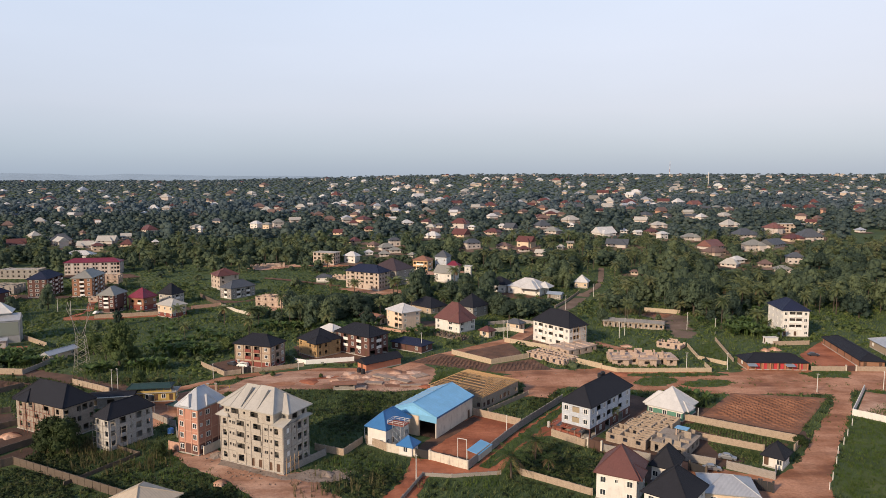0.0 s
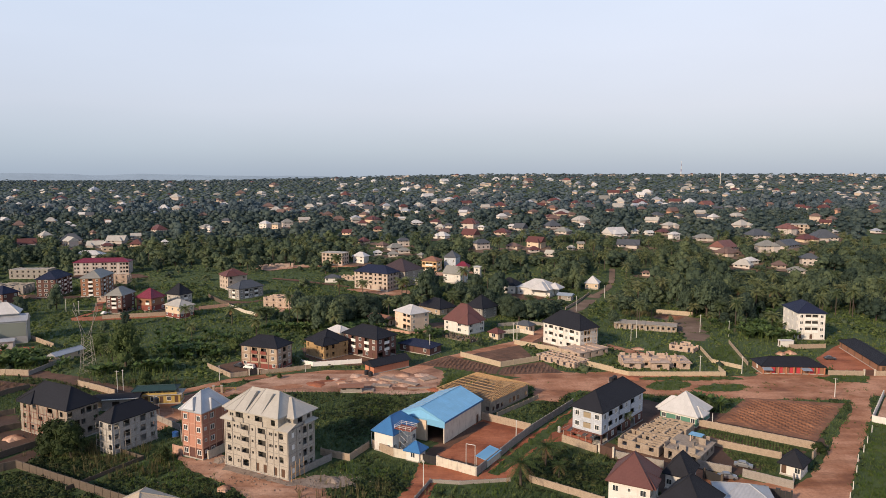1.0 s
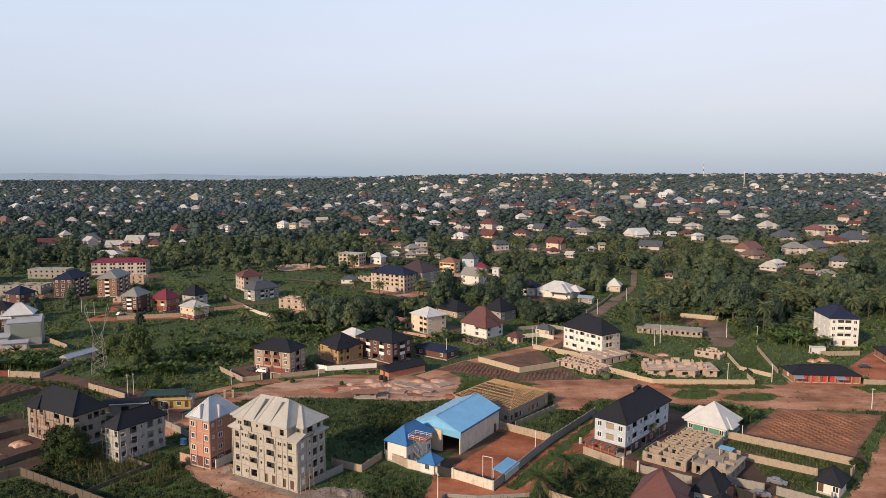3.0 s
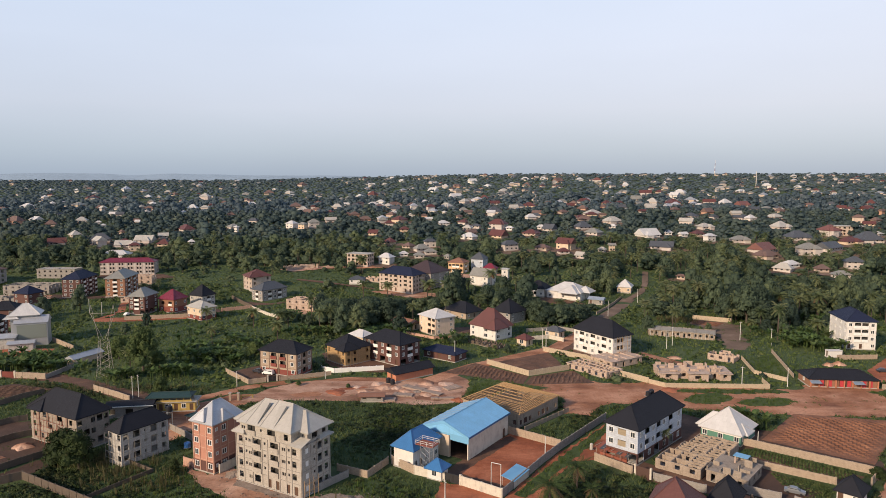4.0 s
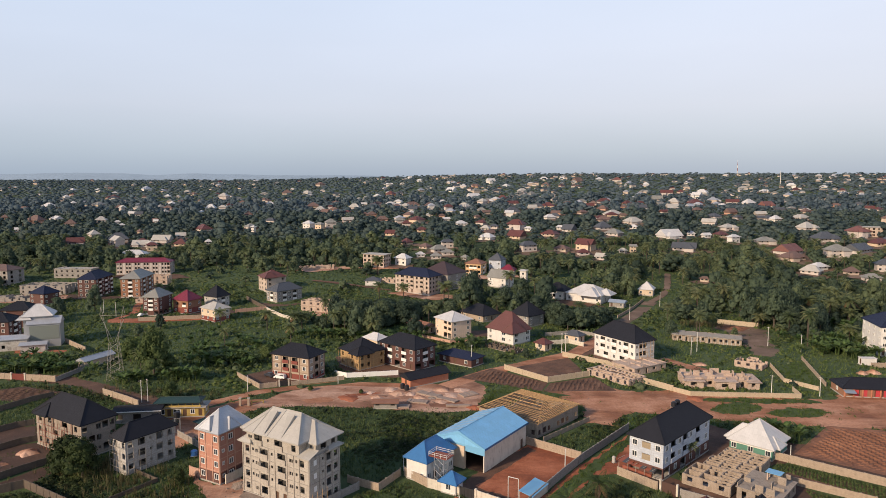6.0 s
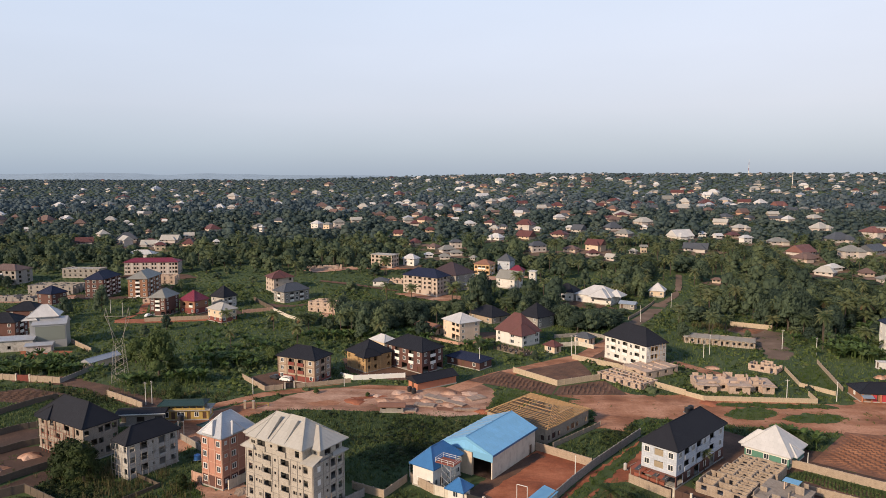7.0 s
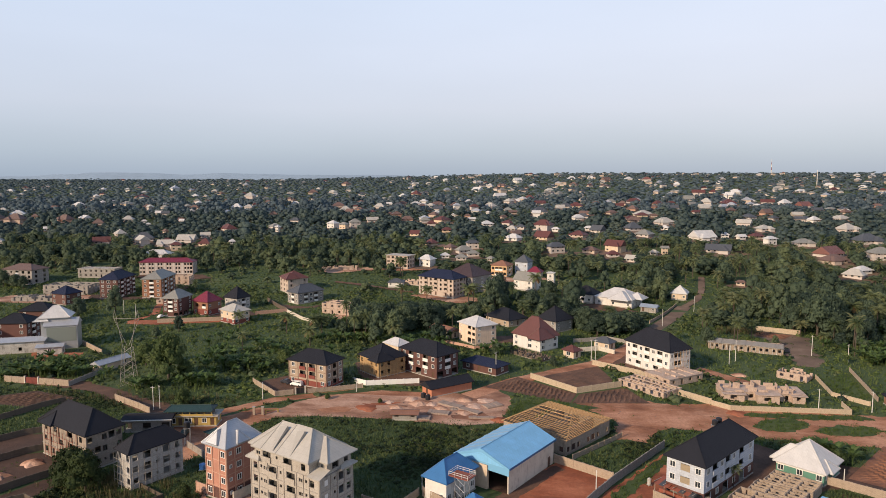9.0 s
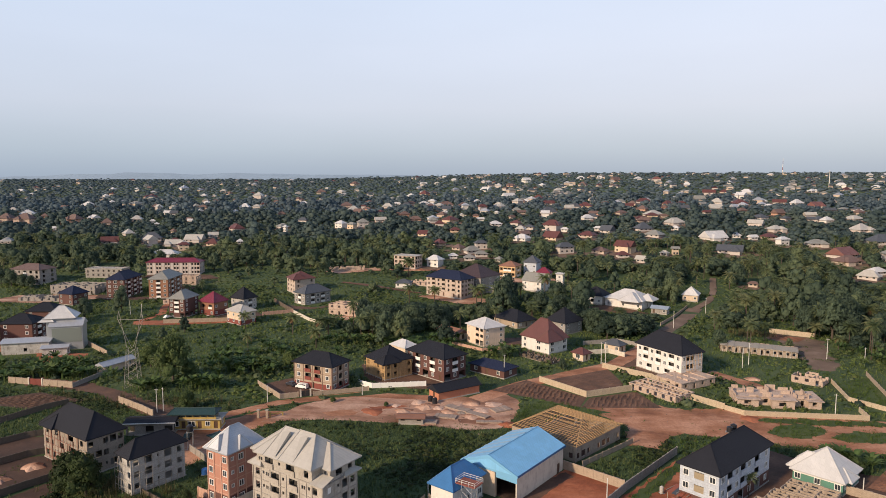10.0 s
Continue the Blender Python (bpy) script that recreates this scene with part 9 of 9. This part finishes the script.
big = [broadleaf(60 + k, 15, 2100, 0.058, 6) for k in range(4)]
fine_palm = [palm_shape(70 + k, 24, 4.2 + 0.6 * k, 24, 5, 0.62) for k in range(3)]
tall_palm = [palm_shape(80 + k, 24, 6.5 + 1.2 * k, 9, 2, 0.75) for k in range(3)]
for k, (x, y, r) in enumerate(((-110.5, 182.5, 5.2), (-104.5, 179.5, 4.4), (-132.8, 268.5, 6.8), (-128, 272, 3.6), (-112, 240, 3), (-152, 285, 4.2), (-95, 290, 3.4), (-68, 352, 7), (-58, 362, 7.5), (-48, 366, 7), (-72, 368, 7), (-60, 380, 7.5), (-40, 378, 6), (-82, 360, 5), (36, 358, 6), (45, 365, 6.5), (31, 372, 5.5), (26, 394, 7), (15, 398, 6), (141, 371, 8.2), (134, 381, 7), (151, 380, 7), (148, 364, 5.5), (84, 347, 3.4), (-10, 318, 2.6), (13, 304, 1.8), (-66, 253, 1.2), (-47, 251, 0.9), (84, 218, 2.8), (80, 222, 2.4), (102, 184, 2.2), (-78, 178, 1.8), (-346, 450, 4.6), (-357, 452, 5.2), (-338, 447, 3.6), (-368, 456, 4.4))):
    h = min(r * float(veg.uniform(0.85, 1.15)) * (1.25 if y > 340 else 1.4 if r > 6 else 1), float(height_cap(x, y)) / 2.1)
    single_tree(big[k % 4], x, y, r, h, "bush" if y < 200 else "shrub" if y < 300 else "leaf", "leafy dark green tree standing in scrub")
for k, (x, y, s) in enumerate(((17.4, 163.8, 1.3), (25.2, 175.6, 1.0), (27.5, 168, 0.6), (-96.2, 343.8, 1.15), (-99.1, 339.4, 1.05), (-72, 425, 1.1), (-58, 432, 1.2), (-30, 436, 1.1), (53, 201, 0.5), (174, 394, 1.3), (169, 399, 1.2), (186, 388, 1.2), (136, 352, 0.7), (108, 362, 0.9), (-123, 313, 0.7), (-95.5, 323.6, 1.0), (-115, 346.5, 1.0), (-139, 346, 0.9), (-20, 430, 1.4), (-32, 425, 1.3), (8, 452, 1.3), (-88, 505, 1.5), (-140, 272, 0.8))):
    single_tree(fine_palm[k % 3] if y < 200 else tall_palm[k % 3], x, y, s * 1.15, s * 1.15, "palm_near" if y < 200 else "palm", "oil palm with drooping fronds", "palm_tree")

crown_shapes = [broadleaf(90 + k, 16 + 2 * k, 620, 0.066, 3, 4) for k in range(4)]
q = spread(365, 560, 15)
q = q[(veg.uniform(0, 1, len(q)) < 0.55 * wood_density(q)) & is_free(q, 4.5) & off_bare(q)]
r = veg.uniform(4.6, 7.2, len(q))
scatter("woodland", crown_shapes, q, r, np.minimum(r * veg.uniform(0.95, 1.5, len(q)), height_cap(q[:, 0], q[:, 1]) / 2.1), "leaf", "large round-crowned dark green trees in the woods", "trees")
